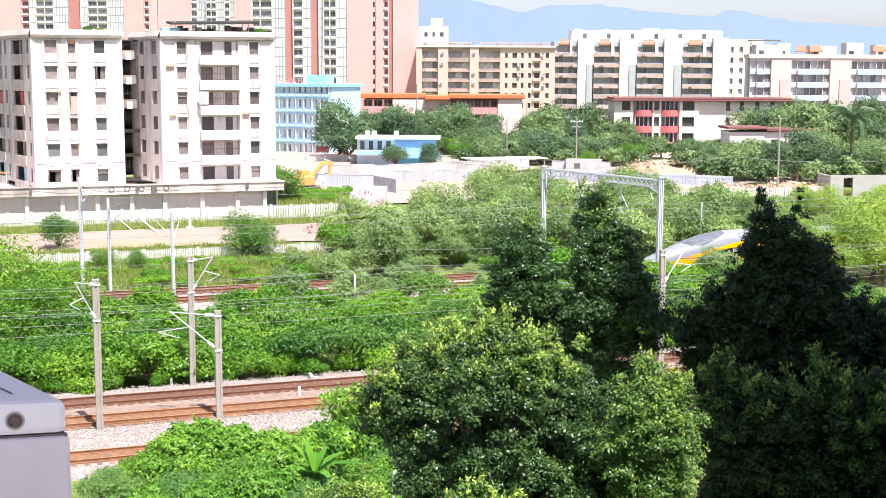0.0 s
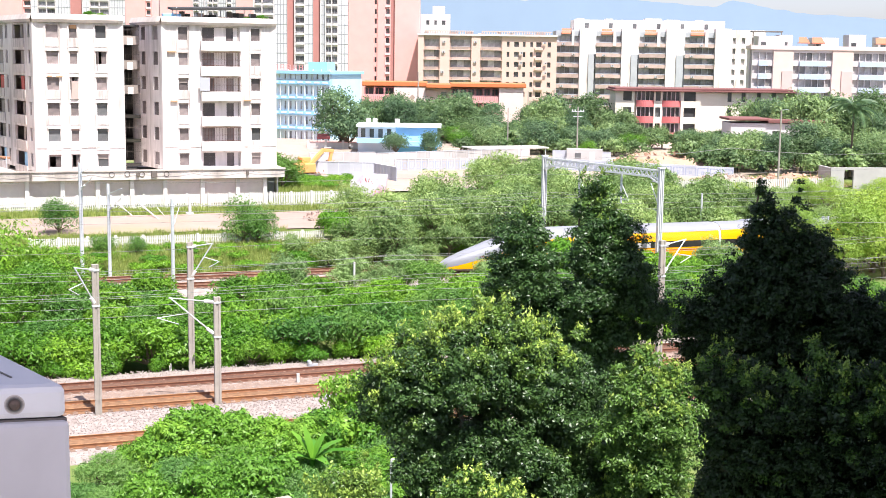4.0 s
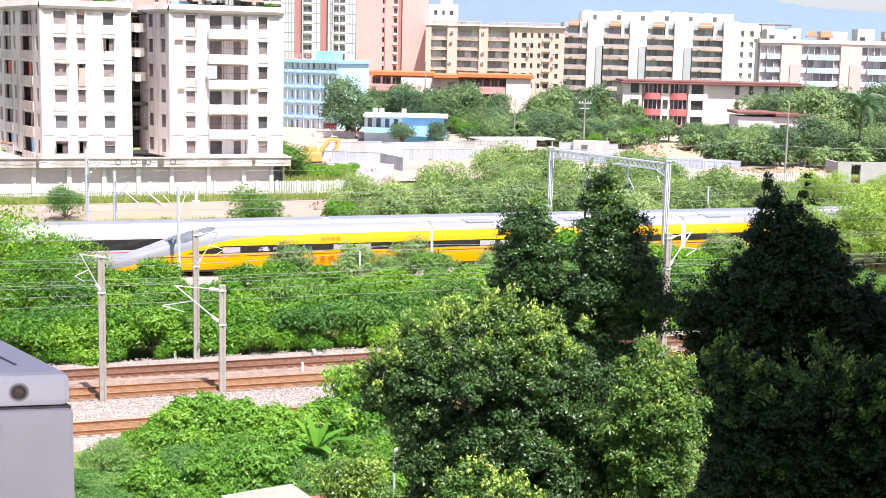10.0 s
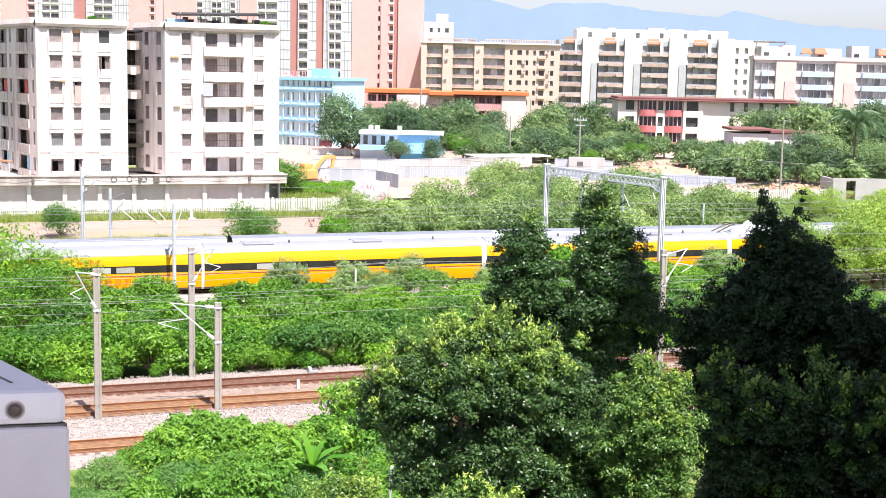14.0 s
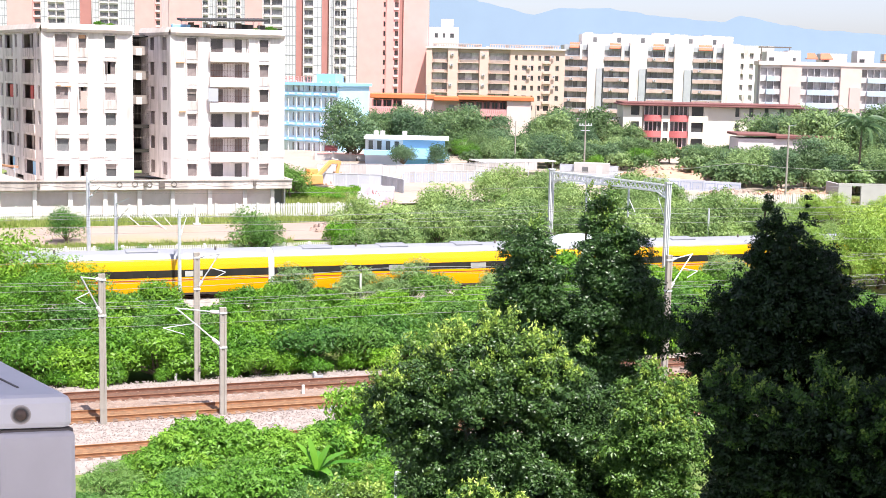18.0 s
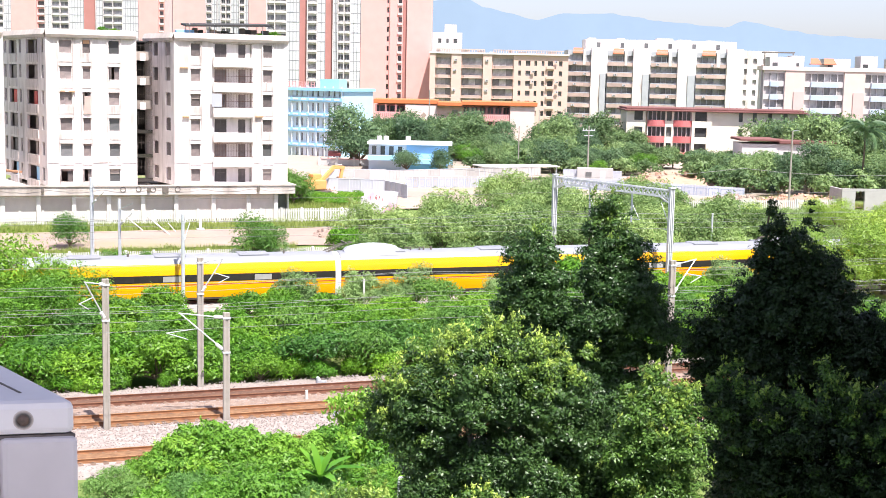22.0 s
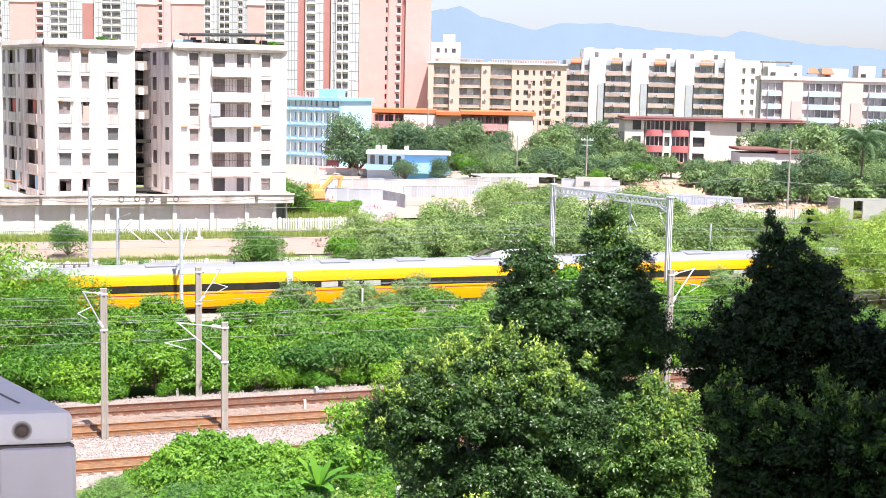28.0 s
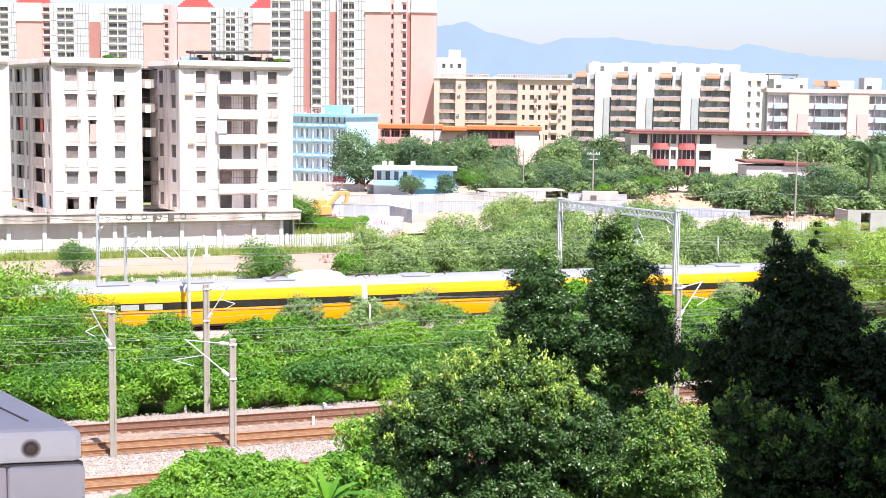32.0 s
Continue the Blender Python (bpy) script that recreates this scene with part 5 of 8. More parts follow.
def blue_school():
    """Four-storey blue and white school seen at its corner, with galleries along the long side."""
    b = slab("blue_school", -22.9, 262, 0, "white school building with sky-blue gallery parapets", "school buildings")
    m = pose(0, 0, 0, 0, 0, 180 - 28)
    rows = [2.6 + 3.05 * k for k in range(5)]
    wall = part("gallery_wall", pierced(Geo(), 0, 32, 0, 15.8, -0.8, -0.5, [(0.5 + 1.3 * i, 0.95 + 1.3 * i, z, z + 1.6) for i in range(24) for z in rows[:-1] + [rows[-1] - 0.2]]), BLUE_WHITE, b, m=m)
    for i in range(24):
        for z in rows:
            pane(wall, 0.5 + 1.3 * i, 0.95 + 1.3 * i, z, z + 1.6, -0.68, BAY_GLASS)
    for z in rows:
        part("parapet", Geo().box(-0.2, 32, 0.0, 0.15, z - 1.05, z - 0.35).box(0, 32, -0.5, 0.0, z - 1.15, z - 1.0), SKY_BLUE, b, "sky-blue gallery parapet", m=m)
        for i in range(16):
            part("column", Geo().box(2.0 * i, 0.16 + 2.0 * i, -0.2, 0, z - 0.35, z + 1.95), BLUE_WHITE, b, m=m)
            part("panel", Geo().box(2.0 * i + 0.4, 2.0 * i + 1.7, 0.15, 0.18, z - 0.85, z - 0.5), BLUE_WHITE, b, m=m)
    part("roof", Geo().box(-0.4, 32, -12.3, 0.4, 15.8, 16.4), SKY_BLUE, b, m=m)
    part("end_wall", Geo().box(0, 0.3, -11.9, -0.1, 0, 15.8), surf("pale_blue_paint", (0.50, 0.74, 0.86), (0.44, 0.68, 0.82), 0.5, 0.6), b, m=m)
    part("roof_tank", Geo().box(2.0, 6.5, -5, -2, 16.4, 18.2), SKY_BLUE, b, m=m)
    for k in range(6):
        x = 6.6 + k * 1.5
        letter = Geo()
        for dx, w, z0, z1 in ((0.0, 0.16, 16.5, 17.6), (0.75, 0.16, 16.5, 17.6), (0.0, 0.9, 17.0, 17.15), (0.1, 0.7, 17.5, 17.62)):
            letter.box(x + dx, x + dx + w, -0.2, -0.1, z0, z1)
        part("sign_mark", letter, PINK_PAINT, b, "faded red roof sign", m=m)
    part("sign_rail", Geo().box(6.4, 15.6, -0.15, -0.05, 16.4, 16.55), PINK_PAINT, b, m=m)
    part("body", Geo().box(0.4, 32, -11.9, -0.9, 0, 15.8), BLUE_WHITE, b, m=m)


blue_school()


def blue_annex():
    b = slab("blue_annex", -8.75, 235, 0, "low white and sky-blue house with a flat roof", "school buildings")
    m = pose(0, 0, 0, 0, 0, 180 - 20)
    cols = [(0.8 + 1.7 * i, 1.7 + 1.7 * i) for i in range(4)]
    grid_wall(b, 0, 7.4, 0.5, 7.0, cols, [(4.9, 6.5)], BLUE_WHITE, GLASS_DARK, m=m @ pose(0, -0.3, 0))
    part("body", Geo().box(0.1, 7.2, -6, -0.4, 0.5, 6.9), BLUE_WHITE, b, m=m)
    part("end_wall", Geo().box(0, 7.5, -0.02, 0.3, 0.5, 6.9), SKY_BLUE, b)
    part("roof", Geo().box(-7.0, 8.2, -0.7, 6.4, 6.9, 7.35), BLUE_WHITE, b, "flat white roof", m=pose(0, 0, 0, 0, 0, 0))
    part("canopy", Geo().box(-6.8, 0, -1.8, 0.3, 4.1, 4.9).box(0, 8.4, -1.0, 0, 3.6, 4.4), SKY_BLUE, b, m=pose(0, 0, 0, 0, 0, -4))
    part("base", Geo().box(0.2, 7.4, -0.06, 0, 1.0, 3.4), surf("deep_blue_paint", (0.16, 0.46, 0.66), (0.13, 0.41, 0.60), 0.5, 0.6), b)
    for x in (-5.0, -3.8, 0.2):
        part("roof_tank", Geo().tube((x, 2, 7.3), (x, 2, 8.3), 0.45, n=12), PALE_WALL, b)


blue_annex()


def forecourt():
    """Low painted wall, red awnings and lamp posts in front of the blue school."""
    w = thing("forecourt_wall", pose(-25.5, 243, 1.8), "low pinkish white wall in front of the school", "wall")
    part("wall", Geo().box(0, 13.5, -0.12, 0.12, -0.2, 1.7), PALE_PANEL, w, bevel=0.02)
    part("coping", Geo().box(-0.1, 13.6, -0.2, 0.2, 1.7, 1.85), PINK_PAINT, w, "faded pink coping")
    for k in range(5):
        part("pier", Geo().box(0.1 + 3.2 * k, 0.5 + 3.2 * k, -0.22, 0.22, -0.2, 2.1), FENCE_WHITE, w)
    for x, y, w0, h in ((-14.3, 240, 1.6, 2.3), (-11.4, 240, 2.6, 1.9), (-23.8, 245, 2.4, 2.6)):
        a = thing("awning", pose(x, y, 1.8), "faded red awning on thin posts by the school", "awning", "red awnings")
        part("cloth", Geo().quad((0, 0, h), (w0, 0, h), (w0, 1.4, h + 0.5), (0, 1.4, h + 0.5)).box(0, w0, -0.03, 0.0, h - 0.45, h), BALCONY_RED, a)
        for dx in (0.06, w0 - 0.06):
            part("post", Geo().tube((dx, 0.02, -0.2), (dx, 0.02, h), 0.04), STEEL, a)


forecourt()


def red_school():
    """Pale house with red balconies, round-cornered dark windows and a maroon roof edge."""
    b = slab("red_balcony_house", 35.8, 275, 0, "cream house with red balconies and a maroon roof edge", "school buildings")
    cream = surf("cream_paint", (0.74, 0.68, 0.58), (0.68, 0.61, 0.52), 0.5, 0.8)
    part("body", Geo().box(0.2, 37, 1.4, 12, 0, 13.0), cream, b)
    part("roof", Geo().box(-0.6, 37.5, -0.9, 12.5, 13.0, 13.35).box(-0.2, 37, -0.4, 12, 13.35, 13.75), RED_ROOF, b, bevel=0.1)
    rows = [(1.0 + 3.35 * k, 3.0 + 3.35 * k) for k in range(0, 4)]
    grid_wall(b, 0, 4.0, 0, 13, [(1.6, 3.4)], rows, cream, GLASS_DARK, y=0.2, thick=0.9)
    grid_wall(b, 13.7, 17.8, 0, 13, [(14.3, 16.8)], rows, cream, GLASS_DARK, y=0.0, thick=0.9)
    grid_wall(b, 17.8, 37, 0, 13, [(23.5, 24.4), (26.4, 27.3), (29.6, 30.5), (32.8, 33.7)], rows, cream, GLASS_DARK, y=0.4, thick=0.9)
    for x0, x1 in ((4.4, 8.1), (9.8, 13.7)):
        grid_wall(b, x0, x1, 0, 13, [(x0 + 0.2 + 0.9 * i, x0 + 0.95 + 0.9 * i) for i in range(4)], rows, PALE_WALL, GLASS_DARK, y=0.5, thick=0.8)
        for z0, z1 in rows:
            g = Geo()
            pts = [(x0 + (x1 - x0) * i / 10, 0.4 - 0.9 * math.sin(math.pi * i / 10)) for i in range(11)]
            g.strip([[(x, y, z0 - 1.2), (x, y, z0 + 0.1), (x, 0.5, z0 + 0.1)] for x, y in pts])
            part("balcony", g, BALCONY_RED, b, "curved red balcony")
    grid_wall(b, 8.1, 9.8, 0, 13, [(8.4, 9.5)], rows, cream, GLASS_DARK, y=0.3, thick=0.9)
    h = slab("low_house", 53.4, 245, 0, "low white house with a dark red roof edge", "school buildings")
    part("body", Geo().box(0.2, 17.2, 0.3, 8, 0.5, 8.0), PALE_WALL, h)
    part("roof", Geo().box(-0.3, 7.2, -0.6, 8.4, 8.5, 8.95).box(7.0, 17.6, -0.6, 8.4, 8.1, 8.75), RED_ROOF, h, bevel=0.1)
    grid_wall(h, 0.2, 17.2, 0.5, 8.0, [(8.0, 9.4), (12.6, 14.0)], [(5.0, 6.6)], PALE_WALL, GLASS_DARK, y=0, thick=0.3)


red_school()


def ridge():
    """Far blue hills."""
    pts = [(-2500, 120), (-1500, 170), (-800, 230), (-300, 250), (-82, 257), (7, 276), (76, 247), (160, 225), (256, 205), (327, 230), (400, 228), (489, 232), (615, 213), (740, 204), (848, 194), (910, 220), (1027, 193), (1117, 180), (1346, 168), (1800, 140), (2600, 90)]
    rows = []
    x = -2500.0
    while x <= 2600:
        for (x0, z0), (x1, z1) in zip(pts, pts[1:]):
            if x0 <= x <= x1:
                z = z0 + (z1 - z0) * (x - x0) / (x1 - x0)
        z += 5 * noise.noise((x * 0.02, 0, 0)) + 2.5 * noise.noise((x * 0.07, 3, 0))
        rows.append([(x, 4200, z), (x, 4190, z * 0.5), (x, 4180, 0)])
        x += 16
    return Geo().strip(rows)


tagged(part("backdrop", ridge(), HILL, smooth=True), "hills on the horizon with haze painted in blue", "hills", kind="structure")

# ---- masts, wires, fences ----
def concrete_mast(a, b, z, h, label, arm=None, w=0.24):
    """A slotted concrete mast with its insulated bracket."""
    t = thing("catenary_mast", lay(a, b, z), label, "mast", "concrete masts")
    g = Geo()
    for s in (-1, 1):
        g.box(s * w / 2 - 0.06, s * w / 2 + 0.06, -0.14, 0.14, -0.3, h)
    g.box(-w / 2, w / 2, -0.10, 0.10, -0.3, h)
    part("post", g, CONCRETE, t, bevel=0.02)
    if arm:
        ax, ay = arm
        g = Geo().tube((0, 0, h - 0.3), (ax, ay, h - 0.05), 0.035)
        g.tube((0, 0, h - 2.2), (ax * 0.95, ay * 0.95, h - 0.1), 0.04)
        g.tube((ax * 0.6, ay * 0.6, h - 0.9), (ax * 1.25, ay * 1.25, h - 1.15), 0.025).tube((ax * 1.25, ay * 1.25, h - 1.15), (ax * 0.8, ay * 0.8, h - 1.5), 0.025)
        part("bracket", g, STEEL, t, "slanting steel bracket")
        for z0, u0, u1 in ((h - 0.3, 0.08, 0.26), (h - 2.2, 0.08, 0.22)):
            rise = 0.25 if z0 > h - 1 else 2.1
            part("insulator", Geo().tube((ax * u0, ay * u0, z0 + rise * u0), (ax * u1, ay * u1, z0 + rise * u1), 0.10, n=10), PORCELAIN, t, "white porcelain insulator")
    for zz in (h - 0.3, h - 2.2):
        part("clamp", Geo().box(-w / 2 - 0.09, w / 2 + 0.09, -0.16, 0.16, zz - 0.05, zz + 0.05), STEEL, t)
    return t


concrete_mast(5.35, 69.4, 0.15, 8.05, "weathered concrete catenary mast between the sidings", arm=(-1.1, -0.6))
concrete_mast(11.5, 77.6, 0.1, 7.95, "concrete catenary mast below the hedge", arm=(1.3, -0.5))
concrete_mast(11.75, 69.8, 0.15, 5.95, "short concrete mast with a steel bracket", arm=(-2.5, 0.6))
concrete_mast(48.8, 70.0, 0.1, 7.6, "concrete catenary mast rising behind the dark tree", arm=(2.6, 0.4))
concrete_mast(39.05, 70.0, 0.1, 8.15, "concrete catenary mast behind the fig tree", arm=(1.9, 0.5))


def steel_mast(a, b, z, h, r, label, arm=0):
    t = thing("steel_mast", lay(a, b, z), label, "mast", "steel masts")
    g = Geo().tube((0, 0, 0), (0, 0, h), r, r * 0.85, 12)
    part("post", g, STEEL, t, smooth=False)
    part("foot_plate", Geo().box(-0.3, 0.3, -0.3, 0.3, 0, 0.05), STEEL, t)
    if arm:
        g = Geo().tube((0, 0, h - 0.9), (0.9, arm * 2.4, h - 0.2), 0.03).tube((0, 0, h - 2.4), (0.9, arm * 2.4, h - 1.0), 0.03).tube((0, 0, h - 0.9), (0.5, arm * 2.8, h - 1.0), 0.025)
        part("bracket", g, STEEL, t)
        part("insulator", Geo().tube((0.1, arm * 0.3, h - 2.2), (0.3, arm * 0.8, h - 1.9), 0.09, n=10), PORCELAIN, t)
    return t


steel_mast(8.0, 117.6, -0.7, 10.4, 0.19, "tall galvanised steel mast beyond the tracks", arm=-1)
steel_mast(10.35, 117.6, -0.7, 8.5, 0.16, "galvanised steel mast beyond the tracks", arm=-1)
steel_mast(14.35, 106.2, -0.6, 8.2, 0.16, "galvanised steel mast beside the main line", arm=1)
steel_mast(70.5, 118.5, -0.6, 6.2, 0.12, "slim grey post beside the main line")


def portal():
    """Lattice portal across both main tracks."""
    t = thing("catenary_portal", lay(56.0, 112, -0.7), "galvanised lattice portal across the main line", "portal")
    near, far = (2.55, -6.3), (-3.4, 6.6)
    for (x, y), h, w in ((near, 10.1, 0.36), (far, 10.35, 0.36)):
        g = Geo().box(x - 0.05, x + 0.05, y - 0.17, y + 0.17, 0, h)
        for s in (-1, 1):
            g.box(x + s * w / 2 - 0.05, x + s * w / 2 + 0.05, y - 0.18, y + 0.18, 0, h).box(x - w / 2, x + w / 2, y + s * 0.02 - 0.02, y + s * 0.02 + 0.02, 0.02, h - 0.02)
        part("leg", g, PAINTED_STEEL, t, "pale steel leg")
        part("leg_cap", Geo().box(x - 0.3, x + 0.3, y - 0.26, y + 0.26, h, h + 0.12), PAINTED_STEEL, t)
    p, q = Vector((near[0], near[1], 9.9)), Vector((far[0], far[1], 10.2))
    n = 13
    for s in (-0.2, 0.2):
        side = Vector((s, 0, 0))

        def low(u):
            end = max(0.0, 1 - min(u, 1 - u) / 0.1)
            return p.lerp(q, u) + side + Vector((0, 0, -0.62 - 0.55 * end * end))

        g = Geo().bar(p + side, q + side, 0.12)
        for i in range(n):
            u0, u1 = i / n, (i + 1) / n
            g.bar(low(u0), low(u1), 0.12)
            um = (u0 + u1) / 2
            g.bar(low(u0), p.lerp(q, um) + side, 0.09).bar(p.lerp(q, um) + side, low(u1), 0.09)
        part("beam", g, PAINTED_STEEL, t, "pale lattice beam")
    for u in (0.32, 0.68):
        c = p.lerp(q, u)
        part("hanger", Geo().tube((c.x, c.y, c.z - 0.5), (c.x, c.y, c.z - 3.4), 0.1), STEEL, t)
        g = Geo().bar((c.x, c.y, c.z - 1.6), (c.x, c.y - 1.5, c.z - 2.9), 0.06).bar((c.x, c.y, c.z - 3.1), (c.x, c.y - 1.6, c.z - 3.0), 0.06)
        part("bracket", g, STEEL, t)
    g = Geo().bar((near[0], near[1], 8.8), (near[0], near[1] + 1.7, 8.8), 0.06).bar((near[0], near[1], 6.3), (near[0], near[1] + 1.9, 8.6), 0.06).bar((near[0], near[1] - 0.3, 6.2), (near[0], near[1] + 1.2, 6.2), 0.06)
    part("bracket", g, STEEL, t)


portal()


def wire(name, b, z, a0, a1, sag, spans, r, label):
    """One overhead wire hanging between supports."""
    g, line = Geo(), []
    n = 6 * spans
    for i in range(n):
        pts = []
        for k in (i, i + 1):
            u = k / n
            v = (u * spans) % 1.0 if k < n else 1.0
            if k == i + 1 and v == 0:
                v = 1.0
            pts.append((a0 + (a1 - a0) * u, b, z - sag * 4 * v * (1 - v)))
        line += pts if i == 0 else pts[1:]
    g.strip([[(x + 0, y + r * math.cos(w), zz + r * math.sin(w)) for w in (0.0, 1.571, 3.142, 4.712, 6.283)] for x, y, zz in line])
    return tagged(part(name, g, WIRE, m=lay(0, 0)), label, "wire", "overhead wires")


for b, z, sag in ((66.8, 7.4, 0.5), (66.8, 5.9, 0.05), (72.6, 7.3, 0.5), (72.6, 5.8, 0.05), (75.1, 7.2, 0.5), (75.1, 5.7, 0.05), (69.3, 8.1, 0.3), (77.6, 7.9, 0.3), (69.7, 6.0, 0.2)):
    wire("overhead_wire", b, z, -46, 92, sag, 4, 0.0095, "thin overhead wire above the sidings")
for b, z, sag in ((109.4, 6.6, 0.6), (109.4, 5.3, 0.03), (114.0, 6.6, 0.6), (114.0, 5.3, 0.03), (106.0, 7.2, 0.3), (117.8, 8.0, 0.3)):
    wire("overhead_wire", b, z, -90, 190, sag, 6, 0.012, "thin overhead wire above the main line")


def picket_fence(a0, a1, b0, b1, height, step, label, group):
    """A white precast fence: posts, two rails and single pickets."""
    f = thing("fence", pose(0, 0, 0), label, "fence", group)
    p0, p1 = Vector((a0, b0)), Vector((a1, b1))
    n = int((p1 - p0).length / step)
    ang = math.degrees(math.atan2(b1 - b0, a1 - a0))
    picket = Geo().box(-step * 0.3, step * 0.3, -0.04, 0.04, 0.15, height).mesh("picket")
    post = Geo().box(-0.12, 0.12, -0.12, 0.12, -0.2, height + 0.12).mesh("post")
    for i in range(n):
        u = (p0.lerp(p1, i / n))
        m = lay(u.x, u.y, level(u.y), ang)
        if i % 12 == 0:
            part("post", post, FENCE_WHITE, f, m=m)
        else:
            part("picket", picket, FENCE_WHITE, f, m=m)
    g = Geo()
    for z in (0.35, height - 0.3):
        g.box(0, (p1 - p0).length, 0.04, 0.10, z - 0.05, z + 0.05)
    part("rail", g, FENCE_WHITE, f, m=lay(a0, b0, level((b0 + b1) / 2), ang))
    return f


picket_fence(-10, 43.5, 156.0, 156.0, 1.75, 0.21, "white precast picket fence in front of the old block", "white fences")
picket_fence(4, 33, 129.3, 129.3, 1.0, 0.22, "low white picket fence beside the dirt road", "white fences")
picket_fence(66, 112, 157, 155, 2.2, 0.30, "white precast fence of the building site", "white fences")


tagged(part("low_wall", Geo().box(-4, 40, 128.6, 128.9, 0.0, 0.75), CONCRETE, m=lay(0, 0)), "low stained concrete wall below the small fence", "wall", kind="structure")


def own_house():
    """The viewer's own house, unseen; wing and canopy are added to cast shade."""
    h = thing("own_house", pose(0, 0, 0), "unseen house round the viewer, added to cast shade", "building", kind="structure")
    # added wall out of view, blocks the sun from the near trees
    part("wing", Geo().box(14.0, 15.0, 9.0, 34.0, 0, 52.5), CONCRETE, h, "unseen tall wing added to shade the trees")
    # added base, kept low so open sky reaches the outdoor unit
    part("terrace", Geo().box(-12, 26.3, -14, -1.2, 0, 17.4), FENCE_WHITE, h, "unseen pale terrace added below the viewer")
    # added slab and post, only there to shade the outdoor unit
    part("canopy", Geo().box(0.35, 2.2, -2.5, -0.6, 24.4, 24.5), FENCE_WHITE, h, "unseen slab added to shade the outdoor unit")
    part("canopy_post", Geo().box(2.0, 2.1, -2.4, -2.3, 17.4, 24.4), FENCE_WHITE, h)
    part("ledge", Geo().box(-1.4, -0.2, -1.3, 1.6, 17.95, 18.1), FENCE_WHITE, h, "concrete window ledge")


own_house()


def window_unit():
    """White enamelled metal box on the ledge: lid with a rusty screw, body panels below a dark joint."""
    u = thing("outdoor_unit", pose(-0.2935, 1.0, 18.742, 0, 0, 12.7), "white enamelled metal outdoor unit with a rusty screw", "outdoor unit")
    dx, dy = -math.sin(radians(26.3)), math.cos(radians(26.3))

    def prism(x0, x1, z0, z1, front, deep):
        g = Geo()
        pts = [(x0, front), (x1, front), (x1 + dx * deep, dy * deep), (x0 + dx * deep, dy * deep)]
        k = len(g.v)
        g.v.extend([(x, y, z0) for x, y in pts] + [(x, y, z1) for x, y in pts])
        for q in ((3, 2, 1, 0), (4, 5, 6, 7), (0, 1, 5, 4), (1, 2, 6, 5), (2, 3, 7, 6), (3, 0, 4, 7)):
            g.f.append(tuple(k + i for i in q))
        return g

    part("lid", prism(-0.5, 0.0, -0.0275, 0.0, 0.0, 0.5), BOX_PAINT, u, bevel=0.006, smooth=False)
    part("lid_groove", prism(-0.046, -0.044, 0.0, 0.0008, 0.03, 0.44), TRAIN_GREY, u, "thin dark groove on the lid")
    part("joint", prism(-0.5, -0.001, -0.0305, -0.0272, 0.0015, 0.49), surf("joint_dirt", (0.05, 0.038, 0.034), (0.12, 0.10, 0.095), 50, 0.9, fine=300), u, "dark joint under the lid")
    part("corner_panel", prism(-0.0565, 0.002, -0.645, -0.0286, -0.002, 0.5), surf("body_enamel", (0.50, 0.46, 0.475), (0.455, 0.415, 0.43), 6, 0.6, fine=60, stain=(0.36, 0.32, 0.32), stain_at=0.66, spec=0.3), u, bevel=0.004)
    part("front_panel", prism(-0.5, -0.0580, -0.645, -0.0290, 0.0, 0.5), surf("aged_enamel", (0.46, 0.395, 0.415), (0.41, 0.35, 0.37), 5, 0.5, fine=50), u, "slightly mauve front panel", bevel=0.002)
    for r, y, tone in ((0.0078, -0.0002, 0.44), (0.0069, -0.0004, 0.29), (0.0061, -0.0006, 0.15), (0.0053, -0.0008, 0.07)):
        bloom = surf("rust_bloom", (tone, tone * 0.88, tone * 0.83), (tone * 0.8, tone * 0.68, tone * 0.62), 160, 0.8, fine=700)
        part("stain", Geo().tube((-0.040, y, -0.0145), (-0.040, 0.001, -0.0145), r, n=28), bloom, u, "brown stain round the screw")
    screw = Geo()
    turns = [2 * math.pi * i / 20 for i in range(21)]
    screw.strip([[(-0.040 + r * math.cos(w), y, -0.0145 + r * math.sin(w)) for r, y in ((0.0046, 0.0), (0.0044, -0.0012), (0.0030, -0.0022), (0.0, -0.0025))] for w in turns])
    part("screw", screw, surf("rusty_screw", (0.05, 0.032, 0.024), (0.10, 0.06, 0.045), 300, 0.6, fine=900), u, "rusty domed screw", smooth=True)


window_unit()

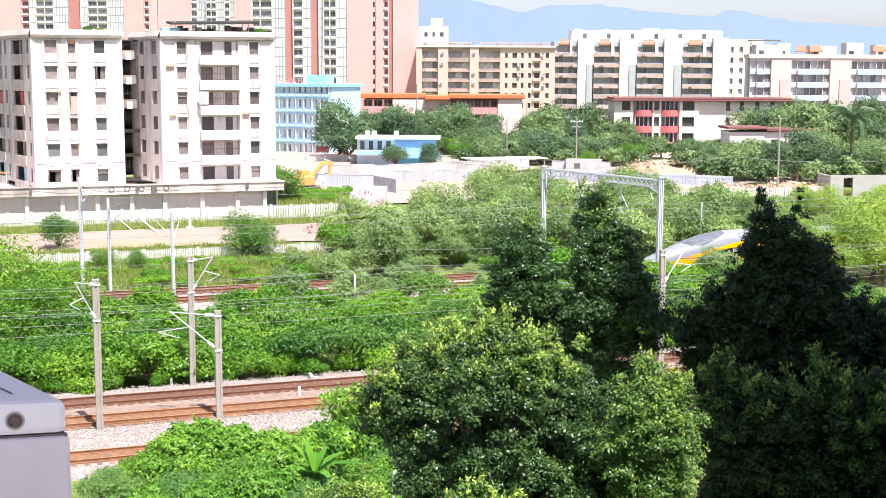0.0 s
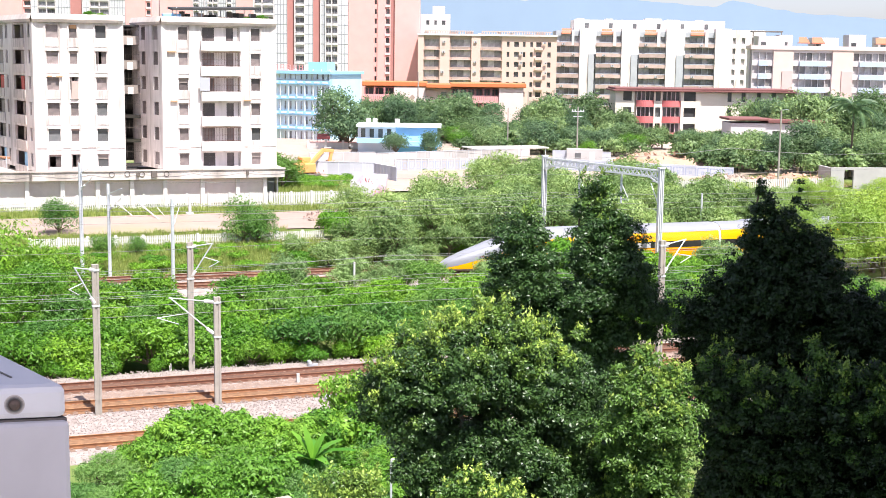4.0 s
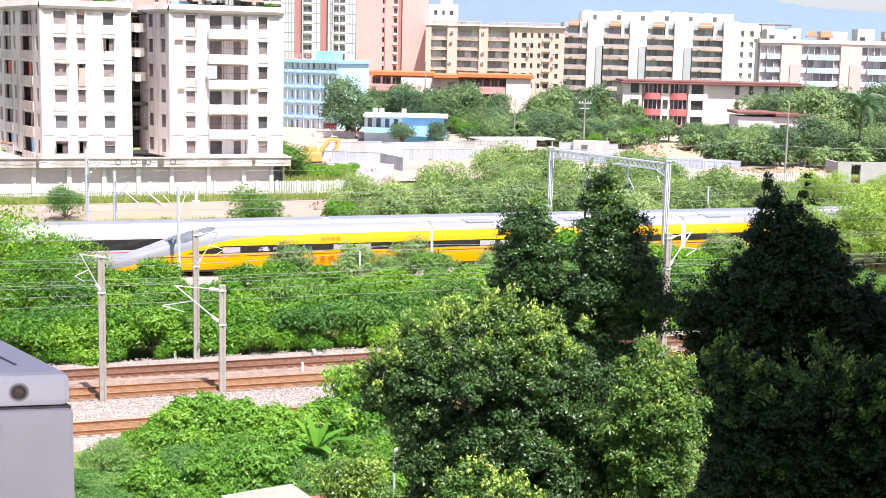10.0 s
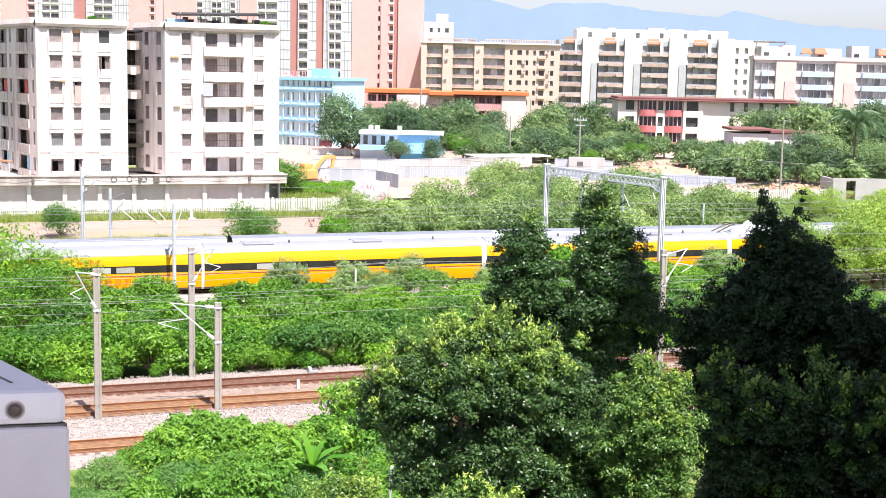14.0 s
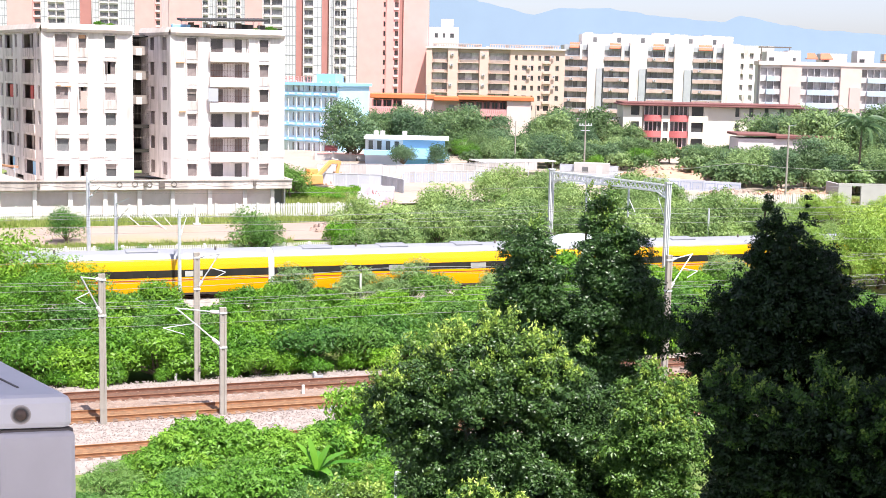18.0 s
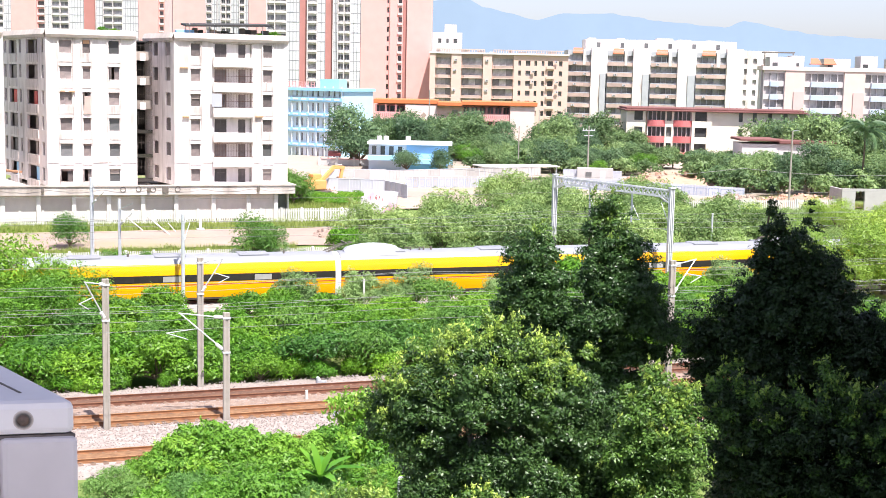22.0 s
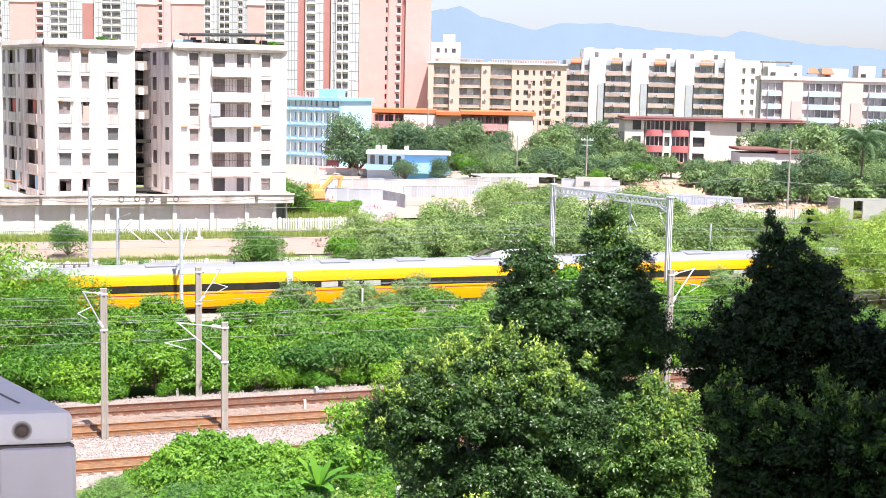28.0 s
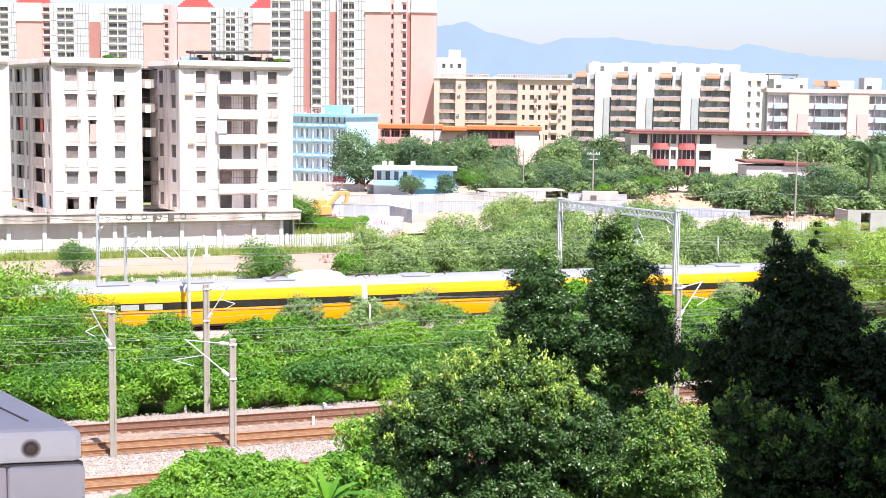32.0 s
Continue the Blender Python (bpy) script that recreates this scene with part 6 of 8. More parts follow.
# ---- building site ----
def panels(name, p, q, z0, height, width, material, label, group, coping=None, drawings=False):
    """A run of upright panels between two places (along, across), each its own piece, with posts."""
    t = thing(name, pose(0, 0, 0), label, "hoarding", group)
    d = Vector((q[0] - p[0], q[1] - p[1]))
    n = max(1, int(d.length / width))
    ang = math.degrees(math.atan2(d.y, d.x))
    w = d.length / n
    panel = Geo().box(0.02, w - 0.02, -0.04, 0.04, 0.0, height)
    for k in range(1, 4):
        panel.box(w * k / 4 - 0.03, w * k / 4 + 0.03, -0.07, -0.04, 0.05, height - 0.05)
    me = panel.mesh("panel")
    post = Geo().box(-0.07, 0.07, -0.1, 0.1, -0.3, height + 0.08).mesh("post")
    for i in range(n):
        u = i / n
        z = z0 if isinstance(z0, (int, float)) else z0[0] + (z0[1] - z0[0]) * u
        m = lay(p[0] + d.x * u, p[1] + d.y * u, z, ang)
        part("panel", me, material, t, m=m)
        part("post", post, coping or material, t, m=m)
        if drawings:
            g = Geo()
            for x0, x1, za, zb in ((0.12, w - 0.12, 0.35, 0.5), (0.12, w - 0.12, height - 0.45, height - 0.3), (0.12, 0.26, 0.5, height - 0.45), (w - 0.26, w - 0.12, 0.5, height - 0.45), (w * 0.4, w * 0.6, height * 0.35, height * 0.6)):
                g.box(x0, x1, -0.055, -0.045, za, zb)
            part("drawing", g, LAVENDER_INK, t, "faded blue drawing on the panel", m=m)
    g = Geo().box(0, d.length, -0.08, 0.08, height, height + 0.09)
    if isinstance(z0, (int, float)):
        part("top_rail", g, coping or material, t, m=lay(p[0], p[1], z0, ang))
    return t


panels("hoarding", (46.5, 188.5), (54.5, 184.5), 1.5, 2.3, 1.6, HOARD, "grey sheet-metal hoarding on the building site", "hoardings")
panels("hoarding", (54.5, 184.5), (55.6, 177.0), 1.5, 2.2, 1.6, HOARD, "grey sheet-metal hoarding turning a corner", "hoardings")
panels("site_wall", (60.0, 192), (75.0, 192), 1.8, 1.9, 1.05, PALE_PANEL, "white wall panels with a row of faded blue drawings", "hoardings", coping=STEEL, drawings=True)
panels("site_wall", (50.0, 206), (61.0, 206), 2.0, 1.8, 2.4, PALE_PANEL, "long pale wall at the back of the site", "hoardings", coping=STEEL)
panels("site_wall", (61.0, 206), (92.0, 214), 1.9, 1.7, 2.6, PALE_PANEL, "long pale wall at the back of the site", "hoardings", coping=STEEL)
panels("hoarding", (86.0, 190), (108.0, 172.5), (1.6, 1.2), 2.1, 1.8, HOARD, "grey-blue hoarding with faded blue marks below the rubble", "hoardings", drawings=True)
panels("hoarding", (92.0, 204), (100.0, 198), 1.9, 2.0, 1.8, HOARD, "grey hoarding by the spoil heap", "hoardings")


def slab_wall():
    """A leaning slab scrawled with paint, with a smaller one beside it."""
    t = thing("painted_slab", lay(44.8, 162.0, 0.9, -48), "pale concrete slab scrawled with purple and red paint", "wall")
    part("slab", Geo().box(0, 4.9, -0.2, 0.2, 0, 3.6, pose(0, 0, 0, -12, 0, 0)), GRAFFITI, t, bevel=0.05)
    part("side_slab", Geo().box(-0.2, 0.2, 0, 2.8, 0, 2.6, pose(0, 0, 0, 0, 0, 20)), GRAFFITI, t, bevel=0.05)
    g = Geo()
    rnd = random.Random(3)
    for k in range(14):
        x, z = rnd.uniform(0.3, 4.0), rnd.uniform(0.5, 2.8)
        g.bar((x, -0.215 - 0.2 * z, z), (x + rnd.uniform(-0.5, 0.5), -0.215 - 0.2 * (z + 0.3), z + rnd.uniform(-0.6, 0.6)), 0.10, 0.02)
    part("scrawl", g, RED_PAINT, t, "red painted strokes", m=pose(0, 0, 0))


slab_wall()


def excavator():
    """A yellow excavator half behind the grass, its boom bent down."""
    t = thing("excavator", lay(44.4, 187.5, 1.2, 20) @ Matrix.Diagonal((1.18, 1.18, 1.18, 1)), "yellow crawler excavator with bent boom on the building site", "excavator")
    for y in (-1.2, 1.2):
        g = Geo()
        g.box(-1.5, 1.5, y - 0.3, y + 0.3, 0.1, 0.8)
        for x in (-1.5, 1.5):
            g.tube((x, y - 0.3, 0.45), (x, y + 0.3, 0.45), 0.38, n=14)
        part("track", g, TRAIN_GREY, t, "dark crawler track", bevel=0.04)
    part("house", Geo().box(-1.9, 1.2, -1.2, 1.2, 0.95, 2.1), MACHINE, t, bevel=0.12)
    cab = part("cab", Geo().box(0.0, 1.3, 0.1, 1.2, 1.0, 2.8), MACHINE, t, bevel=0.1)
    part("cab_glass", Geo().box(0.2, 1.33, 0.2, 1.1, 1.8, 2.65), GLASS_DARK, cab)
    part("boom", Geo().bar((0.9, -0.3, 1.9), (2.9, -0.3, 3.7), 0.35, 0.5).bar((2.8, -0.3, 3.65), (4.4, -0.3, 3.5), 0.32, 0.45), MACHINE, t, bevel=0.05)
    part("stick", Geo().bar((4.2, -0.3, 3.75), (3.7, -0.3, 1.6), 0.28, 0.4), MACHINE, t, bevel=0.04)
    g = Geo()
    g.strip([[(3.8 + 0.7 * math.cos(w), y, 1.1 + 0.6 * math.sin(w)) for w in (2.0, 2.6, 3.2, 3.8, 4.4, 5.0)] for y in (-0.9, 0.3)])
    part("bucket", g, MACHINE, t)
    part("ram", Geo().tube((1.5, -0.3, 1.9), (2.9, -0.3, 3.2), 0.08).tube((3.0, -0.3, 4.0), (4.0, -0.3, 3.9), 0.07), STEEL, t, "steel rams")


excavator()


def heap(a, b, ra, rb, h, material, label, seed, n=26):
    """A heap of spoil with an uneven top."""
    rows = []
    for i in range(n + 1):
        row = []
        for j in range(n + 1):
            u, v = 2 * i / n - 1, 2 * j / n - 1
            r = min(1.0, math.hypot(u, v))
            z = h * (1 - r * r) ** 0.8 * (0.75 + 0.5 * noise.noise((u * 2.2, v * 2.2, seed))) + 0.35 * h * noise.noise((u * 6, v * 6, seed)) * (1 - r)
            row.append((u * ra, v * rb, max(-0.3, z - 0.12)))
        rows.append(row)
    t = thing("spoil_heap", lay(a, b, level(b) + 0.2), label, "heap", "spoil heaps")
    part("mound", Geo().strip(rows), material, t)
    rnd = random.Random(seed)
    g = Geo()
    for _ in range(70):
        u, v = rnd.uniform(-0.8, 0.8), rnd.uniform(-0.8, 0.8)
        r = rnd.uniform(0.12, 0.4) * min(1.0, h / 2.2)
        z = h * max(0, 1 - u * u - v * v) ** 0.8 * 0.85
        g.box(-r, r, -r * 0.7, r * 0.7, -r * 0.5, r * 0.5, pose(u * ra, v * rb, z, rnd.uniform(0, 90), rnd.uniform(0, 90), 0))
    tagged(part("loose_rubble", g, material, t), kind="stuff")
    return t


heap(113, 197, 14, 8, 2.4, RUBBLE, "long heap of reddish brown rubble behind the hoarding", 3)
heap(113, 165, 9, 5, 1.6, RUBBLE, "low heap of reddish rubble and earth", 4)
heap(104, 168, 5, 4, 1.3, YARD, "heap of pale rubble", 5)
heap(36, 143, 2.2, 2.0, 0.9, DIRT, "small heap of sandy earth on the road", 6)
heap(49.0, 189.5, 3.0, 2.0, 2.2, RUBBLE, "heap of pinkish earth beside the excavator", 8)
heap(57, 187, 1.5, 1.2, 0.7, DARK_GAP, "black rubbish heap on bare ground", 7)


def canopy_roof():
    t = thing("site_canopy", lay(84, 206, 2.0), "low pale flat canopy with posts on the site", "canopy")
    part("canopy_roof", Geo().box(-7, 7, -2.5, 2.5, 2.3, 2.5), FENCE_WHITE, t, bevel=0.03)
    for x in (-6.5, -2, 2, 6.5):
        part("post", Geo().tube((x, -2.2, -0.2), (x, -2.2, 2.3), 0.08), STEEL, t)
    c = thing("site_cabin", lay(96, 200, 1.9, -25), "grey container cabin beside the spoil heap", "container")
    part("body", Geo().box(-3, 3, -1.2, 1.2, 0, 2.5), PALE_PANEL, c, bevel=0.03)
    pane(c, -1.6, -0.6, 1.0, 1.9, -1.24, GLASS_DARK)
    part("door", Geo().box(0.8, 1.7, -1.23, -1.19, 0.1, 2.1), HOARD, c)
    r = thing("ruined_wall", pose(56.4, 190, 0.6, 0, 0, 4), "low pale ruined wall with an opening", "wall")
    part("wall", pierced(Geo(), 0, 16, 0, 3.65, -0.2, 0.2, [(2.0, 3.4, 0.3, 3.3), (7.5, 9.0, 0.8, 2.2)]), PALE_PANEL, r)
    part("return_wall", Geo().box(0, 0.4, 0.2, 5, 0, 3.55), PALE_PANEL, r)


canopy_roof()


def lamp_pole(x, y, h, label, cross=False, r=0.13):
    t = thing("utility_pole", pose(x, y, 1.6), label, "pole", "poles")
    part("pole", Geo().tube((0, 0, 0), (0, 0, h), r, r * 0.65, 8), CONCRETE, t, smooth=False)
    if cross:
        part("cross_arm", Geo().box(-1.1, 1.1, -0.06, 0.06, h - 0.9, h - 0.75).box(-0.8, 0.8, -0.06, 0.06, h - 1.8, h - 1.68), STEEL, t)
        for dx in (-1.0, -0.5, 0.5, 1.0):
            part("insulator", Geo().tube((dx, 0, h - 0.75), (dx, 0, h - 0.5), 0.07, n=8), PORCELAIN, t)
    else:
        part("lamp_arm", Geo().bar((0, 0, h), (0.9, -0.3, h + 0.15), 0.07), STEEL, t)


lamp_pole(-6.1, 300, 14.5, "pale street-light pole among trees", r=0.2)
lamp_pole(11.5, 237, 9.0, "concrete pole at the edge of the site")
lamp_pole(17.8, 280, 11.0, "concrete lamp pole by the school", r=0.16)
lamp_pole(25.0, 300, 11.0, "grey lamp pole by the school", r=0.16)
lamp_pole(23.6, 232, 9.5, "utility pole with two cross arms", cross=True, r=0.16)
lamp_pole(39.4, 284, 13, "bare pole beside the red balconies", r=0.12)
lamp_pole(41.2, 279, 12, "bare pole beside the red balconies", r=0.12)
lamp_pole(36.4, 279, 12, "bare pole beside the red balconies", r=0.12)
lamp_pole(47.5, 185, 11.0, "slightly leaning concrete pole behind the fence", r=0.17)
wire("service_wire", 168.5, 6.6, 60, 150, 1.2, 2, 0.03, "dark service cable over the building site")


def marker_posts():
    """Small concrete marker posts along the tracks."""
    for a, b, h in ((10.3, 78.2, 0.75), (17.0, 73.1, 0.7), (12.0, 104.6, 2.2), (28.9, 103.6, 3.0), (41.0, 103.6, 1.8)):
        t = thing("marker_post", lay(a, b, level(b)), "small white concrete marker post beside the track", "post", "marker posts")
        part("post", Geo().box(-0.08, 0.08, -0.08, 0.08, -0.2, h), FENCE_WHITE, t, bevel=0.02)
    for a, b, w in ((18.8, 76.9, 0.6), (18.0, 68.9, 0.9)):
        t = thing("point_machine", lay(a, b, 0.16), "grey point machine on the ballast", "switch", "point machines")
        part("case", Geo().box(-w / 2, w / 2, -0.18, 0.18, 0, 0.2), GREY_WALL, t, bevel=0.04)
        part("motor", Geo().tube((-w * 0.3, -0.2, 0.26), (-w * 0.3, 0.2, 0.26), 0.11, n=10), STEEL, t)
        part("rod", Geo().tube((w * 0.3, 0, 0.12), (w * 0.3, 1.4, 0.12), 0.03), RAIL_RUST, t)
        part("lid", Geo().box(-w * 0.1, w / 2 - 0.05, -0.16, 0.16, 0.2, 0.24), TRAIN_GREY, t)


marker_posts()


def fallen_poles():
    """Pale poles of a dismantled mast lying and leaning in the grass, a pillar beside them."""
    for p, q, r in (((14.3, 153.5, 2.3), (15.9, 150.2, 0.95), 0.07), ((16.7, 153.0, 2.3), (18.4, 146.5, 0.9), 0.09), ((15.0, 149.5, 1.0), (17.7, 149.0, 1.0), 0.06), ((18.6, 150.0, 1.9), (19.4, 148.6, 0.9), 0.04)):
        t = thing("fallen_pole", lay(0, 0), "pale steel pole of a dismantled mast in the grass", "pole", "fallen poles")
        part("pole", Geo().tube(p, q, r, n=8), FENCE_WHITE, t)
        part("end_cap", Geo().tube(p, Vector(p).lerp(Vector(q), 0.03), r * 1.3, n=8), STEEL, t)
    t = thing("marker_post", lay(22.3, 150.2, 0.9), "white concrete pillar on a broad foot beside the road", "post", "marker posts")
    part("post", Geo().box(-0.16, 0.16, -0.16, 0.16, 0.25, 2.2), FENCE_WHITE, t, bevel=0.02)
    part("foot", Geo().box(-0.42, 0.42, -0.42, 0.42, -0.1, 0.3), FENCE_WHITE, t, bevel=0.03)


fallen_poles()


def shed():
    """A small shed below the window: pale flat roof with a dark fascia, red sheet beside it."""
    t = thing("garden_shed", pose(-6.6, 47.8, -0.35, 0, 0, 32), "small shed with a pale flat sheet roof", "shed")
    part("roof", Geo().box(-1.5, 1.5, -1.2, 1.2, 2.15, 2.25), surf("pale_sheet", (0.36, 0.31, 0.27), (0.28, 0.24, 0.21), 2, 0.7, stain=(0.36, 0.31, 0.27), stain_at=0.62), t, bevel=0.02)
    part("fascia", Geo().box(-1.52, 1.52, -1.22, 1.22, 1.95, 2.15), TRAIN_GREY, t)
    part("walls", Geo().box(-1.4, 1.4, -1.1, 1.1, 0, 1.96), CONCRETE, t)
    r = thing("red_sheet", pose(-4.7, 48.3, 0, 0, 0, 20), "faded red tarpaulin over a frame", "tarpaulin")
    part("sheet", Geo().box(-0.7, 0.9, -0.7, 0.7, 1.6, 1.64, pose(0, 0, 0, 6, 5, 0)), RED_PAINT, r)
    for x in (-0.6, 0.8):
        part("leg", Geo().tube((x, 0, 0), (x, 0, 1.65), 0.04), STEEL, r)
    l = thing("flood_light", pose(-1.95, 50.6, 0), "grey floodlight on a bent pole among the leaves", "lamp")
    part("pole", Geo().tube((0, 0, 0), (0, 0, 3.1), 0.05).tube((0, 0, 3.1), (0.45, 0, 3.1), 0.04), STEEL, l)
    part("head", Geo().box(0.1, 0.5, -0.2, 0.2, 3.12, 3.5, pose(0, 0, 0, -15, 0, 0)), STEEL, l, bevel=0.03)


shed()

# ---- plants ----
def leaf_mesh(name, blobs, count, size, seed, droop=0.2, spread=0.35, slim=0.5, material=None, sides=4, wild=0.54):
    """A crown of single leaves over uneven blobs (x, y, z, rx, ry, rz): each leaf is a small folded rhombus."""
    rs = np.random.RandomState(seed)
    blobs = np.array(blobs, float)
    area = (blobs[:, 3] * blobs[:, 5] + blobs[:, 4] * blobs[:, 5] + blobs[:, 3] * blobs[:, 4])
    pick = rs.choice(len(blobs), count, p=area / area.sum())
    d = rs.normal(size=(count, 3))
    d /= np.linalg.norm(d, axis=1)[:, None]
    d[:, 2] = np.where(d[:, 2] < -0.35, -d[:, 2], d[:, 2])
    bumps = 1 + 0.22 * np.sin(d[:, 0] * 7 + pick) * np.sin(d[:, 1] * 6 + 2 * pick) + 0.15 * np.sin(d[:, 2] * 11 + d[:, 0] * 5)
    r = bumps * (1 - spread * rs.random_sample(count) ** 2)
    c = blobs[pick, :3] + d * r[:, None] * blobs[pick, 3:]
    out = d + wild * rs.normal(size=(count, 3))
    out[:, 2] += 0.35
    out /= np.linalg.norm(out, axis=1)[:, None]
    along = np.cross(out, rs.normal(size=(count, 3)))
    along[:, 2] -= droop
    along /= np.linalg.norm(along, axis=1)[:, None]
    side = np.cross(out, along)
    side /= np.linalg.norm(side, axis=1)[:, None]
    s = size * (0.7 + 0.6 * rs.random_sample(count))[:, None]
    if sides == 4:
        v = np.stack([c - along * s * 0.5, c + side * s * slim * 0.5 - out * s * 0.08, c + along * s * 0.5, c - side * s * slim * 0.5 - out * s * 0.08], 1).reshape(-1, 3)
    else:
        skew = rs.uniform(-0.3, 0.3, (count, 1))
        v = np.stack([c - along * s * 0.45 + side * s * slim * (0.55 + skew), c + along * s * 0.65, c - along * s * (0.35 + skew) - side * s * slim * 0.55], 1).reshape(-1, 3)
    me = bpy.data.meshes.new(name)
    me.vertices.add(len(v))
    me.vertices.foreach_set("co", v.astype(np.float32).ravel())
    me.loops.add(sides * count)
    me.loops.foreach_set("vertex_index", np.arange(sides * count, dtype=np.int32))
    me.polygons.add(count)
    me.polygons.foreach_set("loop_start", np.arange(0, sides * count, sides, dtype=np.int32))
    me.polygons.foreach_set("loop_total", np.full(count, sides, np.int32))
    me.update(calc_edges=True)
    if material:
        me.materials.append(material)
    return me


def limb(g, p, q, r0, r1, rnd, steps=4, sides=7):
    """A bent, tapering limb."""
    p, q = Vector(p), Vector(q)
    last, rl = p, r0
    for i in range(1, steps + 1):
        u = i / steps
        bend = Vector((rnd.uniform(-1, 1), rnd.uniform(-1, 1), rnd.uniform(-0.4, 0.4))) * (q - p).length * 0.05 * (i < steps)
        now, rn = p.lerp(q, u) + bend, r0 + (r1 - r0) * u
        g.tube(last, now, rl, rn, sides, caps=False)
        last, rl = now, rn


def stems(blobs, base_r, seed):
    """Trunk and limbs from the ground to the blobs of a crown."""
    rnd = random.Random(seed)
    g = Geo()
    low = min(b[2] - 0.3 * b[5] for b in blobs)
    cx, cy = sum(b[0] for b in blobs) / len(blobs), sum(b[1] for b in blobs) / len(blobs)
    fork = Vector((cx * 0.5, cy * 0.5, max(0.2, low * 0.75)))
    limb(g, (0, 0, -0.2), fork, base_r, base_r * 0.75, rnd)
    for b in blobs:
        limb(g, fork, (b[0], b[1], b[2]), base_r * 0.5, base_r * 0.12, rnd, sides=5)
        for _ in range(2):
            limb(g, (b[0], b[1], b[2]), (b[0] + rnd.uniform(-0.6, 0.6) * b[3], b[1] + rnd.uniform(-0.6, 0.6) * b[4], b[2] + rnd.uniform(0.1, 0.7) * b[5]), base_r * 0.15, base_r * 0.04, rnd, 2, sides=3)
    return g


KINDS = {}


def shrub_kind(key, radius, height, leaves, size, material, seed, lobes=7, slim=0.5, droop=0.2, lump=1.0):
    """Meshes for one kind of shrub; its copies share them."""
    rnd = random.Random(seed)
    blobs = []
    for k in range(lobes):
        w, d = rnd.uniform(0, 2 * math.pi), radius * rnd.uniform(0.15, 0.75)
        rr = radius * rnd.uniform(0.35, 0.6) * lump
        h = height * rnd.uniform(0.35, 0.78) * (1 - 0.35 * d / radius)
        blobs.append((d * math.cos(w), d * math.sin(w), h, rr, rr, height * rnd.uniform(0.20, 0.34) * (0.4 + 0.6 * lump)))
    KINDS[key] = (leaf_mesh("crown", blobs, leaves, size, seed, droop, slim=slim, material=material, sides=3), stems(blobs, 0.05 + 0.03 * height, seed).mesh("trunk", True))


def plant(name, key, m, label, category, group):
    """A shrub or tree: an empty at its foot, with trunk and crown."""
    KINDS[key][1].materials or KINDS[key][1].materials.append(BARK)
    p = thing(name, m, label, category, group)
    part("trunk", KINDS[key][1], None, p)
    part("crown", KINDS[key][0], None, p)
    return p


for k in range(4):
    shrub_kind("bush%d" % k, 2.3, 3.2, 4200, 0.22, LEAF_SHRUB, 20 + k, lobes=18, lump=0.7)
    shrub_kind("cool%d" % k, 2.4, 3.3, 4200, 0.21, LEAF_COOL, 120 + k, slim=0.4, lobes=18, lump=0.7)
    shrub_kind("light%d" % k, 2.1, 2.9, 4200, 0.20, LEAF_LIGHT, 30 + k, lobes=18, lump=0.65)
for k in range(3):
    shrub_kind("dry%d" % k, 2.6, 3.8, 3800, 0.27, LEAF_DRY, 40 + k, slim=0.35, lobes=10)
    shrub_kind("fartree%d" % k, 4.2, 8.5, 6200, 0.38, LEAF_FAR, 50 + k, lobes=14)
    shrub_kind("shadetree%d" % k, 4.0, 8.6, 6000, 0.36, LEAF_SHADE, 250 + k, lobes=16)
    shrub_kind("low%d" % k, 1.8, 1.5, 1900, 0.18, LEAF_LIGHT, 60 + k)
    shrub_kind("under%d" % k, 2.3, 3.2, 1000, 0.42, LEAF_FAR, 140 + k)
    shrub_kind("garden%d" % k, 2.1, 2.6, 8000, 0.16, LEAF_GARDEN, 150 + k, lobes=26, lump=0.55)
    shrub_kind("soft%d" % k, 2.3, 2.2, 10000, 0.125, LEAF_SOFT, 160 + k, lobes=20, slim=0.35, lump=0.65)
for k in range(2):
    shrub_kind("fern%d" % k, 1.7, 3.6, 9000, 0.17, LEAF_MIST, 70 + k, slim=0.35, lobes=11)


def scatter(name, keys, a0, a1, b0, b1, step, size, label, category, group, seed, hole=None):
    """Rows of shrubs with uneven spacing, size and turn."""
    rnd = random.Random(seed)
    b = b0
    while b <= b1:
        a = a0 + rnd.uniform(0, step)
        while a <= a1:
            aa, bb = a + rnd.uniform(-0.35, 0.35) * step, b + rnd.uniform(-0.4, 0.4) * step
            if not (hole and hole(aa, bb)):
                s = rnd.uniform(*size)
                m = lay(aa, bb, level(bb) - 0.1, rnd.uniform(0, 360)) @ Matrix.Diagonal((s * rnd.uniform(0.85, 1.15), s * rnd.uniform(0.85, 1.15), s * rnd.uniform(0.85, 1.15), 1))
                plant(name, rnd.choice(keys), m, label, category, group)
            a += step
        b += step * 0.9



UNDERS, GARDENS, SOFTS = ["under%d" % k for k in range(3)], ["garden%d" % k for k in range(3)], ["soft%d" % k for k in range(3)]
COOLS = ["cool%d" % k for k in range(4)]
BUSHES, LIGHTS, DRIES, FARS, LOWS = ["bush%d" % k for k in range(4)], ["light%d" % k for k in range(4)], ["dry%d" % k for k in range(3)], ["fartree%d" % k for k in range(3)], ["low%d" % k for k in range(3)]
for k in range(2):
    shrub_kind("canopy%d" % k, 3.4, 6.6, 9000, 0.18, LEAF_SHRUB, 90 + k, lobes=12)
    shrub_kind("tallbush%d" % k, 3.0, 5.6, 4200, 0.27, LEAF_DRY, 95 + k, lobes=10, slim=0.4)
TALLS = ["tallbush0", "tallbush1"]
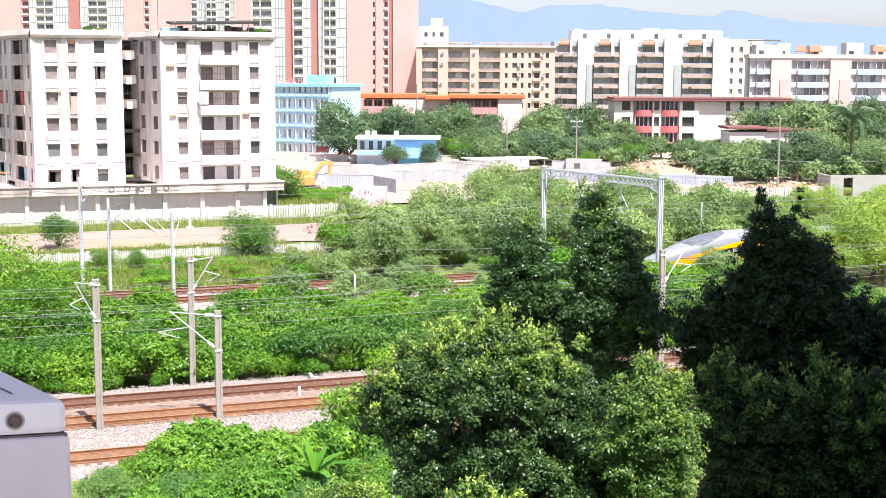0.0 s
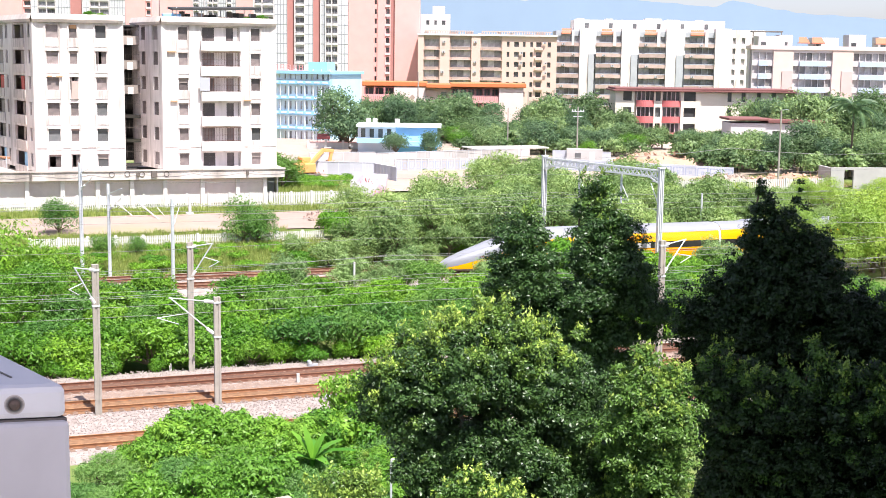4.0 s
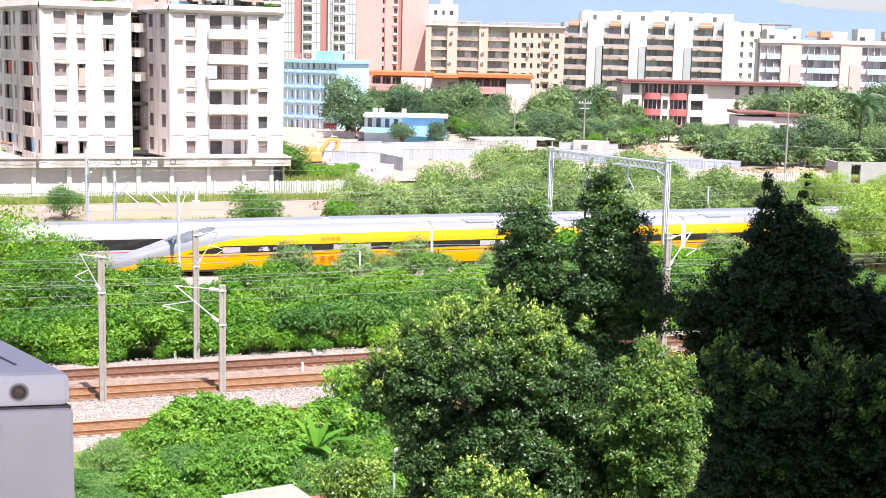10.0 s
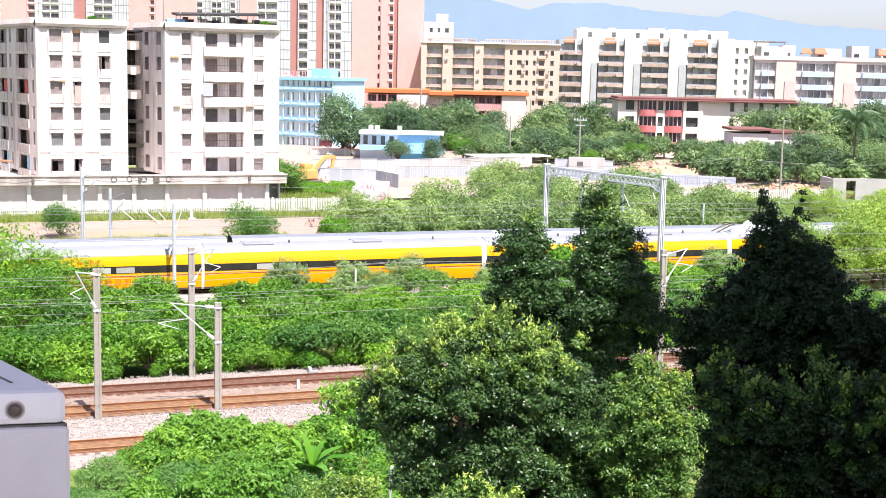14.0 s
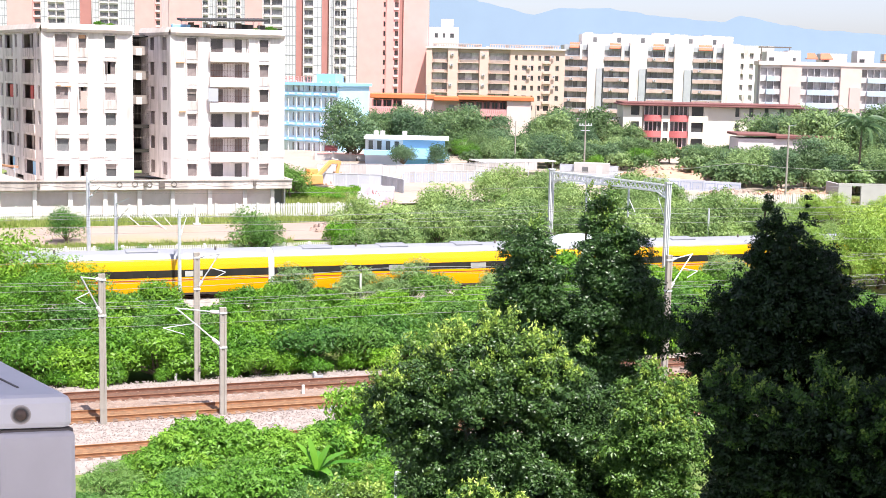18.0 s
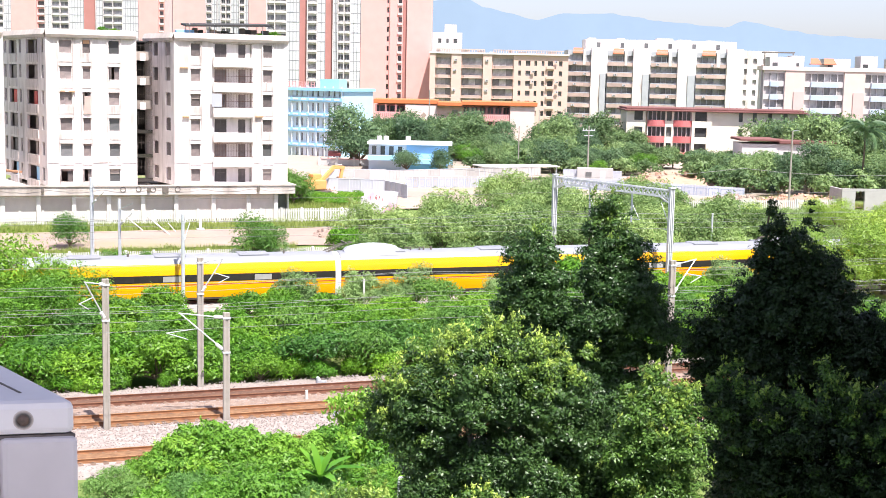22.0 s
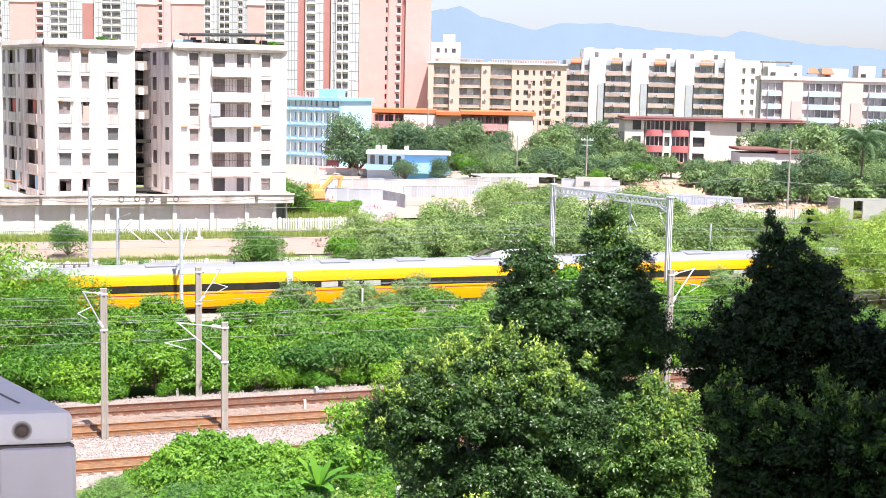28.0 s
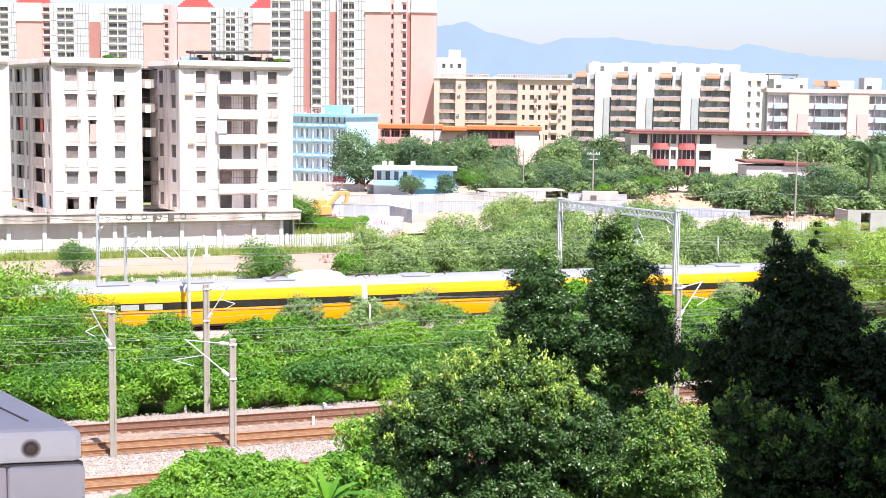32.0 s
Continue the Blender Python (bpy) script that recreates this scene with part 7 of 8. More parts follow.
for k in range(2):
    shrub_kind("plume%d" % k, 3.4, 6.6, 9000, 0.20, LEAF_PLUME, 185 + k, lobes=14, slim=0.35)
    shrub_kind("dense%d" % k, 3.0, 5.6, 6000, 0.23, LEAF_COOL, 195 + k, lobes=12, slim=0.4)
# belt of shrubs between the sidings and the main line
scatter("hedge_shrub", BUSHES + LIGHTS[:3] + COOLS[:3], -14, 24, 79.9, 103.0, 3.2, (0.8, 1.15), "dense green shrub in the belt along the railway", "shrub", "railway shrubs", 1, hole=lambda a, b: b > 96 and (a < 6 or 13.2 < a < 18.2))
scatter("hedge_shrub", BUSHES + LIGHTS[:3] + COOLS[:3], 24, 68, 79.9, 102.6, 3.2, (0.7, 1.05), "dense green shrub in the belt along the railway", "shrub", "railway shrubs", 11)
scatter("hedge_shrub", BUSHES + LIGHTS, -12, 46, 79.0, 79.6, 2.1, (0.45, 0.7), "low green shrub at the foot of the railway belt", "shrub", "railway shrubs", 31)
for a, b, s, key in ((-5.0, 99, 1.2, "canopy1"), (-0.8, 99.5, 1.32, "canopy0"), (3.6, 99.6, 0.95, "canopy1"), (1.5, 96, 0.75, "canopy0"), (-2, 88, 0.7, "canopy1"), (5.3, 98.6, 0.88, "canopy0"), (2.4, 93, 0.9, "canopy1"), (0.2, 90, 0.85, "canopy0")):
    plant("young_tree", key, lay(a, b, level(b) - 0.1, a * 70) @ Matrix.Diagonal((s, s, s, 1)), "light green young tree hanging over the line", "tree", "trees by the line")
for a, b, s in ((33.8, 104.6, 1.12), (28.6, 104.4, 1.12), (23.4, 104.8, 1.08), (31.0, 103.5, 0.8), (40.6, 104.2, 0.95), (62.0, 104.0, 0.72), (57.5, 104.0, 0.7), (65.5, 103.8, 0.9), (69.0, 104.0, 1.1), (53.5, 103.5, 0.8)):
    plant("feathery_shrub", "fern0" if int(a) % 2 else "fern1", lay(a, b, level(b) - 0.1, a * 50) @ Matrix.Diagonal((s, s, s, 1)), "feathery grey-green shrub beside the main line", "shrub", "feathery shrubs")

for k in range(8):
    m = lay(47.5 + 2.6 * k, 103.2 + 0.5 * (k % 2), level(103.2) - 0.1, 70 * k) @ Matrix.Diagonal((1.2, 1.15, 1.12 - 0.1 * (k % 3), 1))
    plant("tall_hedge_shrub", ("light0", "light1", "fern0", "light2")[k % 4], m, "tall light green shrub in front of the main line", "shrub", "railway shrubs")

for a, b, s, key in ((71.5, 103, 1.15, "plume0"), (76, 102.5, 1.3, "plume1"), (80.5, 103.5, 1.35, "plume0"), (85, 103, 1.3, "plume1"), (74, 100, 0.9, "plume1"), (79, 99.5, 1.0, "plume0")):
    plant("young_tree", key, lay(a, b, level(b) - 0.1, a * 70) @ Matrix.Diagonal((s, s, s, 1)), "light green young tree hanging over the line", "tree", "trees by the line")


def scrub_edge(a, b):
    """True where the scrub behind the main line ends."""
    pts = [(30, 122), (34, 130), (40, 142), (46, 143), (56, 143), (60, 148), (66, 160), (76, 160), (82, 150), (90, 147), (120, 142)]
    for (a0, b0), (a1, b1) in zip(pts, pts[1:]):
        if a0 <= a <= a1:
            return b > b0 + (b1 - b0) * (a - a0) / (a1 - a0)
    return True


for a, b, s in ((15.2, 100.2, 0.55), (16.8, 99.4, 0.6), (46.6, 103.4, 1.07), (47.4, 103.3, 1.67), (49.6, 103.6, 1.13), (54.6, 103.4, 1.28), (57.0, 103.6, 1.19), (60.2, 103.4, 0.90), (63.4, 103.5, 1.22)):
    plant("hedge_shrub", LIGHTS[int(a) % 3], lay(a, b, level(b) - 0.1, a * 30) @ Matrix.Diagonal((s, s, s, 1)), "bright green shrub at the edge of the main line", "shrub", "railway shrubs")
for a, b, s in ((113.5, 147, 0.40), (116.5, 148, 0.44), (119.8, 147.5, 0.40), (122.5, 148, 0.46)):
    plant("scrub_bush", "plume%d" % (int(a) % 2), lay(a, b, level(b) - 0.1, a * 30) @ Matrix.Diagonal((s, s, s, 1)), "bright green bush below the ruined wall", "shrub", "scrub behind the line")
scatter("scrub_bush", DRIES + LIGHTS[:1] + TALLS, 30, 84, 120, 164, 4.0, (0.8, 1.2), "feathery grey-green bush behind the main line", "shrub", "scrub behind the line", 2, hole=scrub_edge)
scatter("scrub_bush", ["plume0", "plume1"] + DRIES, 84, 118, 120, 146, 4.6, (0.55, 0.9), "bright green bush behind the main line", "shrub", "scrub behind the line", 12, hole=scrub_edge)
for a, b, s, key in ((63, 164, 1.0, "tallbush0"), (67, 165, 1.1, "tallbush1"), (71, 163, 1.05, "tallbush0"), (62, 157, 0.8, "tallbush1"), (24.2, 128.4, 0.9, "dense0"), (25.6, 127.6, 0.7, "dense1"), (7.2, 137.5, 0.75, "dense0"), (38.0, 171.5, 1.05, "dense1"), (39.5, 174, 0.8, "tallbush0"), (10.5, 124.5, 0.45, "dense1"), (13.2, 124.0, 0.4, "dense0")):
    plant("tall_bush", key, lay(a, b, level(b) - 0.1, a * 37) @ Matrix.Diagonal((s, s, s, 1)), "rounded tall bush standing alone in the grass", "shrub", "lone bushes")
scatter("scrub_bush", DRIES + LIGHTS[:2], 27, 64, 117.9, 121.5, 3.2, (0.45, 0.75), "low grey-green bush beside the main line", "shrub", "scrub behind the line", 41)
scatter("weed_clump", LOWS, 1.0, 6.5, 50, 58, 1.6, (0.4, 0.6), "low weeds below the window", "weeds", "weeds", 43, hole=lambda a, b: b > 57.5)
scatter("weed_clump", LOWS, 36, 50, 172, 184, 2.6, (0.6, 0.9), "bright green weeds on the site bank", "weeds", "weeds", 21)
scatter("weed_clump", LOWS, 2, 34, 118.8, 127, 2.6, (0.45, 0.8), "low green weeds beside the main line", "weeds", "weeds", 22)


def grove(name, keys, x0, x1, y0, y1, step, size, label, seed, low=(0, 0, 1)):
    """Trees scattered over a patch of ground."""
    rnd = random.Random(seed)
    y = y0
    while y <= y1:
        x = x0 + rnd.uniform(0, step)
        while x <= x1:
            s = rnd.uniform(*size) * (low[2] if low[0] < x < low[1] else 1)
            m = pose(x + rnd.uniform(-2, 2), y + rnd.uniform(-2, 2), 2.0, 0, 0, rnd.uniform(0, 360)) @ Matrix.Diagonal((s * rnd.uniform(0.85, 1.2), s * rnd.uniform(0.85, 1.2), s * rnd.uniform(0.8, 1.15), 1))
            plant(name, rnd.choice(keys), m, label, "tree", "trees of the school grounds")
            q = rnd.uniform(1.1, 1.6)
            plant("undergrowth", rnd.choice(UNDERS), pose(x + rnd.uniform(-2, 2), y - 3.0, 1.9, 0, 0, rnd.uniform(0, 360)) @ Matrix.Diagonal((q, q, q, 1)), "green undergrowth below the trees", "shrub", "undergrowth")
            x += step
        y += step


SHADES = ["shadetree%d" % k for k in range(3)]
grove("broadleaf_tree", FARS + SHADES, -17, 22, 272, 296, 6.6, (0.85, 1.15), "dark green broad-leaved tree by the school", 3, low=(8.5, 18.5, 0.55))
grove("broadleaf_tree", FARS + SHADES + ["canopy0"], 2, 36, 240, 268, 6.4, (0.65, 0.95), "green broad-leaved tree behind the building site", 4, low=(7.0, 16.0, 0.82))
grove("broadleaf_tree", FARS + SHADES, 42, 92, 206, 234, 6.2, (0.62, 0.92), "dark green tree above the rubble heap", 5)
grove("broadleaf_tree", FARS[:2], 38, 60, 258, 262, 5.0, (0.5, 0.7), "small tree in front of the red balconies", 16)
grove("broadleaf_tree", FARS + SHADES, 62, 110, 250, 275, 8.0, (1.1, 1.4), "dark green tree beside the low house", 6)
for x, y, s, key in ((-19.6, 246, 1.45, "shadetree0"), (-17.4, 243, 0.95, "shadetree1"), (-8.2, 230, 0.62, "shadetree1"), (-2.6, 230, 0.58, "shadetree2"), (24.5, 226, 0.62, "canopy0"), (31, 280, 1.3, "fartree2"), (35.5, 272, 1.0, "fartree0"), (-16.5, 299, 0.98, "shadetree0"), (-11.4, 300, 1.2, "shadetree2"), (-6.6, 299, 1.02, "shadetree1"), (-1.2, 299, 1.0, "fartree0"), (3.0, 300, 1.24, "shadetree0"), (6.6, 298, 0.9, "fartree1"), (20.6, 301, 1.1, "shadetree1"), (24.4, 300, 1.24, "shadetree2")):
    plant("broadleaf_tree", key, pose(x, y, 1.9, 0, 0, x * 40) @ Matrix.Diagonal((s, s, s, 1)), "single green tree on the school grounds", "tree", "trees of the school grounds")


def palm(x, y, h):
    """A tall palm with arching fronds."""
    t = thing("palm_tree", pose(x, y, 1.8), "tall palm with grey-green arching fronds", "palm")
    part("trunk", Geo().tube((0, 0, 0), (0.2, 0, h), 0.2, 0.13, 10), BARK, t, smooth=True)
    rnd = random.Random(8)
    frond = Geo()
    for i in range(22):
        u = i / 21
        x1, z1 = 4.3 * u * (1 - 0.25 * u), 1.6 * u - 3.0 * u * u
        L = 0.9 * (1 - abs(2 * u - 0.9) * 0.6)
        for s in (-1, 1):
            frond.quad((x1, 0, z1), (x1 + 0.16, 0, z1), (x1 + 0.58, s * L, z1 - 0.55), (x1 + 0.45, s * L, z1 - 0.55))
    me = frond.mesh("frond")
    for k in range(22):
        part("frond", me, LEAF_SHADE, t, m=pose(0.2, 0, h, 0, rnd.uniform(-48, 25), k * 16.4 + rnd.uniform(-8, 8)))


palm(63.2, 203, 10.6)


def grass(name, patches, count, height, seed, label):
    """Single blades standing in patches (a0, a1, b0, b1)."""
    rs = np.random.RandomState(seed)
    per = count // len(patches)
    vs = []
    for a0, a1, b0, b1 in patches:
        a, b = rs.uniform(a0, a1, per), rs.uniform(b0, b1, per)
        z = np.array([level(v) for v in b])
        h = height * rs.uniform(0.5, 1.3, per) * (0.55 + 0.6 * np.sin(a * 0.7 + b) ** 2)
        w, lean = rs.uniform(0, 6.28, per), rs.normal(0, 0.3, (per, 2)) * h[:, None]
        dx, dy = 0.035 * np.cos(w), 0.035 * np.sin(w)
        base = np.stack([a, b, z - 0.05], 1)
        off = np.stack([dx, dy, 0 * dx], 1)
        tip = np.stack([a + lean[:, 0], b + lean[:, 1], z + h], 1)
        mid = base * 0.45 + tip * 0.55 + np.stack([-lean[:, 0], -lean[:, 1], 0 * h], 1) * 0.15
        vs.append(np.stack([base - off, base + off, mid + off * 0.8, tip, mid - off * 0.8], 1).reshape(-1, 3))
    v = np.concatenate(vs)
    n = len(v) // 5
    me = bpy.data.meshes.new(name)
    me.from_pydata(v.tolist(), [], [(5 * i, 5 * i + 1, 5 * i + 2, 5 * i + 3, 5 * i + 4) for i in range(n)])
    return tagged(part(name, me, GRASS_BLADE, m=lay(0, 0)), label, "grass", kind="stuff")


grass("tall_grass", [(-6, 44, 150.6, 155.2), (2, 34, 118.6, 128.4), (2, 36, 118.2, 124), (2, 30, 131, 135), (34, 50, 157, 176), (100, 122, 160, 172)] , 60000, 0.7, 7, "tall yellowish grass and weeds")


def fig_tree(x, y, spots, leaves, size, label, seed, material, grain=105):
    """A large fig tree: round masses (x, z, radius, depth, share of young shoots) covered with sprays of leaves."""
    rs = np.random.RandomState(seed)
    blobs = [(q[0] - x, q[3], q[1], q[2], q[2] * 1.1, q[2]) for q in spots]
    t = thing("fig_tree", pose(x, y, 0), label, "tree", "fig trees")
    part("trunk", stems([(b[0] * 0.8, b[1] + 0.5, b[2] - 0.4 * b[5], b[3] * 0.6, b[4] * 0.6, b[5] * 0.6) for b in blobs[::7]], 0.2, seed), BARK, t, smooth=True)
    core = np.array(blobs)
    weights = core[:, 3] ** 2 / (core[:, 3] ** 2).sum()
    sprays, young, buds = [], [], []
    need, tries = int(leaves / grain), 0
    while len(sprays) + len(young) < need and tries < 40 * need:
        tries += 1
        k = rs.choice(len(blobs), p=weights)
        b = blobs[k]
        d = rs.normal(size=3)
        d /= np.linalg.norm(d)
        if d[1] > 0.6 or (d[2] < -0.15 and rs.random_sample() < 0.75):
            continue
        c = core[k, :3] + d * core[k, 3:] * 0.92
        if (((c - core[:, :3]) / core[:, 3:]) ** 2).sum(1).min() < 0.74:
            continue
        q = rs.uniform(1.7, 3.4) * size
        c = c + d * (rs.uniform(-3.0, 2.4) + 3.0 * rs.random_sample() ** 4) * size
        c[2] += max(0.0, d[2]) * rs.uniform(0.0, 3.4) * size
        tone = noise.noise((c[0] * 1.5, c[2] * 1.5, seed))
        share = spots[k][4] * (0.10 + 0.95 * max(0.0, d[2]) - 0.12 * max(0.0, d[1])) + 0.75 * spots[k][4] * tone
        spray = (*c, q, q, q * rs.uniform(0.7, 1.2))
        if rs.random_sample() > share * 1.25:
            sprays.append(spray)
            continue
        young.append(spray)
        if rs.random_sample() < share * 1.3:
            for e in range(4):
                buds.append((c[0] + d[0] * q * 0.6 + rs.normal(0, 0.9 * size), c[1] + d[1] * q * 0.7 - 0.6 * size, c[2] + q * 0.8 + rs.normal(0.3, 0.8) * size, 0.7 * size, 0.7 * size, 1.2 * size))
    crown = int(leaves * 0.8)
    shoots = int(crown * len(young) / max(1, len(young) + len(sprays)))
    if young:
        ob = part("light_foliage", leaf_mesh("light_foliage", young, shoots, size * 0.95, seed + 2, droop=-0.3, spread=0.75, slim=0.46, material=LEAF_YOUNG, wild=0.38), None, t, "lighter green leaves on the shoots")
        tagged(ob, kind="stuff")
    part("crown", leaf_mesh("crown", sprays, crown - shoots, size, seed, spread=0.75, slim=0.46, material=material, wild=0.38), None, t)
    inner = [(b[0], b[1] + 0.12, b[2], b[3] * 0.78, b[4] * 0.84, b[5] * 0.78) for b in blobs]
    ob = part("inner_foliage", leaf_mesh("inner_foliage", inner, int(leaves * 0.5), size * 1.8, seed + 5, spread=0.4, slim=0.45, material=material), None, t, "shaded inner leaves")
    tagged(ob, kind="stuff")
    if buds:
        ob = part("young_foliage", leaf_mesh("young_foliage", buds, len(buds) * 6, size * 1.12, seed + 1, droop=-0.9, spread=0.9, slim=0.42, material=LEAF_TIP), None, t, "yellow-green young leaves")
        tagged(ob, kind="stuff")
    return t


# round masses of the crowns
BROAD_TOP = [(-0.08, 14.48, 0.25, 0.2, 1.2), (-0.4, 14.27, 0.18, 0.1, 1.2), (-0.46, 13.98, 0.29, 0.1, 0.8), (0.59, 14.72, 0.22, 0.3, 1.3), (0.73, 14.48, 0.25, 0.2, 1.2), (0.21, 14.34, 0.41, 0, 1), (0.93, 14.46, 0.36, 0.2, 1), (1.18, 14.13, 0.46, -0.1, 0.9), (1.56, 14.25, 0.29, 0.1, 1.1), (2.03, 14.15, 0.27, 0.1, 1.2), (1.65, 13.72, 0.53, -0.2, 0.4), (2.36, 13.55, 0.31, 0.6, 0.1)]
BROAD_MID = [(-0.88, 13.63, 0.41, 0, 1.1), (-1.19, 13.32, 0.25, 0, 1.2), (-1.25, 13.07, 0.14, 0, 1), (-0.33, 13.63, 0.53, -0.3, 0.6), (0.4, 13.77, 0.53, -0.5, 0.35), (1, 13.63, 0.44, -0.4, 0.25), (-0.55, 12.97, 0.41, -0.2, 0.6), (-0.1, 13.25, 0.3, -0.3, 0.1), (0.85, 12.44, 0.39, 1.4, 0), (1.55, 12.43, 0.38, 1.3, 0), (2.59, 12.8, 0.41, 0.9, 0), (1.94, 13.22, 0.37, -0.2, 0.1)]
BROAD_LOW = [(0.71, 12.36, 0.49, -0.5, 0.05), (1.43, 12.5, 0.49, -0.6, 0.05), (2.01, 12.58, 0.45, 0, 0.05), (-0.12, 12.22, 0.5, -0.3, 0.1), (2.68, 11.98, 0.55, 0.4, 0.1), (-0.36, 12.13, 0.32, -0.1, 0.1), (0.35, 11.69, 0.52, -0.2, 0.05), (1.09, 11.76, 0.56, -0.5, 0.05), (1.83, 11.89, 0.56, -0.4, 0.05), (2.7, 11.09, 0.68, 0.5, 0), (-0.06, 11.22, 0.54, 0, 0.05), (1.03, 10.87, 0.71, -0.2, 0), (1.88, 10.94, 0.66, -0.2, 0)]
BROAD_BACK = [(0.24, 13.14, 0.62, 1.6, 0), (1.25, 12.96, 0.62, 1.6, 0), (2.16, 12.87, 0.62, 1.6, 0), (-0.14, 12.26, 0.62, 1.4, 0), (0.78, 12, 0.5, 2, 0), (1.78, 12.03, 0.53, 1.6, 0), (2.83, 12.39, 0.52, 1.2, 0)]
BRIGHT = [(3.21, 14.31, 0.08, 0, 1), (3.16, 14.1, 0.17, -0.1, 1), (3.11, 13.78, 0.27, -0.2, 1), (3.65, 13.93, 0.13, 0, 1), (3.59, 13.73, 0.27, -0.2, 1), (3.84, 13.88, 0.09, 0, 1), (3.96, 13.64, 0.06, 0.1, 1), (3.77, 13.46, 0.18, 0, 1), (3.02, 13.22, 0.32, -0.2, 0.9), (3.44, 13.23, 0.39, -0.4, 0.9), (3.82, 13.02, 0.17, -0.1, 0.9), (2.96, 12.65, 0.33, 0, 0.7), (3.41, 12.56, 0.41, -0.3, 0.8), (3.83, 12.47, 0.13, 0, 0.8), (3.13, 12.07, 0.34, -0.1, 0.7), (3.53, 11.97, 0.34, -0.2, 0.6), (3.03, 11.31, 0.56, 0, 0.5), (3.54, 11.23, 0.4, 0, 0.3)]
TALL_LEFT = [(1.62, 14.87, 0.18, 0, 0.5), (2.18, 14.92, 0.21, 0.1, 0.5), (2.49, 14.63, 0.15, 0, 0.4), (1.86, 14.42, 0.43, -0.1, 0.2), (2.27, 14.09, 0.39, -0.2, 0.2), (1.65, 13.65, 0.49, 0, 0.1), (2.26, 13.29, 0.62, -0.3, 0.1), (1.47, 12.97, 0.35, 0, 0.1), (1.79, 12.33, 0.6, 0, 0), (2.77, 12.57, 0.57, 0, 0), (2.62, 11.54, 0.66, 0.4, 0)]
TALL_RIGHT = [(3.68, 15.92, 0.11, 0, 1), (3.57, 15.69, 0.18, 0, 1), (3.95, 15.61, 0.15, 0.1, 0.9), (3.42, 15.3, 0.26, 0, 0.6), (4, 15.18, 0.33, -0.1, 0.5), (4.38, 15.12, 0.15, 0, 0.5), (3.7, 14.77, 0.37, -0.2, 0.2), (4.26, 14.64, 0.39, 0, 0.2), (4.61, 14.9, 0.08, 0, 0.3), (3.64, 14.06, 0.46, -0.2, 0.15), (4.22, 13.84, 0.55, -0.3, 0.1), (4.84, 13.8, 0.33, 0, 0.1)]
TALL_LOW = [(3.76, 13.1, 0.67, -0.4, 0.1), (4.6, 12.98, 0.51, -0.2, 0), (5.16, 13.21, 0.24, 0, 0), (5.36, 12.7, 0.38, 0.1, 0), (3.22, 12.48, 0.59, -0.2, 0.1), (4.24, 12.21, 0.59, -0.2, 0), (4.91, 12.26, 0.32, 0, 0), (3.7, 11.63, 0.59, -0.2, 0), (4.35, 11.45, 0.46, 0, 0), (4.07, 10.71, 0.66, 0.3, 0), (3.21, 10.84, 0.66, 0.3, 0)]
DARK_TOP = [(8.04, 16.03, 0.07, 0, 0), (8.07, 15.74, 0.16, 0, 0), (7.98, 15.3, 0.2, 0, 0), (8.39, 15.22, 0.2, 0, 0), (9.07, 15.83, 0.06, 0, 0), (9.02, 15.56, 0.13, 0, 0), (8.88, 15.15, 0.19, 0, 0), (8.61, 14.88, 0.29, 0, 0), (8.11, 14.75, 0.36, 0, 0), (8.91, 14.63, 0.27, 0, 0), (7.8, 14.43, 0.27, 0, 0), (8.5, 14.3, 0.5, 0, 0), (7.94, 13.85, 0.43, 0, 0), (7.49, 13.69, 0.26, 0, 0), (9.1, 13.87, 0.5, 0, 0), (9.79, 14.47, 0.23, 0, 0), (9.67, 14.06, 0.42, 0, 0), (10.2, 13.92, 0.16, 0, 0)]
DARK_MID = [(9.93, 13.4, 0.47, 0, 0), (7.02, 13.24, 0.23, 0, 0), (7.41, 12.95, 0.5, 0, 0), (8.18, 13.04, 0.78, -0.4, 0), (9.22, 12.9, 0.78, -0.3, 0), (11, 12.49, 0.56, 0, 0), (11.82, 12.26, 0.7, 0, 0), (6.61, 12.64, 0.39, 0, 0), (6.94, 12.2, 0.5, 0, 0), (7.82, 12.14, 0.78, -0.3, 0), (8.85, 11.86, 0.78, -0.3, 0), (10, 12.03, 0.78, -0.3, 0), (11.28, 11.55, 0.93, 0, 0), (6.34, 12.22, 0.45, 0, 0), (6.67, 11.48, 0.45, 0, 0), (6.76, 10.7, 0.47, 0, 0), (6.4, 11.57, 0.27, 0, 0), (6.67, 10.85, 0.43, 0, 0), (7.76, 10.65, 0.83, 0.4, 0), (9.25, 10.53, 0.97, 0.4, 0), (10.74, 10.56, 0.97, 0.4, 0), (8.35, 12.43, 0.85, 1.4, 0), (9.71, 12.46, 0.85, 1.4, 0), (10.81, 11.83, 0.78, 1.4, 0), (9.13, 13.71, 0.55, 1.2, 0), (7.62, 11.8, 0.7, 1.4, 0), (12.14, 11.27, 0.85, 1.4, 0), (8.89, 10.89, 1, 1.4, 0), (10.27, 10.76, 1, 1.4, 0)]
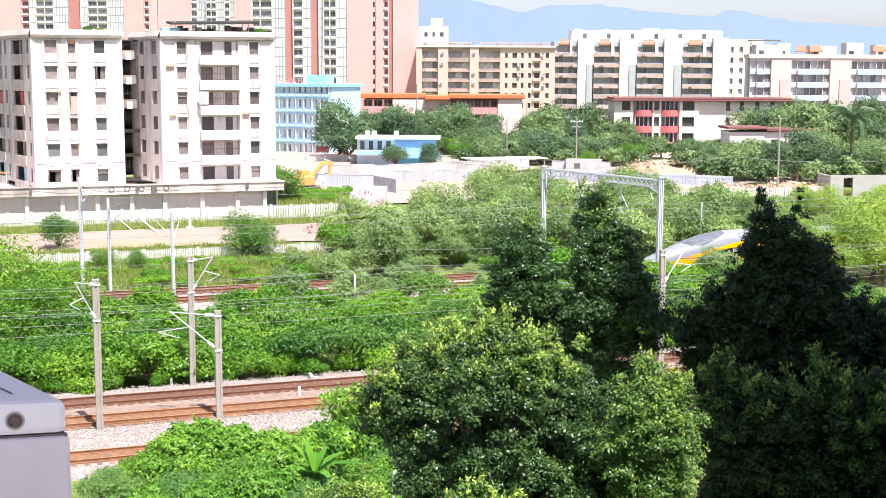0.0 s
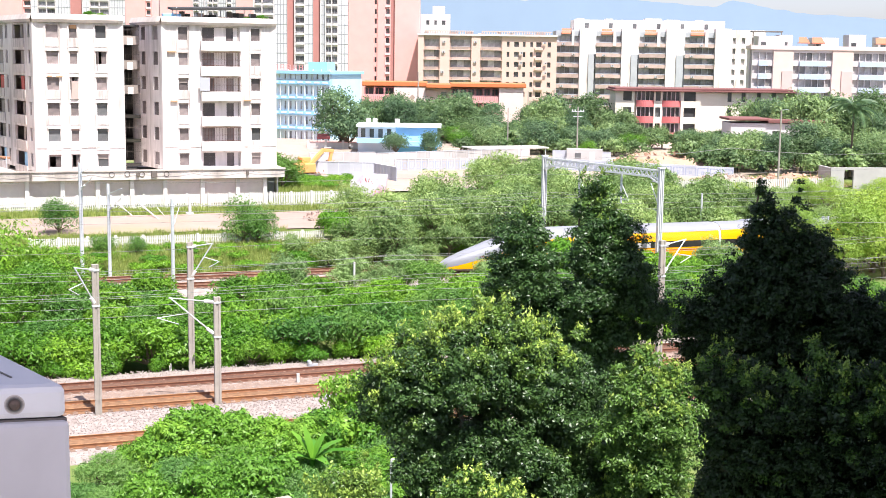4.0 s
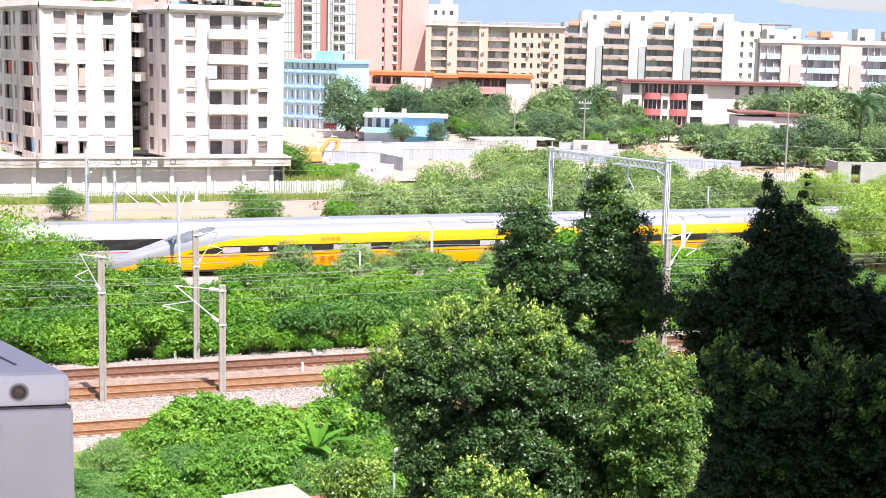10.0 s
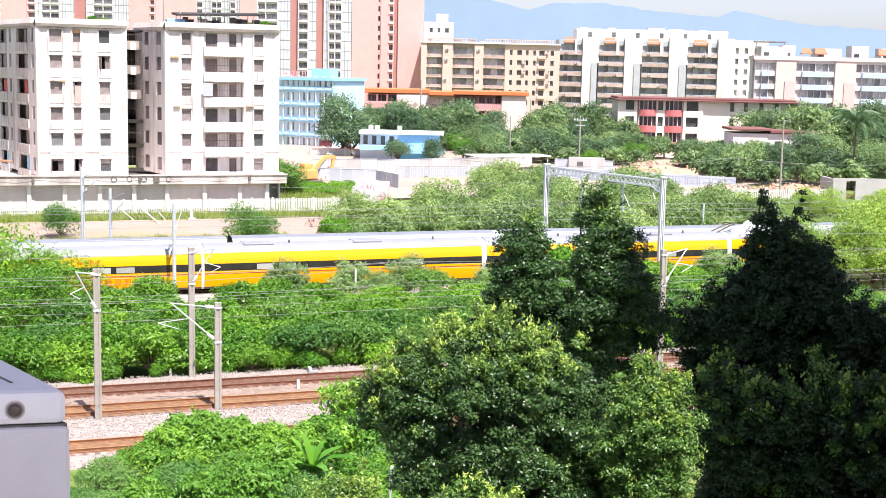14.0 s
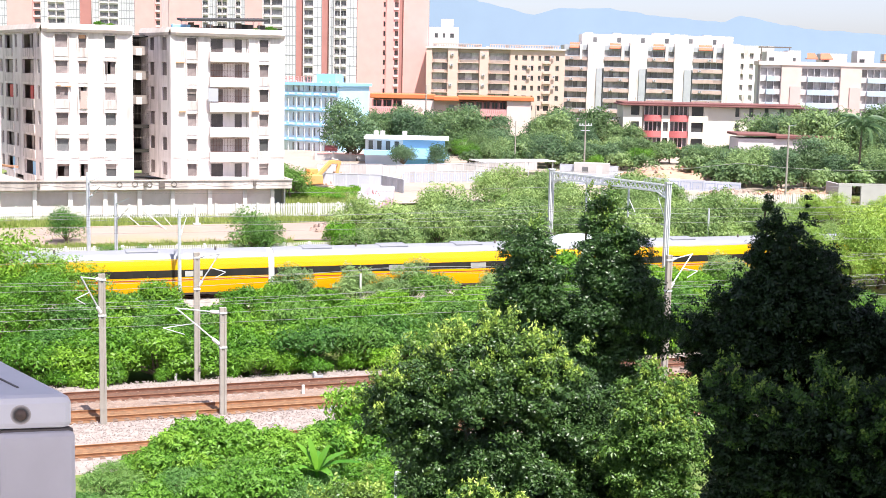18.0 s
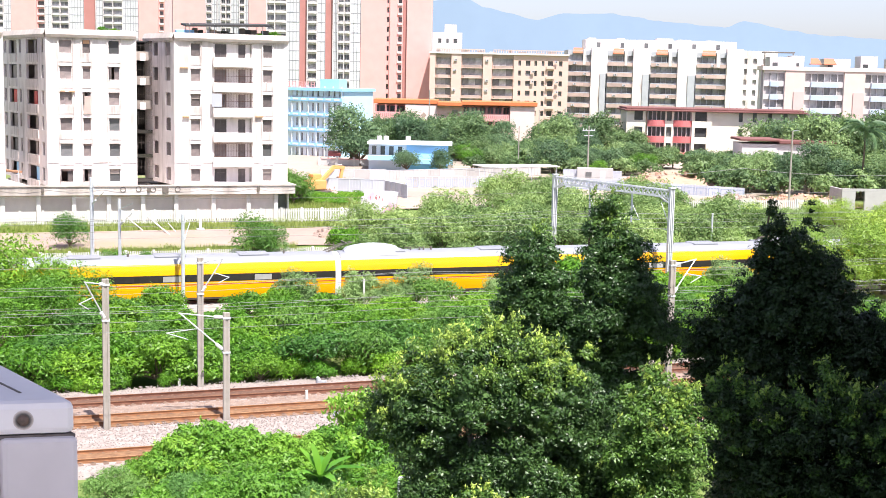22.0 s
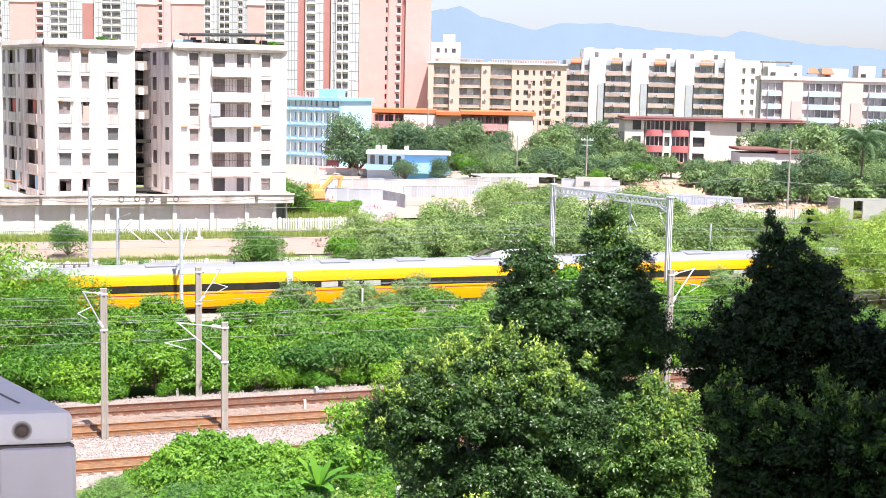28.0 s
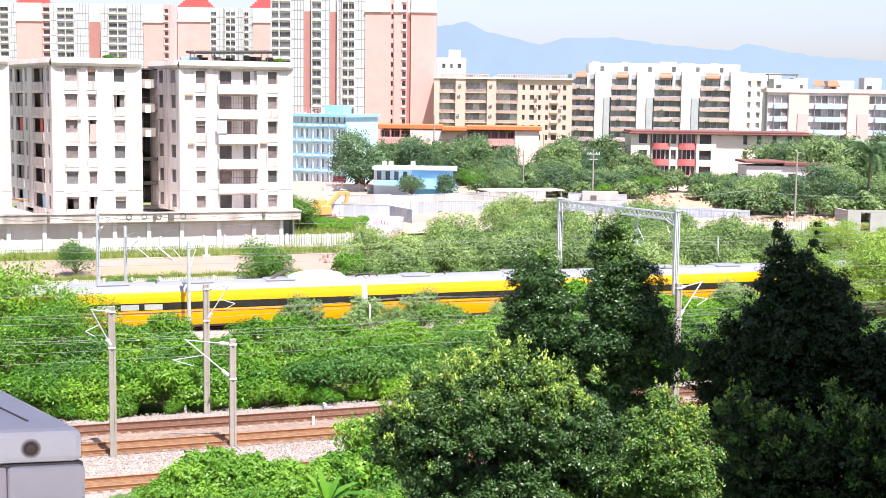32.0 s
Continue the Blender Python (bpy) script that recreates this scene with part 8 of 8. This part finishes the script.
SHADED_TOP = [(6.11, 12.11, 0.26, 0, 1.44), (6.58, 12.3, 0.24, 0, 1.76), (7, 12.21, 0.24, 0, 1.44), (6.44, 11.77, 0.43, -0.2, 0.8), (7.45, 12, 0.17, 0, 2.08), (7.64, 11.77, 0.31, -0.1, 1.28), (8.5, 12.42, 0.15, 0, 2.24), (8.6, 12.06, 0.3, 0, 1.76), (8.14, 11.65, 0.37, -0.1, 0.96), (9.16, 12.17, 0.17, 0, 2.24), (9.05, 11.8, 0.37, -0.1, 1.28), (9.72, 11.92, 0.24, 0, 2.08), (9.88, 12.19, 0.15, 0, 2.56), (10.24, 11.8, 0.37, 0, 1.76)]
SHADED_LOW = [(6.08, 11.31, 0.31, 0, 0.3), (6.41, 11.4, 0.26, -0.3, 1.2), (6.87, 10.99, 0.56, -0.2, 0.35), (7.94, 11.43, 0.28, -0.3, 1.3), (7.9, 10.9, 0.56, -0.2, 0.4), (8.88, 11.15, 0.46, -0.3, 0.9), (9.81, 11.14, 0.51, -0.2, 0.9), (6.23, 10.28, 0.51, 0, 0.1), (7.17, 10.09, 0.71, -0.2, 0.15), (8.34, 9.98, 0.71, -0.2, 0.15), (9.5, 9.94, 0.71, -0.2, 0.15), (10.7, 10.37, 0.71, 0, 0.1), (6.49, 9.07, 0.71, 0, 0.05), (7.75, 9.03, 0.83, -0.2, 0.05), (9.17, 8.99, 0.83, -0.2, 0.05), (10.67, 9.02, 0.84, 0, 0.05), (6.95, 7.78, 0.96, 0, 0), (8.66, 7.75, 0.96, 0, 0), (10.36, 7.79, 0.96, 0, 0), (7.03, 10.37, 1.02, 1.6, 0), (8.4, 10.26, 1.15, 1.6, 0), (9.76, 10.29, 1.15, 1.6, 0), (11.13, 10.32, 1.15, 1.6, 0), (7.38, 8.82, 1.15, 1.6, 0), (8.9, 8.71, 1.15, 1.6, 0), (10.41, 8.74, 1.15, 1.6, 0)]
SHOOTS = [(-1.38, 12.5, 0.18, 0, 1), (-1.66, 12.18, 0.22, 0, 1), (-1.11, 12.16, 0.24, 0, 1), (-1.39, 11.83, 0.3, 0, 1), (-1.65, 11.41, 0.35, 0, 1), (-1.03, 11.33, 0.35, 0, 1)]
LOW_SHOOTS = [(0.61, 12.46, 0.2, 0, 1), (0.25, 12.17, 0.26, 0, 1), (0.99, 12.19, 0.26, 0, 1), (0.63, 11.93, 0.36, 0, 1), (0.11, 11.64, 0.4, 0, 1), (1.25, 11.67, 0.4, 0, 1), (0.65, 11.1, 0.5, 0, 1)]
fig_tree(1.2, 21, BROAD_TOP + BROAD_MID + BROAD_LOW + BROAD_BACK, 230000, 0.060, "broad fig tree with dark glossy leaves and yellow-green shoots", 82, LEAF_FIG, grain=150)
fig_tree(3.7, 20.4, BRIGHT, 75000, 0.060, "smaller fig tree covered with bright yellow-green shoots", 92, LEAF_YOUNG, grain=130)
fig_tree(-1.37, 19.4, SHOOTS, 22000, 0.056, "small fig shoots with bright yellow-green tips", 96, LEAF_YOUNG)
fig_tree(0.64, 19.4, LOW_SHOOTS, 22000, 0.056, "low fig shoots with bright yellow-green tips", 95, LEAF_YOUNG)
fig_tree(3.4, 32, TALL_LEFT + TALL_RIGHT + TALL_LOW, 150000, 0.080, "tall fig tree with two dark pointed crowns", 81, LEAF_FIG, grain=140)
# these two crowns take the leaves with shade in their colour
fig_tree(8.6, 33, DARK_TOP + DARK_MID, 170000, 0.085, "dense dark fig tree standing in shade", 83, LEAF_FIG_SHADED, grain=130)
fig_tree(8.0, 29, SHADED_TOP + SHADED_LOW, 160000, 0.075, "lower dark fig tree with a few bright shoots", 84, LEAF_FIG_SHADED, grain=130)
# bushes below the window
scatter("garden_bush", GARDENS + SOFTS[:1], 6.2, 22, 51, 60.6, 2.3, (0.7, 1.05), "bright green bush beside the siding", "shrub", "bushes by the siding", 5, hole=lambda a, b: abs(a - 12.6) < 1.2 and b < 55 or a < 4.5 + (b - 50) * 0.25)
for a, b, s in ((16.8, 58.6, 1.87), (18.1, 58.2, 1.59), (15.5, 57.6, 1.31)):
    plant("garden_bush", GARDENS[int(a * 10) % 3], lay(a, b, -0.1, a * 60) @ Matrix.Diagonal((s * 0.8, s * 0.8, s, 1)), "light green bush reaching over the siding", "shrub", "bushes by the siding")
scatter("garden_bush", SOFTS + GARDENS[:1], 1.6, 22, 45, 58, 2.6, (0.62, 0.82), "low green bush beside the siding", "shrub", "bushes by the siding", 15, hole=lambda a, b: abs(a - 10) < 2.0 and b < 48)


def banana(a, b):
    """A banana plant: arching split leaves round a short stem."""
    p = thing("banana_plant", lay(a, b, level(b)), "banana plant with broad bright leaves", "plant")
    part("stem", Geo().tube((0, 0, 0), (0, 0, 1.5), 0.15, 0.10, 10), LEAF_BANANA, p)
    for turn, length, lean, wide in ((168, 2.1, 0.42, 0.26), (150, 1.9, 0.22, 0.24), (20, 2.0, 0.62, 0.26), (-8, 2.2, 0.80, 0.28), (40, 1.7, 0.35, 0.22), (200, 1.8, 0.95, 0.24), (-60, 1.6, 0.9, 0.22), (95, 1.7, 0.7, 0.24)):
        rows = []
        for i in range(13):
            u = i / 12
            x, z = length * lean * u * (0.75 + 0.35 * u), 1.35 + length * (1 - 0.45 * lean) * u - 0.75 * lean * length * u * u * 0.6
            half = wide * math.sin(math.pi * min(1, u * 0.90 + 0.08)) ** 0.55 * (1 + 0.10 * math.sin(i * 2.3))
            rows.append([(x, -half, z + 0.12 * (1 - u)), (x, -half * 0.5, z + 0.03), (x, 0, z), (x, half * 0.5, z + 0.03), (x, half, z + 0.12 * (1 - u))])
        part("leaf", Geo().strip(rows), LEAF_BANANA, p, m=pose(0, 0, 0, 0, 0, turn - TURN), smooth=True)


banana(13.3, 54.4)

for a, b, s in ((12.6, 162.6, 0.35), (14.0, 162.8, 0.28), (33.4, 162.8, 0.36), (31.6, 163.0, 0.25)):
    plant("roof_shrub", "light1", lay(a, b, 23.3) @ Matrix.Diagonal((s, s, s, 1)), "small yellow-green shrub growing on the flat roof", "shrub", "roof shrubs")
for a, b, s, key in ((9.0, 59.3, 1.28, "garden0"), (8.0, 58.8, 1.12, "garden1"), (10.1, 59.2, 1.18, "garden2"), (6.9, 58.8, 0.95, "garden0"), (11.4, 58.7, 1.0, "garden1"), (13.1, 58.4, 1.05, "garden2"), (15.0, 58.2, 1.15, "garden0"), (10.4, 54.6, 1.0, "soft0"), (7.6, 54.2, 1.0, "soft1"), (9.0, 52.2, 1.0, "soft2"), (11.8, 52.4, 0.9, "soft1"), (13.9, 50.0, 0.9, "soft0")):
    plant("garden_bush", key, lay(a, b, level(b) - 0.1, a * 83) @ Matrix.Diagonal((s, s, s, 1)), "feathery dark green bush beside the siding" if key[0] == "s" else "tall bright green bush beside the siding", "shrub", "bushes by the siding")


def motions():
    """The trains run in opposite ways, the yellow one slowing down a little."""
    walk(yellow_train, [(t, lay(a, 109.4, 0.0)) for t, a in ((0.0, 58.3), (9.0, 13.75), (14.0, -10.9), (20.0, -40.5), (25.0, -65.0), (30.0, -89.3), (32.0, -98.9))])
    walk(white_train, [(t, lay(11.0 + 73.5 * (t - 8.7), 114.0, 0.0, 180)) for t in (0.0, 8.0, 16.0, 24.0, 32.0)])


motions()
